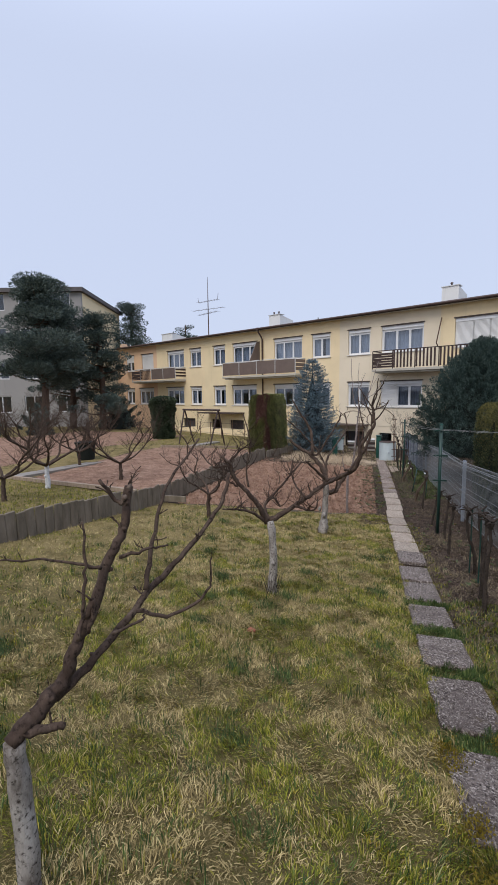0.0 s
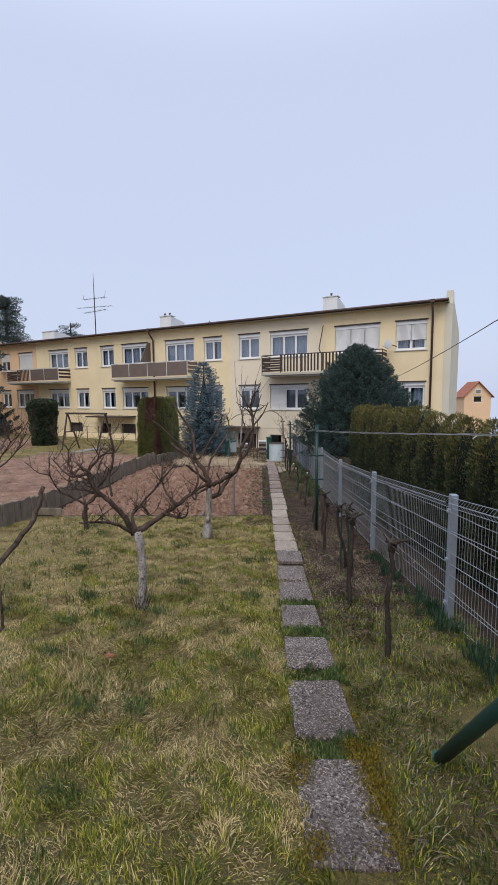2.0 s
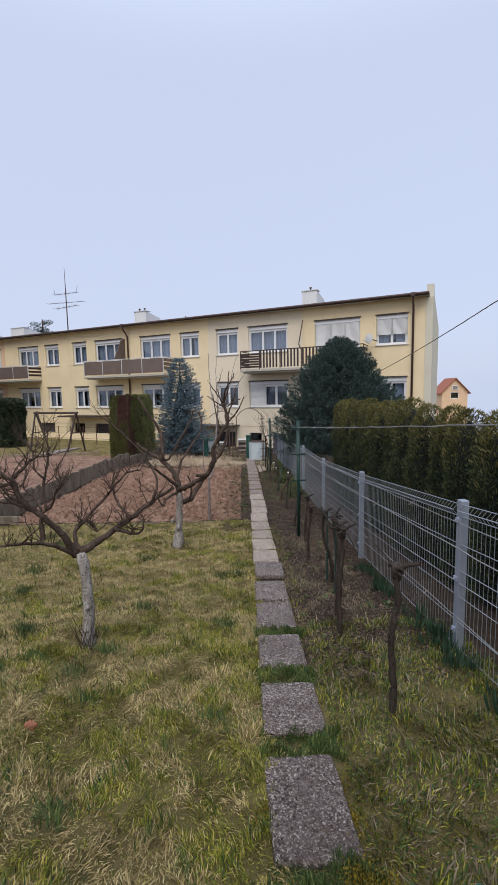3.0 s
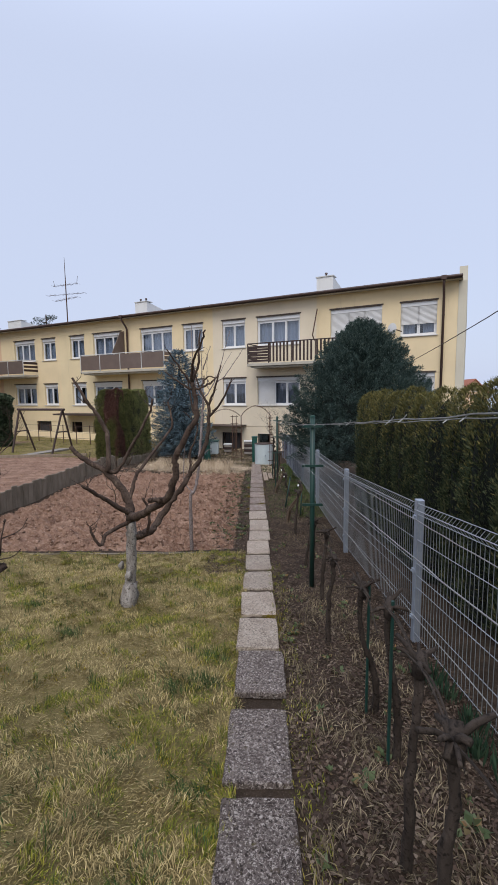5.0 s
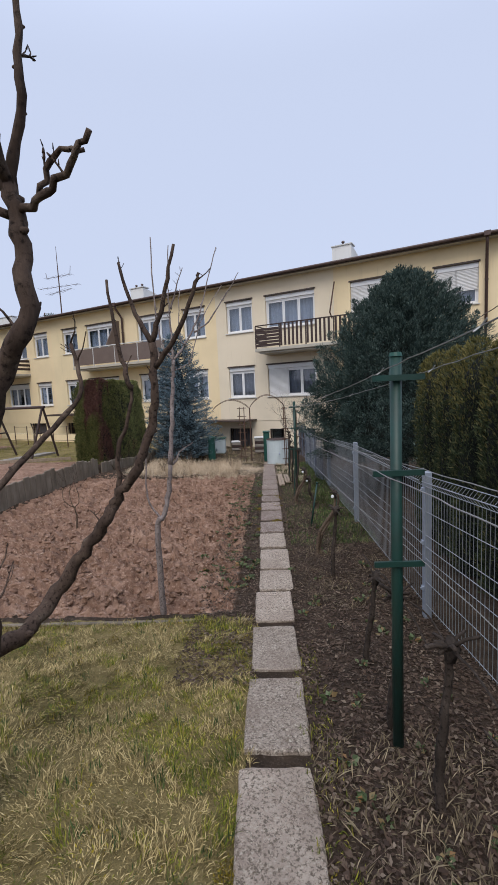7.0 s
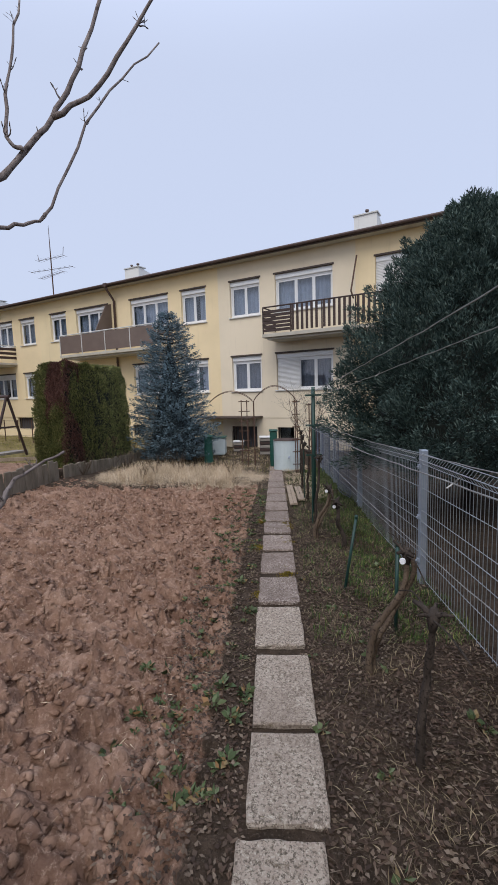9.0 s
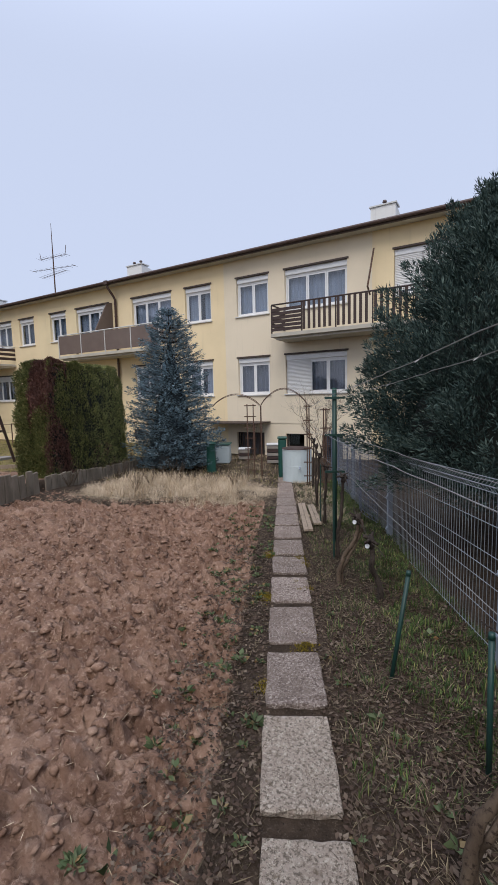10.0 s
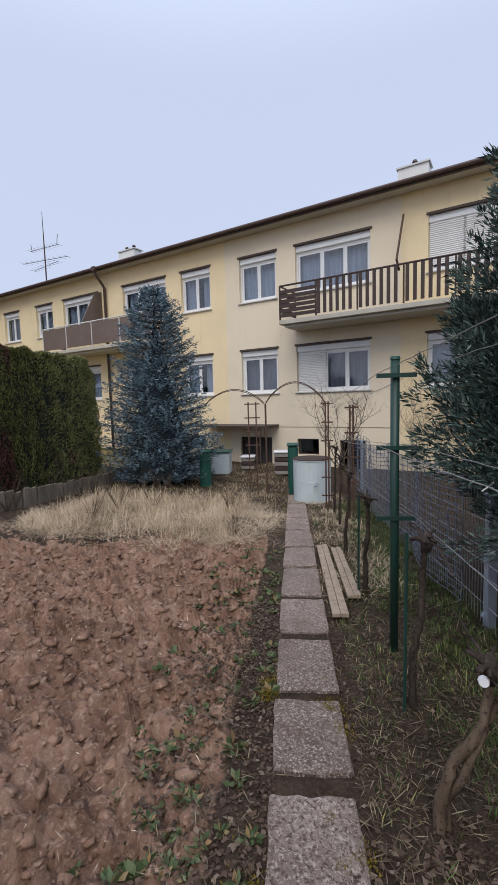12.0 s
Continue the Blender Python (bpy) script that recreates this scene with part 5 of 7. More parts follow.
# ---- edgings ----
def palisade():
    ed = thing("edging", (0, 0, 0), "low mossy grey concrete palisade edging along the lawn and bed", "garden edging", kind="structure")
    r = random.Random(3)
    mats = []
    for k in range(4):
        bm = bm_new()
        w = .089
        box(bm, -.02, .02, -w, w, -.35, .40 + .012 * k, None, .01)
        mats.append(to_mesh("edging_post", bm, EDGEM))
    u, k = .6, 0
    while u < 27.5:
        if not 17.5 < u < 17.8:
            ob = new("edging_post", r.choice(mats))
            ob.parent = ed
            ve = float(EDGE_V(u))
            x, y = gxy(u, ve)
            z = float(ground_z(u, ve + .05))
            ob.matrix_world = Matrix.Translation((x, y, z + r.uniform(-.03, .02) + (.04 if u < 17.6 else -.12))) @ Matrix.Rotation(SKEW - math.atan(EDGE_SLOPE) + radians(r.uniform(-5, 5)), 4, "Z") @ Matrix.Rotation(radians(r.uniform(-4, 4)), 4, "X")
        u += .185


palisade()
for u0, u1, v0, v1, lab in ((9.52, 9.58, -5.2, .36, "low dirty concrete kerb sunk between lawn and bed"),):
    k = thing("bed_kerb", (0, 0, 0), lab, "kerb", kind="structure")
    n = 6
    for i in range(n):
        va, vb = v0 + (v1 - v0) * i / n, v0 + (v1 - v0) * (i + 1) / n - .01
        bm = bm_new()
        box(bm, 0, vb - va, -.02, .02, -.15, .004, None, .006)
        s = part("kerb_stone", bm, EDGEM, k)
        s.matrix_world = Matrix.Translation(gpos(9.48, va, 0)) @ Matrix.Rotation(SKEW, 4, "Z")


def long_board(name, u0, v0, u1, v1, w, h, mat, label, lift=.0, n=1, category="board"):
    t = thing(name, on_ground(u0, v0), label, category)
    p0, p1 = on_ground(u0, v0, lift), on_ground(u1, v1, lift)
    o = p0
    d = p1 - p0
    nrm = d.cross(Vector((0, 0, 1))).normalized() * w / 2
    up = Vector((0, 0, h))
    for i in range(n):
        a, b = d * (i / n), d * ((i + 1) / n - .004)
        bm = bm_new()
        vs = [bm.verts.new(q) for q in (a - nrm, a + nrm, b + nrm, b - nrm, a - nrm + up, a + nrm + up, b + nrm + up, b - nrm + up)]
        for q in ((3, 2, 1, 0), (4, 5, 6, 7), (0, 1, 5, 4), (1, 2, 6, 5), (2, 3, 7, 6), (3, 0, 4, 7)):
            bm.faces.new([vs[k] for k in q])
        part("board", bm, mat, t)
    return t


long_board("bed_board", 10.0, -10.25, 9.46, -5.6, .1, .1, PLANKM, "pale plank edging laid along the neighbouring bed", n=3)
long_board("neighbour_path", 10.0, -9.95, 23.0, -8.3, .5, .07, CONCSLAB, "narrow pale concrete path in the neighbouring garden", n=12, category="path")
long_board("bed_board", 18.5, -9.5, 20.5, -6.3, .06, .1, PLANKM, "weathered plank between neighbouring bed and lawn", n=2)


# ---- mesh fence on the right ----
FENCE_U = [-1.4, 1.3, 4.04, 6.7, 9.45, 12.3, 15.1, 17.85, 20.6]
FV = 1.87


def fence_top(u):
    return float(np.interp(u, [-1.4, 1.3, 4.04, 6.7, 9.45, 12.3, 15.1, 17.85, 20.6], [1.25, .9, .57, .29, .06, -.03, -.22, -.4, -.5]))


fence = thing("mesh_fence", (0, 0, 0), "galvanised welded-mesh panel fence on square steel posts", "fence")
for u in FENCE_U:
    x, y = gxy(u, FV)
    g, t = float(ground_z(u, FV)), fence_top(u)
    bm = bm_new()
    box(bm, -.03, .03, -.032, .032, g - .2 - t, 0, None, .004)
    po = part("post", bm, GALV, fence)
    po.matrix_world = Matrix.Translation((x, y, t)) @ Matrix.Rotation(SKEW, 4, "Z")
    for dz in (-.15, -.6, -1.0):
        bm = bm_new()
        box(bm, -.045, -.028, -.02, .02, dz - .02, dz + .02, None, .003)
        tube(bm, [(-.045, 0, dz), (-.056, 0, dz)], .008, 6)
        part("clamp", bm, GALV, po)
for u0, u1 in zip(FENCE_U, FENCE_U[1:]):
    bm = bm_new()
    h = 1.12

    def q(u, dz, off=0.0):
        x, y = gxy(u, FV - .02 + off)
        return Vector((x, y, fence_top(u0) + (fence_top(u1) - fence_top(u0)) * (u - u0) / (u1 - u0) - .03 + dz))
    n = int((u1 - u0 - .06) / .05)
    for k in range(n + 1):
        u = u0 + .04 + (u1 - u0 - .08) * k / n
        tube(bm, [q(u, 0), q(u, -.045, -.035), q(u, -.09), q(u, -h * .5), q(u, -h)], .0026, 3, False)
    for dz in (0, -.09, -.3, -.5, -.7, -.9, -1.1):
        tube(bm, [q(u0 + .03, dz), q(u1 - .03, dz)], .0032, 4, False)
    for dz, off in ((-.045, -.035), (-.6, 0)):
        tube(bm, [q(u0 + .03, dz, off), q(u1 - .03, dz, off)], .0038, 4, False)
    part("mesh_panel", bm, WIRE, fence)


# ---- vineyard row: crossed green posts, wires, vines ----
GP = [(-3.0, 1.12, 1.84), (7.9, 1.16, .90), (14.74, 1.14, .54), (19.9, 1.16, .27)]
for i, (u, v, z) in enumerate(GP[1:3]):
    p = on_ground(u, v)
    t = thing("trellis_post", p, "dark green steel trellis post with three cross bars", "trellis post", rz=SKEW, group="trellis posts")
    h = z - p.z
    bm = bm_new()
    tube(bm, [(0, 0, -.1), (0, 0, h)], .027, 12)
    part("pole", bm, GREENP, t, smooth=True)
    bm = bm_new()
    tube(bm, [(0, 0, h + .002), (0, 0, h + .02)], [.031, .026], 12)
    part("cap", bm, GREENP2, t)
    for k, dz in enumerate((.09, .52, .95)):
        bm = bm_new()
        box(bm, -.115, .115, -.042, -.029, h - dz - .016, h - dz + .010)
        box(bm, -.115, .115, -.029, -.018, h - dz - .016, h - dz - .011)
        part("cross_bar", bm, GREENP, t)


def wire(name, pts, sag, r, mat, label, barb=0.0, twist=True, seed=0):
    rr = random.Random(seed)
    t = thing(name, pts[0], label, "wire", group="trellis wires" if name == "trellis_wire" else "")
    bm = bm_new()
    o = Vector(pts[0])
    for a, b in zip(pts, pts[1:]):
        a, b = Vector(a) - o, Vector(b) - o
        n = max(6, int((b - a).length / .12))
        line = [a.lerp(b, k / n) - Vector((0, 0, 4 * sag * (k / n) * (1 - k / n))) + (Vector((rr.uniform(-.003, .003), 0, rr.uniform(-.003, .003)))) for k in range(n + 1)]
        tube(bm, line, r, 5)
        if barb:
            for k in range(1, n):
                if rr.random() < barb:
                    c = line[k]
                    tube(bm, [c - Vector((.015, .01, .012)), c, c + Vector((.012, -.012, .015))], r * 1.1, 4)
    part("strand", bm, mat, t)


for side in (-.105, .105):
    for k, dz in enumerate((.09, .52, .95) if side > 0 else (.09, .52)):
        pts = []
        for u, v, z in GP:
            x, y = gxy(u - .03, v + side)
            pts.append((x, y, z - dz + .012))
        wire("trellis_wire", pts, .035 + .02 * k, .0022, OLDWIRE, "old sagging galvanised wire stretched between trellis posts", .05, seed=k)

r4 = random.Random(9)
VINES = [(3.23, 1.085, .86, 0, .0), (4.27, 1.016, .90, 0, .02), (4.75, 1.1, .84, 0, .02), (5.34, 1.262, .84, 1, -.06), (5.75, 1.256, .80, 1, -.08), (6.6, 1.12, .72, 0, .02), (7.53, 1.224, .72, 0, .02), (8.05, 1.173, .72, 0, .03), (8.75, 1.2, .6, 0, .05), (10.34, 1.211, .72, 0, .03), (11.0, 1.12, .74, 2, .2), (13.21, 1.321, .5, 3, -.06), (13.56, 1.03, .6, 2, .14), (14.2, 1.115, .88, 1, .03), (15.6, 1.1, .8, 1, .02), (16.8, 1.1, .9, 0, .02), (18.2, 1.18, 1.0, 0, .02), (19.2, 1.2, 1.1, 0, .02)]
for u, v, h, kind_, lean in VINES:
    t = thing("grape_vine", on_ground(u, v), "gnarled bare grape vine stock with cut stubs" + (" beside a green stake" if kind_ == 1 else " leaning to the fence" if kind_ == 3 else ""), "grape vine", rz=SKEW, group="grape vines")
    q = [Vector((0, 0, -.04))]
    for k in range(1, 6):
        f = k / 5
        jit = .02 if kind_ >= 2 else .012
        q.append(Vector((lean * (1.2 * f - .25 * math.sin(f * 6)) + r4.uniform(-jit, jit), .35 * lean * f + r4.uniform(-jit, jit), h * f * (1 - .12 * lean * f))))
    line = smooth_line(q, 4, .005, r4)
    n = len(line)
    w = .021 if kind_ == 2 else .024 if kind_ == 3 else .019
    bm = bm_new()
    tube(bm, line, [w * (1.1 - .35 * k / n) * r4.uniform(.88, 1.15) for k in range(n)], 10, True, .14, r4)
    if kind_ == 2:
        tube(bm, [p_ + Vector((.035, .03 * math.sin(k_ * .6), 0)) for k_, p_ in enumerate(line)], w * .7, 8, True, .14, r4)
    part("stock", bm, BARKV if kind_ == 2 else BARKD, t, smooth=True)
    bm = bm_new()
    top = line[-1]
    tube(bm, [top - Vector((.0, 0, .05)), top + Vector((.01, 0, .0)), top + Vector((.02, .03, .035))], [w * 1.15, w * 1.5, w * .8], 8, True, .3, r4)
    for k in range(8):
        b = r4.uniform(0, 6.28)
        d = Vector((math.cos(b) * .6, math.sin(b), r4.uniform(-.15, .6))).normalized()
        L = r4.uniform(.05, .14)
        g = w * r4.uniform(.35, .6)
        tube(bm, [top, top + d * L * .5 + Vector((0, 0, .012)), top + d * L], [g * 1.2, g, g * .85], 6, True, .15, r4)
    part("head", bm, BARKD, t, "knobbly head of cut stubs", smooth=True)
    if kind_ >= 2:
        bm = bm_new()
        tube(bm, [top + Vector((-.03, -.04, -.02)), top + Vector((-.035, -.055, -.018))], [.02, .017], 9)
        part("cut_face", bm, PVC, t, "pale round saw cut")
    bm = bm_new()
    for k in range(2):
        d = Vector((.1 * r4.uniform(-1, 1), 1 if k else -1, r4.uniform(-.05, .1)))
        tube(bm, smooth_line([top, top + d * .2 + Vector((0, 0, .03)), top + d * .42 - Vector((0, 0, r4.uniform(-.04, .06)))], 4), [.0042] * 8 + [.002], 5)
    part("cane", bm, BARKD, t)
    if kind_ == 1:
        bm = bm_new()
        tube(bm, [(-.055, -.03, -.05), (-.05, -.03, h + .05)], .009, 7)
        part("stake", bm, GREENP, t, "green steel stake")

# leaning green stake by the path
for u, v, h, dx in ((12.18, 1.16, .62, .12), (11.5, 1.42, .6, .03)):
    t = thing("garden_stake", on_ground(u, v), "leaning dark green steel garden stake", "garden stake", rz=SKEW, group="garden stakes")
    bm = bm_new()
    tube(bm, [(0, 0, -.05), (dx, .08, h)], .013, 10)
    tube(bm, [(dx, .08, h), (dx * 1.04, .083, h + .03)], [.017, .014], 10)
    part("rod", bm, GREENP, t, smooth=True)
p = on_ground(2.25, 1.05)
t = thing("brace_pipe", p, "thick dark green steel brace pipe slanting up from the ground", "brace pipe", rz=SKEW)
bm = bm_new()
tube(bm, [(0, 0, .0), (.03, -.36, .52), (.07, -.86, 1.22)], .03, 16)
part("pipe", bm, GREENP, t, smooth=True)
bm = bm_new()
tube(bm, [(0, .012, -.02), (0, 0, .015)], .034, 16)
part("collar", bm, GREENP2, t)
bm = bm_new()
tube(bm, [(.07, -.93, -.2), (.07, -.93, 1.6)], .03, 14)
part("end_post", bm, GREENP, t, smooth=True)


# ---- evergreens ----
def unit(a):
    return a / np.linalg.norm(a, axis=1, keepdims=True)


def lump_noise(P, s, o=0.0):
    return np.array([noise.noise(Vector(p) * s + Vector((o, o, o))) for p in P])


def core_blob(name, verts_fn, nu, nv, mat, parent):
    V = np.array([verts_fn(i / nu, k / nv) for k in range(nv + 1) for i in range(nu)])
    F = [[k * nu + i, k * nu + (i + 1) % nu, (k + 1) * nu + (i + 1) % nu, (k + 1) * nu + i] for k in range(nv) for i in range(nu)]
    return mesh_arrays(name, V, F, mat, parent)


def thuja_column(parent, r, cx, cy, z0, h, rad, n, mats, squash=1.0, name="column", L=.075, W=.007):
    """One thuja: dense upright sprays over a solid coloured dark for the shade inside."""
    def prof(f):
        return rad * (1 - .12 * (1 - f) ** 3) * np.sqrt(np.clip(1 - np.clip((f - .7) / .3, 0, 1) ** 2.2, 0, 1)) * (1 - .1 * f)

    f = r.uniform(0, 1, n) ** .9
    a = r.uniform(0, 2 * np.pi, n)
    front = r.uniform(0, 1, n) < .45
    a = np.where(front, np.pi + SKEW + r.normal(0, .9, n), a)
    P0 = np.stack([np.cos(a), np.sin(a) * squash, f * h], 1)
    k = lump_noise(np.stack([cx + np.cos(a) * rad, cy + np.sin(a) * rad, f * h * .8], 1), 3.8, 2.0) + .5 * lump_noise(np.stack([cx + np.cos(a) * rad, cy + np.sin(a) * rad, f * h], 1), 9, 5.0)
    R = prof(f) * (1 + .24 * k) * r.uniform(.8, 1.04, n) * (1 + .09 * np.sin(a * 7 + f * 4)) + .01
    P = np.stack([P0[:, 0] * R, P0[:, 1] * R, z0 + f * h + .04 * k], 1) + np.array([cx, cy, 0])
    D = np.stack([np.cos(a) * .55, np.sin(a) * .55, np.full(n, .75)], 1) + r.normal(0, .35, (n, 3))
    Ll, Wl = r.uniform(.6, 1.3, n) * L, W * r.uniform(.7, 1.3, n)
    tip = (f > .8 + r.normal(0, .12, n)) & (len(mats) > 1)
    ob = leaf_mesh(name, P[~tip], D[~tip], Ll[~tip], Wl[~tip], mats[0], parent, r=r)
    if tip.any():
        leaf_mesh("crown_tip", P[tip], D[tip], Ll[tip], Wl[tip], mats[1], parent, label="yellowed upper sprays", r=r)
    # added solid whose near-black colour stands for shade between the sprays
    core_blob("shade_core", lambda u, v: (cx + .78 * float(prof(np.array(v))) * math.cos(6.283 * u), cy + .78 * float(prof(np.array(v))) * math.sin(6.283 * u) * squash, z0 + v * h * .95), 12, 10, CORE, parent)
    return ob


def hedge(name, pts, base_lift, top, rad, n, mat, label, seed, yellow=0, L=.055):
    """A row of thujas standing close together; pts in (u, v)."""
    r = np.random.default_rng(seed)
    h = thing(name, gpos(*pts[0]), label, "hedge")
    o = h.location.copy()
    for i, (u, v) in enumerate(pts):
        g = gpos(u, v)
        jx, jy = r.uniform(-.05, .05, 2)
        thuja_column(h, r, g.x - o.x + jx, g.y - o.y + jy, g.z - o.z + base_lift, top + r.uniform(-.1, .1) - g.z - base_lift, rad * r.uniform(.86, 1.04), n, [mat, THUJAY], L=L, W=.0055)
    return h


hedge("thuja_hedge", [(.6 + .54 * i, 2.72 + .05 * math.sin(i * 2)) for i in range(21)], .02, 1.22, .285, 8500, THUJAH, "tall thuja hedge of close columns with yellowed tips behind the fence", 21, L=.05)


def box_hedge(name, u0, u1, v0, v1, z0, z1, n, mat, label, brown, seed):
    """A clipped hedge with slightly bellied faces, laid out in garden axes."""
    r = np.random.default_rng(seed)
    cx, cy = gxy(18.25, EDGE_V(18.25) - .22)
    h = thing(name, (cx, cy, z0), label, "hedge", rz=SKEW - math.atan(EDGE_SLOPE))
    o = np.array([0, 0, z0])
    f = r.uniform(0, 1, (n, 3))
    face = r.integers(0, 5, n)
    U, V, Z = u0 + (u1 - u0) * f[:, 0], v0 + (v1 - v0) * f[:, 1], z0 + (z1 - z0) * f[:, 2]
    U = np.where(face == 0, u0, np.where(face == 1, u1, U))
    V = np.where(face == 2, v0, np.where(face == 3, v1, V))
    Z = np.where(face == 4, z1, Z)
    tap = 1 - .14 * np.clip((Z - z0) / (z1 - z0), 0, 1) ** 3
    cu, cv = (u0 + u1) / 2, (v0 + v1) / 2
    k = lump_noise(np.stack([U, V, Z], 1), 2.8, seed) * .1 + lump_noise(np.stack([U * 2.2, V * 2.2, Z * .5], 1), 3, seed) * .07
    out = np.stack([U - cu, V - cv], 1)
    out = out / np.maximum(.01, np.linalg.norm(out, axis=1, keepdims=True))
    j = r.uniform(-.1, .02, n)
    U2, V2 = cu + (U - cu) * tap + out[:, 0] * (k + j), cv + (V - cv) * tap + out[:, 1] * (k + j)
    X, Y = V2, U2
    dx, dy = out[:, 1], out[:, 0]
    D = np.stack([dx * .6, dy * .6, np.full(n, .8)], 1) + r.normal(0, .4, (n, 3))
    P = np.stack([X, Y, Z + k * .8 - .03], 1) - o
    bz = lump_noise(np.stack([U, V, Z * .4], 1), 2.0, 1.0) + r.normal(0, .12, n)
    isb = brown(U, V, Z, bz)
    Lr = r.uniform(.035, .075, n)
    leaf_mesh("foliage", P[~isb], D[~isb], Lr[~isb], .008, mat, h, r=r)
    if isb.any():
        leaf_mesh("browned_foliage", P[isb], D[isb], Lr[isb], .011, HEDGEB, h, "", "reddish-brown dead patch", r)
    # added box behind the leaves, coloured near-black as the hedge's inner shade
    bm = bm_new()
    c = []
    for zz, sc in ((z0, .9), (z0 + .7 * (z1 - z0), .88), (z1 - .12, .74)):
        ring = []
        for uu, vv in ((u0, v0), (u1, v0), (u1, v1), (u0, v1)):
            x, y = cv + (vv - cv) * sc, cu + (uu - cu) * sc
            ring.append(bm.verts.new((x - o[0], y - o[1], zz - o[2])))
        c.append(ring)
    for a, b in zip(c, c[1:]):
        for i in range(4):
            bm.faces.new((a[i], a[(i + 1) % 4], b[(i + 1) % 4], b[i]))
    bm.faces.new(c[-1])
    part("shade_core", bm, CORE, h)
    return h


box_hedge("clipped_hedge", *HEDGE_L, 120000, HEDGEL, "clipped thuja hedge with a dead reddish-brown corner behind the edging", lambda U, V, Z, b: ((U < HEDGE_L[0] + .75) & (b > .02) & (V > HEDGE_L[3] - .45)) | ((b > .3) & (Z < -.6)), 51)


def conifer(name, u, v, z1, rad, n, mat, label, seed, h0=.1, spray=.5, leafy_scale=1.0, tipmat=None):
    """A bushy evergreen: many separate plumes of fine sprays round a trunk."""
    r = np.random.default_rng(seed)
    base = gpos(u, v)
    t = thing(name, base, label, "conifer")
    H = z1 - base.z
    bm = bm_new()
    tube(bm, [(0, 0, -.1), (.03, 0, H * .5), (0, 0, H * .95)], [.09, .06, .015], 8)
    part("trunk", bm, BARKD, t, smooth=True)
    npl = max(24, n // (250 if tipmat else 650))
    m = n // npl
    f = (np.arange(npl) + r.uniform(0, 1, npl)) / npl
    f = f ** 1.05
    a = np.arange(npl) * 2.4 + r.normal(0, .35, npl)
    prof = rad * np.clip(1 - (np.clip(f - .25, 0, 1) / .75) ** 1.25, 0, 1) ** .78 * (.8 + .2 * np.clip(f / .25, 0, 1))
    lob = 1 + .5 * np.array([noise.noise(Vector((math.cos(q) * 1.3, math.sin(q) * 1.3, g * 2.5 + seed))) for q, g in zip(a, f)])
    R = prof * lob * r.uniform(.78, 1.04, npl) * .9
    C = np.stack([np.cos(a) * R, np.sin(a) * R, h0 + f * (H - h0)], 1)
    D = unit(np.stack([np.cos(a), np.sin(a), .5 + 1.3 * f], 1) + r.normal(0, .22, (npl, 3)))
    X = unit(np.cross(D, np.array([0, 0, 1.0]) + r.normal(0, .1, (npl, 3))))
    Y = np.cross(D, X)
    PL = spray * r.uniform(.75, 1.5, npl)
    PW = PL * r.uniform(.2, .32, npl)
    s = r.uniform(0, 1, (npl, m)) ** .75
    w = np.sin(np.clip(s * 1.02, 0, 1) * np.pi * .86 + .35) * PW[:, None]
    th = r.uniform(0, 2 * np.pi, (npl, m))
    q = r.uniform(0, 1, (npl, m)) ** .45
    lateral = X[:, None, :] * (np.cos(th) * w * q)[..., None] + Y[:, None, :] * (np.sin(th) * w * q * .7)[..., None]
    P = (C - D * PL[:, None] * .62)[:, None, :] + D[:, None, :] * (s * PL[:, None])[..., None] + lateral
    P += r.normal(0, .012, P.shape)
    P[..., 2] -= .16 * (s * PL[:, None]) ** 2
    DD = D[:, None, :] * .9 + lateral / (w[..., None] + .02) * .75 + r.normal(0, .3, P.shape)
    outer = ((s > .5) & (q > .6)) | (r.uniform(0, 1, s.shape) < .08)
    P, DD, outer = P.reshape(-1, 3), DD.reshape(-1, 3), outer.reshape(-1)
    L = r.uniform(.03, .07, len(P)) * leafy_scale
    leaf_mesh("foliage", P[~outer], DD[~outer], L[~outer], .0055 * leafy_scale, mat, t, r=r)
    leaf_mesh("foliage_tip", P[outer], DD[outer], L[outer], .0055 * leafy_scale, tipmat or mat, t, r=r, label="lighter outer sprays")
    # added solid: the crown's inner shade as a near-black shape
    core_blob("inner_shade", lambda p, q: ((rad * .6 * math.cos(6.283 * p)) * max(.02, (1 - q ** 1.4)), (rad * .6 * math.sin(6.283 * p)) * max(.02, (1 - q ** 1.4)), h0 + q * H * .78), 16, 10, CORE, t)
    return t


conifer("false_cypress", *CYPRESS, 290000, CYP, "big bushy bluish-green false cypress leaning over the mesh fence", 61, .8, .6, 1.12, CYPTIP)


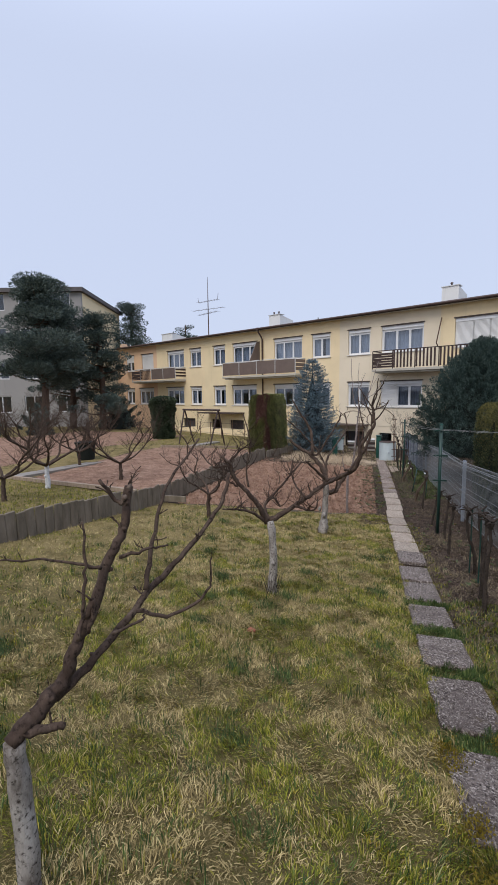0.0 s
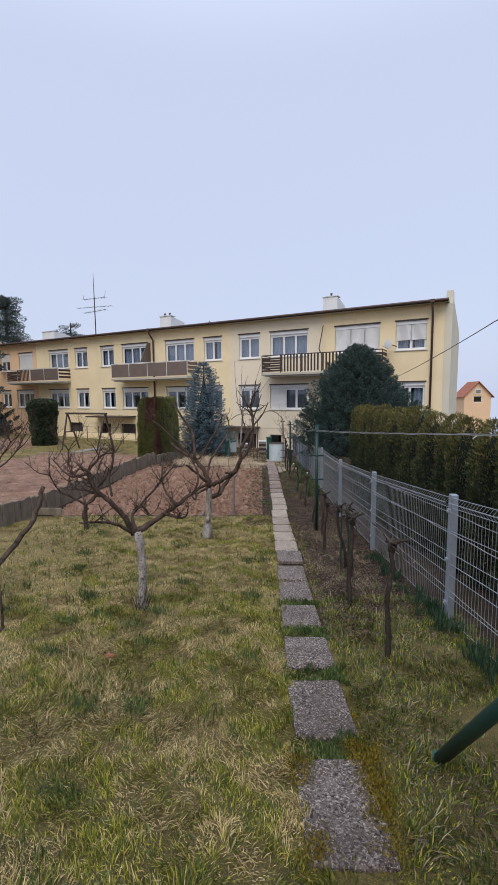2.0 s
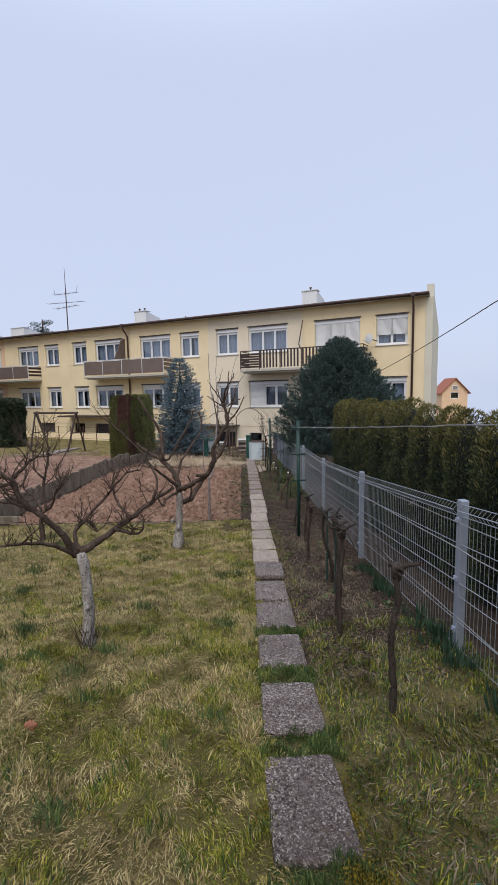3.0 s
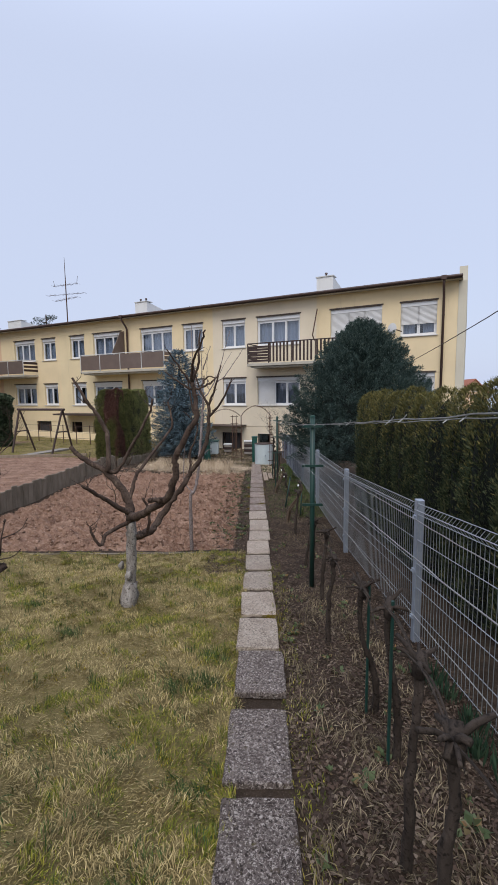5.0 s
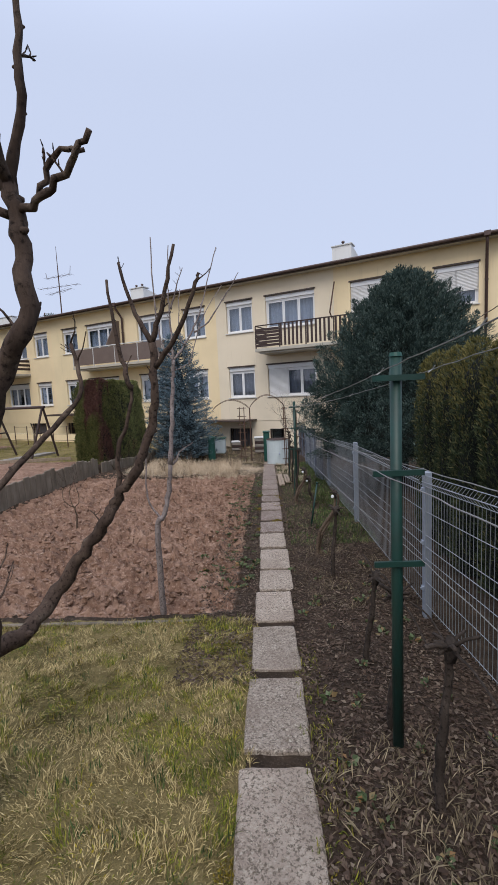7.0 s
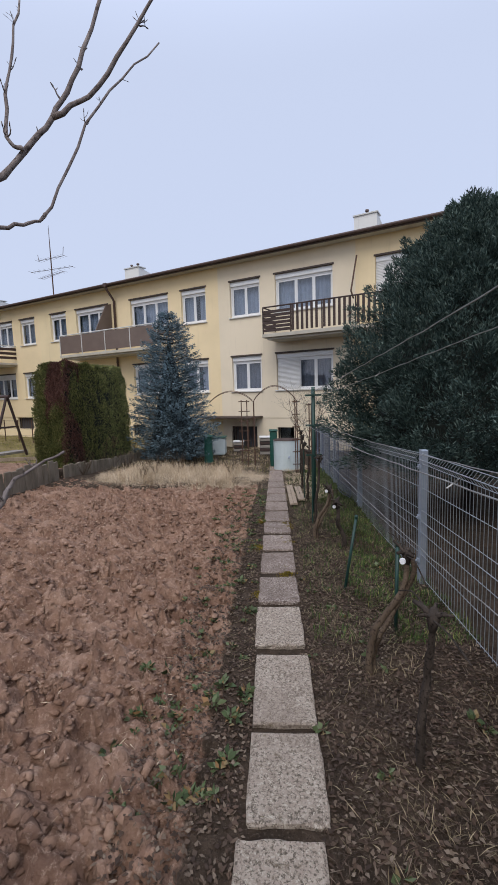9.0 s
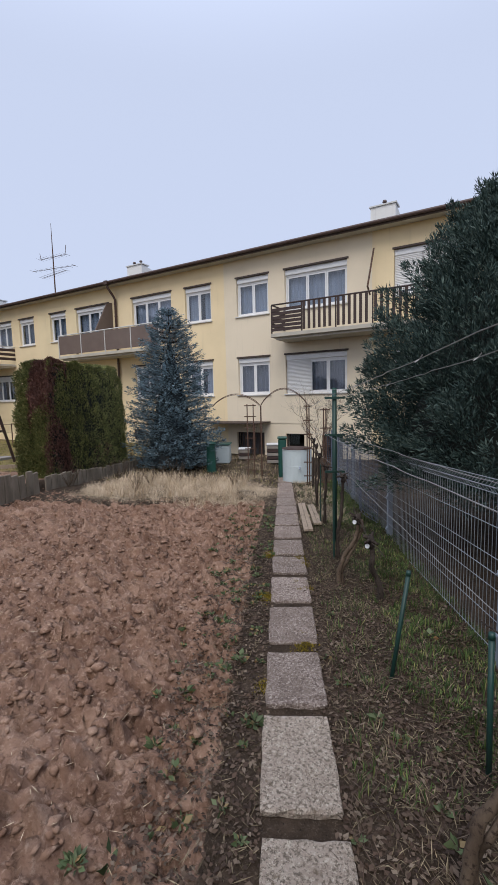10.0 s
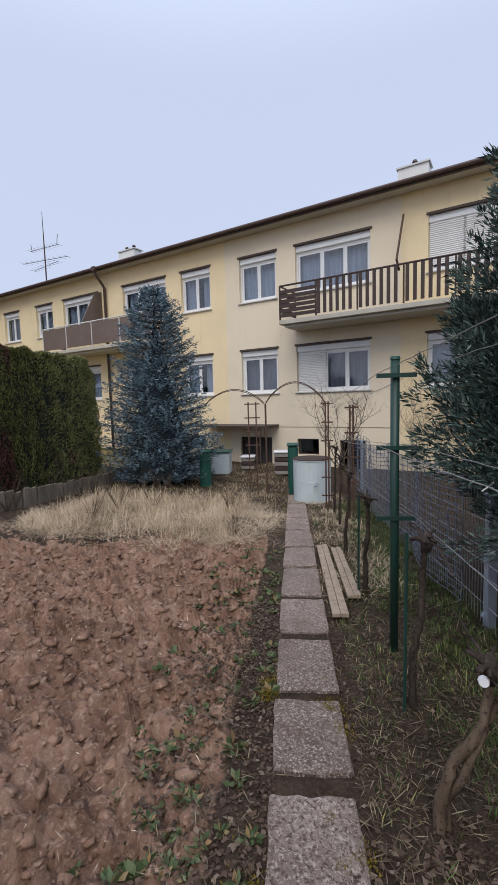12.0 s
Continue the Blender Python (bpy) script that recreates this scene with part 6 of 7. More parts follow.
def spruce(u, v, z1, rad, label, seed, levels=36):
    r = np.random.default_rng(seed)
    base = gpos(u, v)
    t = thing("blue_spruce", base, label, "spruce")
    H = z1 - base.z
    bm = bm_new()
    tube(bm, [(0, 0, -.1), (0, 0, H * .5), (0, 0, H)], [.11, .06, .012], 8)
    part("trunk", bm, BARKD, t, smooth=True)
    wood = bm_new()
    Ps, Ds = [], []
    for i in range(levels):
        f = (i + .3) / levels
        z = .12 + f * (H - .15) + r.uniform(-.03, .03)
        L = rad * min(1, 1.1 * (1 - f) ** .52) * (.86 + .14 * math.sin(min(1, f * 5) * 1.57))
        nb = int(21 - 10 * f)
        for k in range(nb):
            a = 6.283 * k / nb + i * 2.4 + r.normal(0, .12)
            l = L * r.uniform(.7, 1.16)
            d = np.array([math.cos(a), math.sin(a), 0])
            q = [np.array([0, 0, z]) + d * l * g + np.array([0, 0, 1.0]) * l * (-.16 * g + .24 * g * g + .25 * f * g) for g in (0, .35, .7, 1)]
            tube(wood, [tuple(p) for p in q], [.012, .009, .006, .003], 4)
            m = int(20 + 90 * l / rad)
            g = r.uniform(.25, 1, m) ** .7
            side = np.array([-math.sin(a), math.cos(a), 0])
            w = (1 - g) * .32 * l + .03
            lat = r.uniform(-1, 1, m) * w
            P = np.array([0, 0, z]) + d * (l * g)[:, None] + side * lat[:, None]
            P[:, 2] += l * (-.16 * g + .24 * g * g + .25 * f * g) + r.normal(0, .035, m) - .04 * np.abs(lat) / (w + .01)
            D = d * .8 + side * (np.sign(lat) * .7)[:, None] + r.normal(0, .35, (m, 3)) + np.array([0, 0, .25])
            Ps.append(P)
            Ds.append(D)
    part("branch_mass", wood, BARKD, t, kind="stuff")
    P, D = np.concatenate(Ps), np.concatenate(Ds)
    leaf_mesh("needles", P, D, r.uniform(.05, .1, len(P)), .012, SPRUCE, t, r=r)
    # added cone in a dark colour for the shade between branches
    core_blob("inner_shade", lambda p, q: ((rad * .6 * math.cos(6.283 * p)) * max(.02, (1 - q)), (rad * .6 * math.sin(6.283 * p)) * max(.02, (1 - q)), .15 + q * H * .8), 14, 8, SPRUCE_SHADE, t)
    return t


spruce(*SPRUCE_AT, "dense silver-blue spruce before the terrace", 71)

# ivy-clad stump
r = np.random.default_rng(81)
base = gpos(23.9, -12.0)
t = thing("ivy_column", base, "ivy-clad standing tree stump with a broad head", "ivy column")
H = 1.35 - base.z
bm = bm_new()
tube(bm, [(0, 0, -.1), (0, 0, H * .6), (0, 0, H * .9)], [.42, .5, .55], 12)
part("stump", bm, CORE, t)
n = 16000
f, a = r.uniform(0, 1, n), r.uniform(0, 6.283, n)
R = (.58 + .22 * f ** 2) * np.sqrt(np.clip(1 - np.clip((f - .88) / .12, 0, 1) ** 2, 0, 1))
k = lump_noise(np.stack([np.cos(a), np.sin(a), f * 3], 1), 2.2) * .14
R = (R + k) * r.uniform(.85, 1.02, n)
leaf_mesh("ivy", np.stack([np.cos(a) * R, np.sin(a) * R, f * H], 1), np.stack([np.cos(a), np.sin(a), r.uniform(-.6, .3, n)], 1) + r.normal(0, .4, (n, 3)), r.uniform(.06, .11, n), .035, IVY, t, r=r)


def pine(x, y, z1, rad, trunk_h, seed, label, n=30000, category="pine"):
    r = np.random.default_rng(seed)
    u, v = guv(x, y)
    base = gpos(u, v)
    t = thing("black_pine", base, label, category)
    H = z1 - base.z
    bm = bm_new()
    tube(bm, smooth_line([(0, 0, -.1), (.15, .1, H * .35), (-.1, 0, H * .7), (0, 0, H * .95)], 4), [.28 - .22 * k / 12 for k in range(13)], 9, True, .08, random.Random(seed))
    part("trunk", bm, BARKP, t, smooth=True)
    limbs = bm_new()
    Ps, Ds = [], []
    nc = 74
    for i in range(nc):
        f = r.uniform(trunk_h, 1)
        a = r.uniform(0, 6.283)
        L = rad * (1 - .62 * ((f - trunk_h) / (1 - trunk_h)) ** 1.5) * r.uniform(.3, 1.1)
        d = np.array([math.cos(a), math.sin(a), .25])
        p0 = np.array([0, 0, f * H * .93])
        c = p0 + d * L
        tube(limbs, [tuple(p0), tuple(p0 + d * L * .5 - np.array([0, 0, .1])), tuple(c)], [.06, .04, .015], 5)
        m = n // nc
        cs = r.uniform(.45, .95) * rad * .3
        q = r.normal(0, 1, (m, 3))
        q *= np.minimum(1, 1.45 / np.linalg.norm(q, axis=1, keepdims=True)) * np.array([cs, cs, cs * .42]) * 1.12
        Ps.append(c + q)
        Ds.append(q * .8 + np.array([0, 0, .5]) * cs + r.normal(0, .2 * cs, (m, 3)))
    part("limb_mass", limbs, BARKP, t, kind="stuff")
    P, D = np.concatenate(Ps), np.concatenate(Ds)
    leaf_mesh("needles", P, D, r.uniform(.12, .24, len(P)), .026, PINE, t, r=r)
    return t


pine(-30.5, 13.1, 9.7, 2.7, .3, 91, "large dark black pine beside the grey flats", 62000)
pine(-30.4, 17.4, 8.0, 2.0, .12, 92, "dark black pine between the flats and the terrace")
pine(-33.5, 16.6, 8.6, 2.3, .2, 94, "dark dense pine before the grey flats")
pine(-43.0, 28.9, 12.4, 2.4, .35, 93, "tall dark pine rising behind the terrace's end")
pine(-42.0, 36.0, 10.8, 1.7, .5, 95, "pine top showing over the terrace roof", 12000)
for i, (x, y, z1, rr_) in enumerate(((-29.5, 8.5, 1.6, 1.9), (-32.5, 9.5, 2.7, 2.1), (-30.5, 18.5, 1.0, 1.5), (-28.0, 11.6, .9, 1.2), (-33.0, 21.0, 1.2, 1.5))):
    u, v = guv(x, y)
    conifer("dark_shrub", u, v, z1, rr_, 9000, PINE, "dark evergreen shrub at the end of the gardens", 100 + i, 0, .6, 2.2)


# ---- grey block of flats far to the left ----
def flats():
    fl = thing("block_of_flats", (-45.8, 11.7, -1.6), "grey four-storey block of flats behind the pines", "apartment building", rz=radians(41.3))
    W, D, H, FL = 24, 11, 12.1, 4
    holes = []
    for s in range(FL):
        for k in range(8):
            xx = -W / 2 + 1.0 + k * 2.9
            holes.append((xx, xx + 1.7, 1.6 + s * 3.0, 3.1 + s * 3.0))
    bm = bm_new()
    wall_panel(bm, -W / 2, W / 2, 0, H, 0, .3, holes)
    part("wall", bm, GREY_R, fl)
    bm = bm_new()
    box(bm, -W / 2, -W / 2 + .3, .302, D, 0, H)
    part("end_wall", bm, YELLOW_B, fl)
    bm = bm_new()
    box(bm, W / 2 - .3, W / 2, .302, D, 0, H)
    part("end_wall", bm, YELLOW_B, fl)
    bm = bm_new()
    box(bm, -W / 2, W / 2, D + .002, D + .3, 0, H)
    part("back_wall", bm, YELLOW_B, fl)
    # added dark backing that stands for dim rooms behind the windows
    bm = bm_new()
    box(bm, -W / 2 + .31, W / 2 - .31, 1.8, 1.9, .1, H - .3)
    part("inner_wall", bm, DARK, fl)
    bm = bm_new()
    box(bm, -W / 2 - .3, W / 2 + .3, -.4, D + .6, H + .002, H + .35)
    part("roof", bm, ROOFM, fl)
    for h in holes:
        w = new("window")
        w.parent = fl
        bm = bm_new()
        ring_frame(bm, h[0], h[1], h[2], h[3], .1, .18, .07)
        box(bm, (h[0] + h[1]) / 2 - .04, (h[0] + h[1]) / 2 + .04, .11, .17, h[2] + .07, h[3] - .07)
        part("frame", bm, PVC, w)
        bm = bm_new()
        box(bm, h[0] + .07, h[1] - .07, .135, .142, h[2] + .07, h[3] - .07)
        part("pane", bm, GLASS, w)


flats()


def red_house():
    z0 = -14.0
    h = thing("red_roofed_house", (-.4, 110, z0), "distant orange-rendered house with a red tiled gable roof", "house", rz=radians(20))
    W, L, E, P = 2.75, 3.0, 1.0 - z0, 3.9 - z0
    bm = bm_new()
    wall_panel(bm, -W, W, 0, E, -L, .3, [(-.9, .9, E - 1.7, E - .3)])
    part("wall", bm, PEACH, h)
    bm = bm_new()
    box(bm, -W, -W + .3, -L + .302, L, 0, E)
    box(bm, W - .3, W, -L + .302, L, 0, E)
    box(bm, -W, W, L + .003, L + .3, 0, E)
    part("side_walls", bm, PEACH, h)
    bm = bm_new()
    vs = [bm.verts.new(q) for q in ((-W, -L, E + .003), (W, -L, E + .003), (0, -L, P - .2), (-W, L, E + .003), (W, L, E + .003), (0, L, P - .2))]
    for q in ((0, 1, 2), (5, 4, 3), (0, 3, 4, 1)):
        bm.faces.new([vs[k] for k in q])
    part("gable", bm, PEACH, h, "orange gable")
    bm = bm_new()
    for sgn in (-1, 1):
        vs = [bm.verts.new(q) for q in ((0, -L - .5, P), (0, L + .5, P), (sgn * (W + .5), L + .5, E - .5), (sgn * (W + .5), -L - .5, E - .5), (0, -L - .5, P - .18), (0, L + .5, P - .18), (sgn * (W + .5), L + .5, E - .68), (sgn * (W + .5), -L - .5, E - .68))]
        for q in ((0, 1, 2, 3), (7, 6, 5, 4), (1, 5, 6, 2), (3, 7, 4, 0), (2, 6, 7, 3)):
            bm.faces.new([vs[k] for k in q])
    bmesh.ops.recalc_face_normals(bm, faces=bm.faces)
    part("roof", bm, REDTILE, h, "red tiled roof")
    w = new("window")
    w.parent = h
    for a, b, za, zb, y in ((-.9, .9, E - 1.7, E - .3, -L + .08), (-.65, .65, E + .15, E + 1.2, -L - .09)):
        bm = bm_new()
        ring_frame(bm, a, b, za, zb, y, y + .08, .12)
        part("frame", bm, PVC, w)
        bm = bm_new()
        box(bm, a + .12, b - .12, y + .03, y + .04, za + .12, zb - .12)
        part("pane", bm, GLASS, w)


REDTILE = varied("red_roof_tile", (.30, .1, .06), (.38, .14, .08), 3, .85, .6, .04, stretch=(1, 6, 6))
red_house()

# overhead cable to the east gable
wire("overhead_cable", [(-4.1, 23.0, 2.0), (1.2, 8.6, 3.2)], .12, .011, PIPEM, "dark sagging overhead cable leading to the terrace")

# ---- things at the foot of the garden ----
p = on_ground(20.55, .9, 0)
t = thing("water_barrel", p, "pale blue-grey painted metal water barrel with a small tap", "water barrel")
h = -.84 - p.z
bm = bm_new()
n = 28
tube(bm, [(0, 0, 0), (0, 0, .02), (0, 0, h * .5), (0, 0, h * .51), (0, 0, h * .52), (0, 0, h * .97), (0, 0, h * .98), (0, 0, h)], [.36, .367, .368, .371, .368, .368, .378, .378], n)
part("drum", bm, BARRELM, t, smooth=False)
bm = bm_new()
tube(bm, [(0, 0, h + .002), (0, 0, h + .016)], [.382, .38], n)
part("lid", bm, BROWNW, t, "dark wooden lid")
bm = bm_new()
tube(bm, [(.2, -.29, .42), (.235, -.37, .42), (.235, -.4, .38)], .018, 8)
part("tap", bm, GALV, t, "small metal tap")
p = on_ground(21.4, .52, 0)
t = thing("green_rain_tank", p, "dark green upright rain tank behind the pale barrel", "rain tank", rz=SKEW)
bm = bm_new()
box(bm, -.1, .12, -.2, .2, 0, -.66 - p.z, None, .04)
part("tank", bm, GREENP2, t)
bm = bm_new()
box(bm, -.12, .14, -.22, .22, -.658 - p.z, -.62 - p.z, None, .015)
part("lid", bm, GREENP2, t)
p = on_ground(22.3, -1.6, 0)
t = thing("green_bin", p, "slim green plastic compost column with a domed lid", "bin", rz=SKEW)
bm = bm_new()
tube(bm, [(0, 0, 0), (0, 0, .85)], [.15, .13], 16)
part("body", bm, GREENP2, t, smooth=False)
bm = bm_new()
tube(bm, [(0, 0, .852), (0, 0, .89), (0, 0, .92)], [.17, .15, .05], 16)
part("lid", bm, GREENP2, t)
p = on_ground(24.2, -1.75, 0)
t = thing("pale_tub", p, "pale blue rectangular plastic water tub", "tub", rz=SKEW)
bm = bm_new()
box(bm, -.5, .5, -.3, .3, 0, .62, None, .03)
part("tub", bm, BARRELM, t)
bm = bm_new()
box(bm, -.53, .53, -.33, .33, .622, .66, None, .01)
part("rim", bm, GREENP2, t)

for k, (u, v, n) in enumerate(((25.2, -.85, 3), (24.0, .22, 5))):
    p = on_ground(u, v, 0)
    t = thing("stacked_crates", p, "stack of dark crates under a white cover", "crates", rz=SKEW, group="crate stacks")
    for i in range(n):
        bm = bm_new()
        box(bm, -.2, .2, -.17, .17, i * .12 + .05, i * .12 + .15, None, .01)
        part("crate", bm, BROWNW if i % 2 else CONCSLAB, t)
    bm = bm_new()
    box(bm, -.22, .22, -.19, .19, n * .12 + .04, n * .12 + .1, None, .015)
    part("cover", bm, SHUT, t, "white cover")
    bm = bm_new()
    box(bm, -.17, .17, -.1, .1, 0, .05)
    part("plinth", bm, BROWNW, t)


def ladder_trellis(u, v, z1, w, rungs, label, mat=RUST):
    p = on_ground(u, v, 0)
    t = thing("iron_trellis", p, label, "trellis", rz=SKEW, group="iron trellises")
    h = z1 - p.z
    for a in (-w / 2, w / 2):
        bm = bm_new()
        box(bm, a - .013, a + .013, -.013, .013, -.1, h)
        part("upright", bm, mat, t)
    for k in range(rungs):
        bm = bm_new()
        z = h * (.12 + .86 * k / (rungs - 1))
        box(bm, -w / 2 - .08, w / 2 + .08, -.022, -.0135, z - .012, z + .012)
        part("rung", bm, mat, t)


ladder_trellis(21.0, -.3, .3, .16, 7, "narrow rusty iron ladder trellis at the foot of the garden")
ladder_trellis(19.8, 1.14, .28, .05, 6, "rusty iron post with short cross rungs")
ladder_trellis(18.7, 1.42, .22, .05, 5, "rusty iron post with short cross rungs beside the vines")
for u, v, z1 in ((21.0, -.02, .26),):
    p = on_ground(u, v)
    t = thing("arch_post", p, "thin dark iron post carrying the garden arch", "post")
    bm = bm_new()
    tube(bm, [(0, 0, -.1), (0, 0, z1 - p.z)], .02, 8)
    part("rod", bm, RUST, t)


def arch(u, v0, v1, z0, rise, label):
    x, y = gxy(u, v0)
    t = thing("garden_arch", (x, y, z0), label, "garden arch", rz=SKEW, group="garden arches")
    for off in (0, .09):
        bm = bm_new()
        w = v1 - v0
        tube(bm, [(w * k / 14, off, rise * math.sin(math.pi * k / 14) ** .8 + off * .3) for k in range(15)], .009, 6)
        part("hoop", bm, RUST, t)
    bm = bm_new()
    for k in range(1, 14, 2):
        z = rise * math.sin(math.pi * k / 14) ** .8
        tube(bm, [(w * k / 14, 0, z), (w * k / 14, .09, z + .027)], .005, 4)
    part("ties", bm, RUST, t)


arch(21.0, -.02, 1.2, .25, .42, "thin iron hoop arch over the end of the path")
arch(21.0, -1.3, -.05, .25, .3, "thin iron hoop arch beside the path's end")

# two old planks by the path
for (u0, v0, u1, v1, w, dz) in ((15.1, .85, 16.95, .84, .12, .05), (15.45, .995, 16.9, .99, .11, .03)):
    t = thing("old_plank", on_ground(u0, v0, dz), "weathered pale pine plank lying beside the path", "plank", group="planks by the path")
    a, b = Vector((0, 0, 0)), on_ground(u1, v1, dz) - on_ground(u0, v0, dz)
    nrm = b.cross(Vector((0, 0, 1))).normalized() * w / 2
    for off in (-.5, .5):
        bm = bm_new()
        c = nrm * off
        hw = nrm * .47
        vs = [bm.verts.new(q) for q in (a + c - hw, a + c + hw, b + c + hw * .97, b + c - hw)]
        vs += [bm.verts.new(q.co + Vector((0, 0, .026 + .006 * off))) for q in vs]
        for q in ((3, 2, 1, 0), (4, 5, 6, 7), (0, 1, 5, 4), (1, 2, 6, 5), (2, 3, 7, 6), (3, 0, 4, 7)):
            bm.faces.new([vs[k] for k in q])
        part("board", bm, PLANKM, t)

# shade netting hung on the fence near the house
t = thing("shade_netting", gpos(17.5, 1.72), "bluish-grey plastic netting hung along the fence", "netting")
o = Vector(t.location)
bm = bm_new()
rn = random.Random(2)
NU, NZ = 46, 18
g = []
for i in range(NU + 1):
    u = 15.3 + 6.2 * i / NU
    g.append([])
    for k in range(NZ + 1):
        x, y = gxy(u, 1.72 + .04 * math.sin(u * 5) + rn.uniform(-.008, .008))
        zt = float(np.interp(u, [15.3, 21.5], [-.18, -.45])) + .05 * math.sin(u * 2.3)
        g[-1].append(Vector((x, y, zt - 1.0 * k / NZ)) - o)
for i in range(NU + 1):
    tube(bm, g[i], .004, 3, False)
for k in range(NZ + 1):
    tube(bm, [g[i][k] for i in range(NU + 1)], .004, 3, False)
part("net", bm, NETM, t)


# brown swing frame in the neighbouring garden
def swing(u, v, z1, w, rz):
    p = on_ground(u, v)
    t = thing("swing_frame", p, "dark brown timber swing frame standing on the neighbouring lawn", "swing frame", rz=rz)
    h = z1 - p.z
    bm = bm_new()
    tube(bm, [(-w / 2, 0, h), (w / 2, 0, h)], .05, 8)
    part("top_beam", bm, BROWNW, t)
    for sx in (-1, 1):
        for sy in (-1, 1):
            bm = bm_new()
            tube(bm, [(sx * w * .42, sy * .6, 0), (sx * w * .46, sy * .02, h - .03)], .04, 8)
            part("leg", bm, BROWNW, t)
        bm = bm_new()
        tube(bm, [(sx * w * .42, -.3, h * .5), (sx * w * .42, .3, h * .5)], .03, 6)
        part("brace", bm, BROWNW, t)


swing(21.5, -8.6, .62, 2.6, SKEW + radians(-20))
t = thing("wire_fence", on_ground(26.0, -9.0), "low dark wire garden fence before the neighbouring basement", "wire fence", rz=radians(0))
for k in range(9):
    bm = bm_new()
    tube(bm, [(k * 1.0 - 4, 0, -.1), (k * 1.0 - 4, 0, 1.0)], .025, 6)
    part("post", bm, RUST, t)
for z in (.3, .6, .95):
    bm = bm_new()
    tube(bm, [(-4, 0, z), (4, 0, z)], .008, 4)
    part("rail", bm, RUST, t)
t = thing("water_butt", on_ground(13.8, -10.2), "dark grey plastic water butt in the neighbouring plot", "water butt")
bm = bm_new()
tube(bm, [(0, 0, 0), (0, 0, .6), (0, 0, .62), (0, 0, .66)], [.3, .36, .39, .39], 20)
part("tub", bm, CORE, t)
t = thing("garden_pump", on_ground(16.5, -12.0), "small dark grey garden pump on a stand", "pump")
bm = bm_new()
tube(bm, [(0, 0, 0), (0, 0, 1.1)], .07, 10)
tube(bm, [(0, 0, .9), (.1, 0, 1.15), (.35, 0, 1.0)], .03, 8)
part("pump_body", bm, RUST, t)

# terracotta shard on the lawn
t = thing("brick_shard", on_ground(3.2, -.95, .01), "small reddish brick shard lying in the grass", "brick shard")
bm = bm_new()
box(bm, -.035, .03, -.02, .025, -.01, .025, None, .008)
part("shard", bm, REDTILE, t)


# ---- litter, straw, weeds, clods ----
def litter(name, n, u0, u1, v0, v1, mat, label, L=(.025, .055), W=.014, lift=.012, seed=0, keep=None, flat=.25, category="leaf litter"):
    r = np.random.default_rng(seed)
    u, v = r.uniform(u0, u1, n), r.uniform(v0, v1, n)
    if keep is not None:
        s = keep(u, v, r)
        u, v = u[s], v[s]
    m = len(u)
    P = uv_points(u, v) + np.stack([np.zeros(m), np.zeros(m), r.uniform(0, lift, m)], 1)
    a = r.uniform(0, 6.283, m)
    D = np.stack([np.cos(a), np.sin(a), r.normal(0, flat, m)], 1)
    R = r.normal(0, .25, (m, 3)) + np.array([0, 0, 1.0])
    S = unit(np.cross(D, R))
    D = unit(D)
    N = np.cross(S, D)
    Lr, Wr = r.uniform(*L, m)[:, None], W * r.uniform(.6, 1.5, m)[:, None]
    V = np.stack([P, P + D * Lr * .4 + S * Wr + N * Wr * .4, P + D * Lr, P + D * Lr * .4 - S * Wr + N * Wr * .4], 1).reshape(-1, 3)
    return mesh_arrays(name, V, np.arange(4 * m).reshape(m, 4), mat, None, "stuff", label, category=category)


litter("leaf_litter", 30000, 3.6, 13.5, .72, 1.95, DRYLEAF, "dry brown fallen leaves covering the strip beneath the vines", seed=1, L=(.014, .04), W=.008)
litter("leaf_litter_path_edge", 11000, 8.5, 15.5, -.15, .42, DRYLEAF, "dry leaves caught between the bed and the path", seed=2, L=(.014, .036), W=.008)
litter("twig_litter", 9000, 4, 15, .74, 1.9, DRYLEAF, "thin dry grass stalks and twigs in the vine strip", L=(.05, .13), W=.0016, seed=3, lift=.02)
litter("leaf_litter_far", 3500, 13.5, 19.5, .76, 1.8, DRYLEAF, "scattered dry leaves in the far vine strip", seed=4, L=(.014, .04), W=.008)
litter("path_edge_stalks", 5500, 11.2, 20.5, .76, 1.45, DRYG, "tan dry stalks matted along the path", L=(.04, .12), W=.0016, seed=6, lift=.02)
litter("path_edge_stalks", 2600, 11.0, 18.5, .0, .43, DRYG, "tan dry stalks between the bed and the path", L=(.03, .1), W=.0015, seed=7, lift=.02)
litter("bed_debris", 2500, 10, 17.5, -5, .1, STRAW, "stalks and straw bits on the dug soil", L=(.03, .08), W=.002, seed=5)


def straw_zone(u, v, r):
    return (r.uniform(0, 1, len(u)) < np.clip(1.2 - ((u - 18.6) / 1.5) ** 2 - (np.clip(np.abs(v + 1.7) - 1.3, 0, 9) / .8) ** 2, .05, 1))




def straw(name, n, u0, u1, v0, v1, lmin, lmax, lean, label, seed, w=.0022, keep=None, mat=STRAW):
    r = np.random.default_rng(seed)
    u, v = r.uniform(u0, u1, n), r.uniform(v0, v1, n)
    k = noise_at(u, v, 1.6, 4.0)
    s = r.uniform(-.4, .5, n) < k + .1
    if keep is not None:
        s &= keep(u, v, r)
    u, v = u[s], v[s]
    m = len(u)
    blade_mesh(name, uv_points(u, v), r.uniform(lmin, lmax, m), r.uniform(.7, 1.3, m) * w, r.uniform(*lean, m), mat, "stuff", label, r, "dry grass")


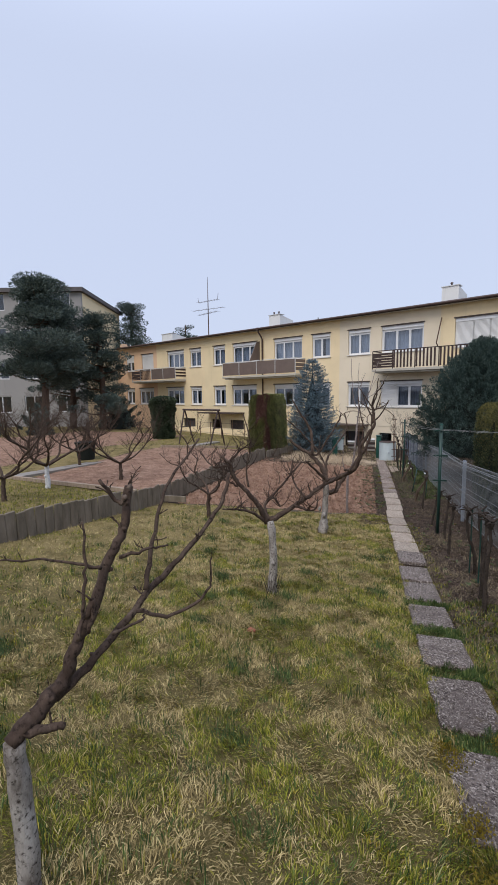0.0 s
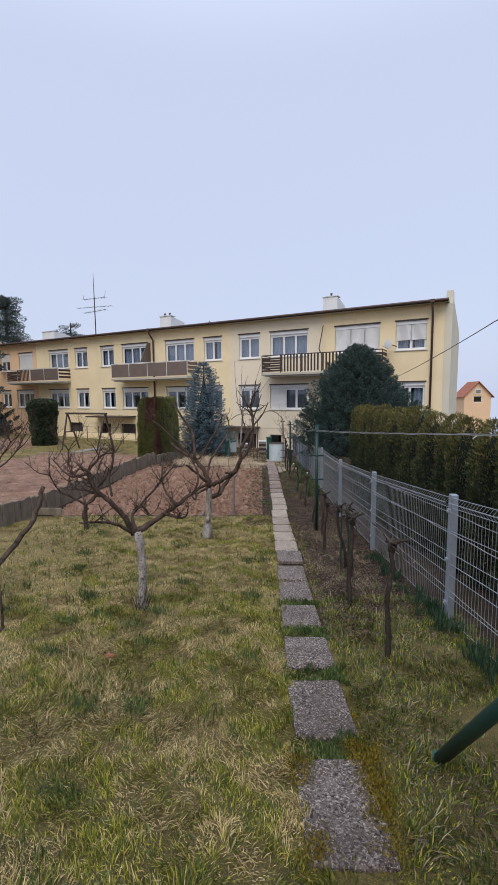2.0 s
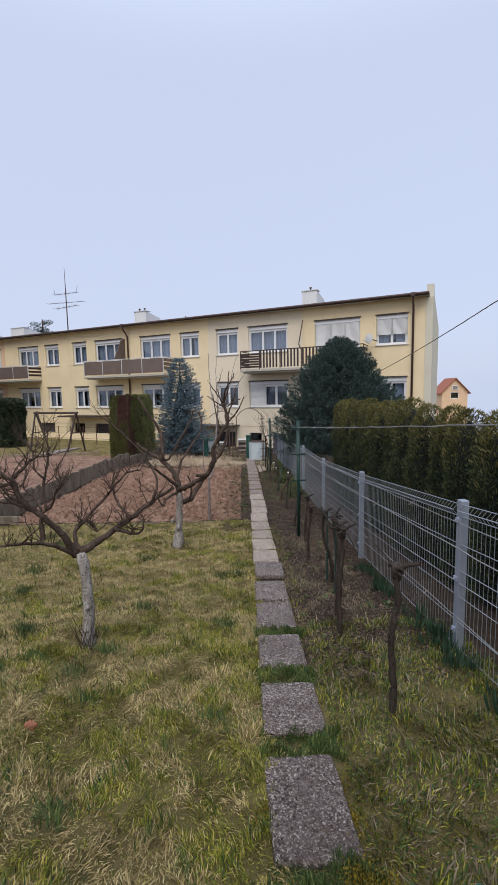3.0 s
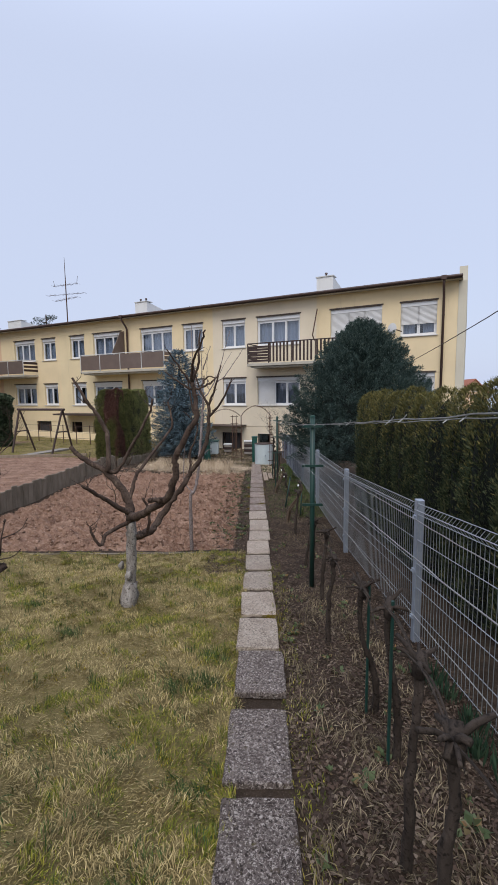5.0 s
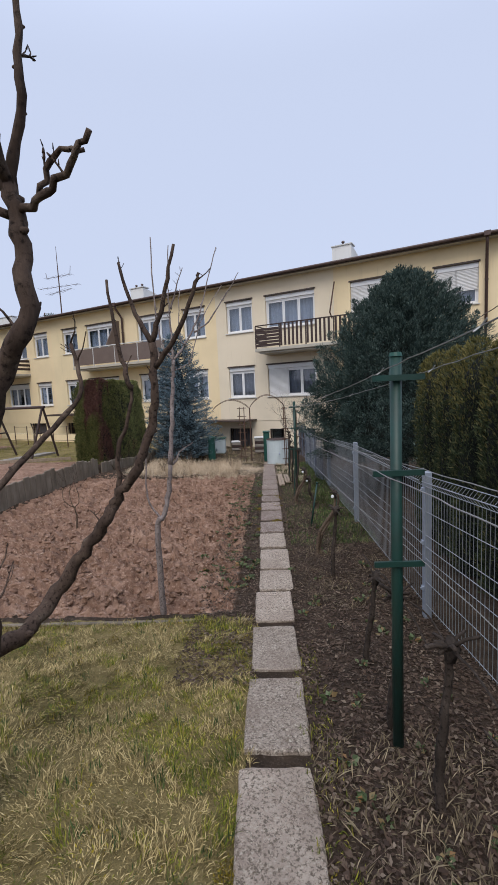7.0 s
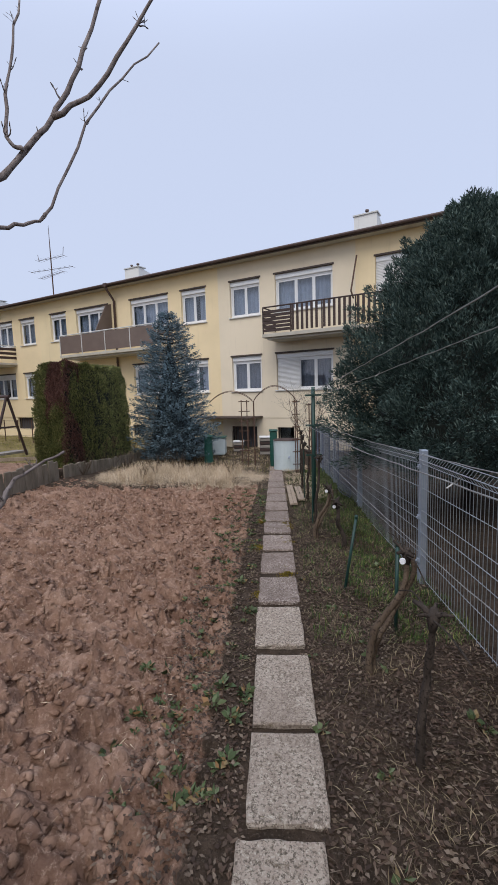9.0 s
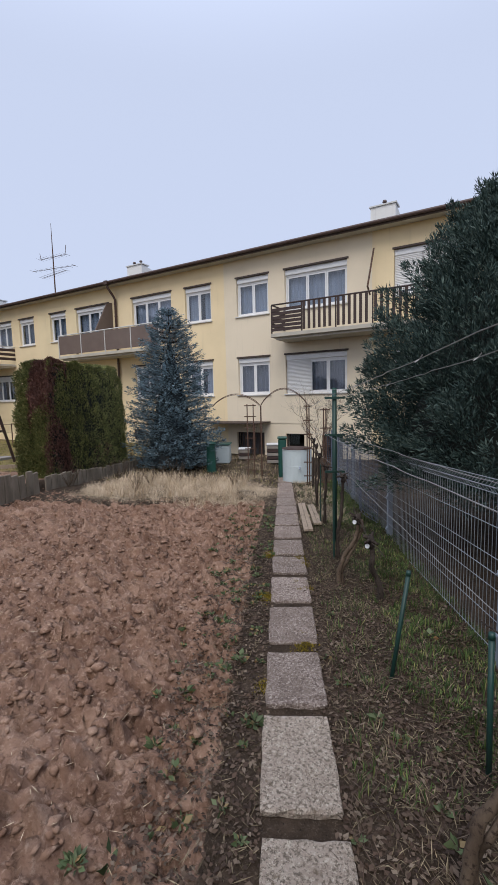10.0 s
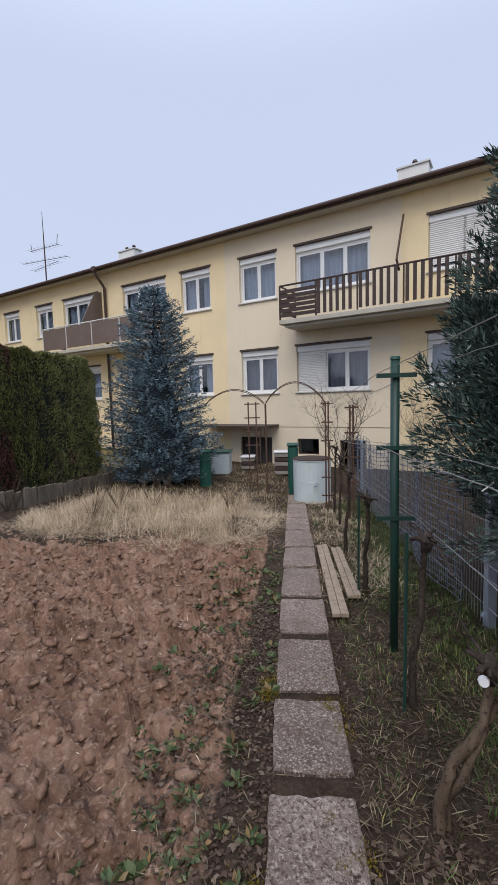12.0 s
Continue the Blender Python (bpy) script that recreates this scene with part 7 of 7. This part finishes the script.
straw("flattened_straw", 60000, 16.9, 21.5, -3.6, .38, .12, .38, (.75, 1.0), "matted pale straw beyond the dug bed", 5, keep=straw_zone)
straw("standing_straw", 13000, 17.3, 20.3, -3.2, -.3, .2, .52, (.2, .8), "standing pale dry grass beyond the dug bed", 6)
straw("far_dry_grass", 14000, 19.5, 26.5, -5.0, .5, .06, .2, (.4, .95), "short dry grass before the terrace", 7, w=.003)
straw("path_side_straw", 5000, 15.5, 21.0, .75, 1.5, .08, .25, (.6, .98), "dry grass beside the far path", 8)
straw("dead_grass_left", 5000, 18.5, 23.5, -5.2, -3.8, .05, .2, (.5, .95), "dry stalks along the foot of the clipped hedge", 9, mat=DRYLEAF)
lawn("basement_grass", 12000, 19.5, 27.5, -6, .5, .04, .1, "thin green grass before the terrace", seed=19, w=.003)


def weed(u, v, n, size, seed, mat=WEED, lab="low rosette of broad grey-green weed leaves", group="weeds", lift=(.15, .9), ratio=.3, name="weed"):
    r = np.random.default_rng(seed)
    t = thing(name, on_ground(u, v, .0), lab, "weed", group=group)
    a = r.uniform(0, 6.283, n)
    P = np.stack([np.cos(a), np.sin(a), np.zeros(n)], 1) * r.uniform(0, size * .5, n)[:, None]
    P[:, 2] = .01
    D = np.stack([np.cos(a), np.sin(a), r.uniform(*lift, n)], 1)
    L = r.uniform(.5, 1, n) * size
    leaf_mesh("leaves", P, D, L, L * ratio, mat, t, r=r)


rw = random.Random(77)
for k in range(210):
    u = rw.uniform(10.0, 17.0)
    weed(u, rw.uniform(-.3, .38), rw.randint(12, 26), rw.uniform(.03, .05) if k % 3 else rw.uniform(.045, .07), 200 + k, lift=(.1, .8), ratio=.3)
for k in range(90):
    weed(rw.uniform(3.6, 13), rw.uniform(.78, 1.7), rw.randint(7, 16), rw.uniform(.03, .06), 300 + k, lift=(.1, .8), ratio=.38)
for k in range(60):
    weed(rw.uniform(1.2, 6.2), rw.uniform(1.66, 1.82), rw.randint(22, 34), rw.uniform(.10, .17), 400 + k, DAFF, "clump of upright dark green bulb leaves along the fence", "bulb clumps", (2.5, 7.0), .055, "bulb_clump")
for k in range(46):
    u, v = rw.uniform(.2, 8.5), rw.uniform(-3.5, .3)
    tuft(u, v, 190, rw.uniform(.09, .15), FRESH, "dark green taller grass tuft standing in the lawn", seed=500 + k, group="grass tufts")
for k in range(5):
    tuft(3.0 + rw.uniform(-.22, .22), -1.15 + rw.uniform(-.18, .18), 170, .15, THATCH, "dry pale tuft of dead stems in the lawn", seed=520 + k, group="dry tufts", spread=.09, lean=(.3, .95))
for k in range(60):
    u = rw.choice([rw.uniform(1.6, 2.3), rw.uniform(1.6, 2.3), rw.uniform(1.3, 2.0), rw.uniform(1.4, 2.9), rw.uniform(6.8, 7.3), rw.uniform(12, 14.5), rw.uniform(-.5, 1.5)])
    r = np.random.default_rng(600 + k)
    n = 260
    t = thing("moss_cushion", on_ground(u, .52 + rw.choice((-.15, .15, .17)) + rw.uniform(-.04, .04), .016 if u < 2.4 else -.002), "ochre-green moss cushion at the edge of a slab", "moss", group="moss cushions")
    P = np.stack([r.normal(0, .035, n), r.normal(0, .05, n), np.zeros(n)], 1)
    P[:, 2] = .018 * np.exp(-(P[:, 0] ** 2 + P[:, 1] ** 2) / .003)
    leaf_mesh("cushion", P, np.stack([r.normal(0, .5, n), r.normal(0, .5, n), np.ones(n)], 1), r.uniform(.008, .018, n), .004, MOSS, t, "stuff", r=r)


def clods(n, u0, u1, v0, v1, size, label, seed):
    r = np.random.default_rng(seed)
    bm = bm_new()
    bmesh.ops.create_icosphere(bm, subdivisions=1, radius=1)
    B = np.array([q.co[:] for q in bm.verts])
    F = np.array([[q.index for q in f.verts] for f in bm.faces])
    bm.free()
    u = u0 + (u1 - u0) * r.uniform(0, 1, n) ** 1.15
    v = v0 + (v1 - v0) * r.uniform(0, 1, n) ** 1.1
    s = size * (.24 + .76 * r.uniform(0, 1, n) ** 2.2)
    sc = s[:, None, None] * r.uniform(.6, 1.5, (n, 1, 3)) * r.uniform(.3, 1.45, (n, len(B), 3))
    sc[:, :, 2] *= .5
    a = r.uniform(0, 6.283, n)
    ca, sa = np.cos(a)[:, None], np.sin(a)[:, None]
    V = B[None] * sc
    X, Y = V[..., 0] * ca - V[..., 1] * sa, V[..., 0] * sa + V[..., 1] * ca
    P = uv_points(u, v)
    V = np.stack([X, Y, V[..., 2] - .22 * s[:, None]], -1) + P[:, None, :]
    Fs = (F[None] + (np.arange(n) * len(B))[:, None, None]).reshape(-1, 3)
    mesh_arrays("soil_clod_field", V.reshape(-1, 3), Fs, CLOD.m, None, "stuff", label, category="soil clods")


clods(16000, 9.6, 17.8, .12, -4.48, .045, "reddish-brown clods of freshly dug soil", 31)
clods(2400, 10.2, 19.5, -5.6, -9.3, .07, "coarse brown clods on the neighbouring bed", 32)
clods(1300, 9.5, 24.0, -11.8, -17.5, .1, "coarse brown clods on the farther plot", 33)
# brambles and dry shrub stems beyond the straw
r6 = random.Random(66)
for k in range(24):
    u, v = (r6.uniform(17.8, 22.0), r6.uniform(-4.4, .0)) if k < 9 else (r6.uniform(18.2, 24), r6.uniform(-5.1, -3.9))
    t = thing("dry_shrub", on_ground(u, v), "small leafless shrub with thin brown stems", "shrub", group="dry shrubs")
    bm = bm_new()
    for j in range(16):
        a, L = r6.uniform(0, 6.28), r6.uniform(.25, .6)
        d = Vector((math.cos(a) * .5, math.sin(a) * .5, 1)).normalized()
        tube(bm, [Vector((0, 0, -.02)), d * L * .5 + Vector((r6.uniform(-.04, .04), r6.uniform(-.04, .04), 0)), d * L], [.006, .004, .002], 4)
    part("stem_mass", bm, BARKV, t, kind="stuff")
gt = grown_tree("climber", on_ground(21.5, 1.6), "tangled bare climber with thin stems before the basement wall", 2.3, .5, 6, .6, 88, BARKV, .025, "climber", 18, .4)
for k, (u, v, h) in enumerate(((22.9, 3.91, 2.4), (22.9 + .3, 3.91 + 1.1, 2.1))):
    grown_tree("bare_bush", on_ground(u, v), "dense bare bush with pale tan stems before the terrace", h, .3, 8, .75, 120 + k, BARKS, .018, "bush", 26, .5)
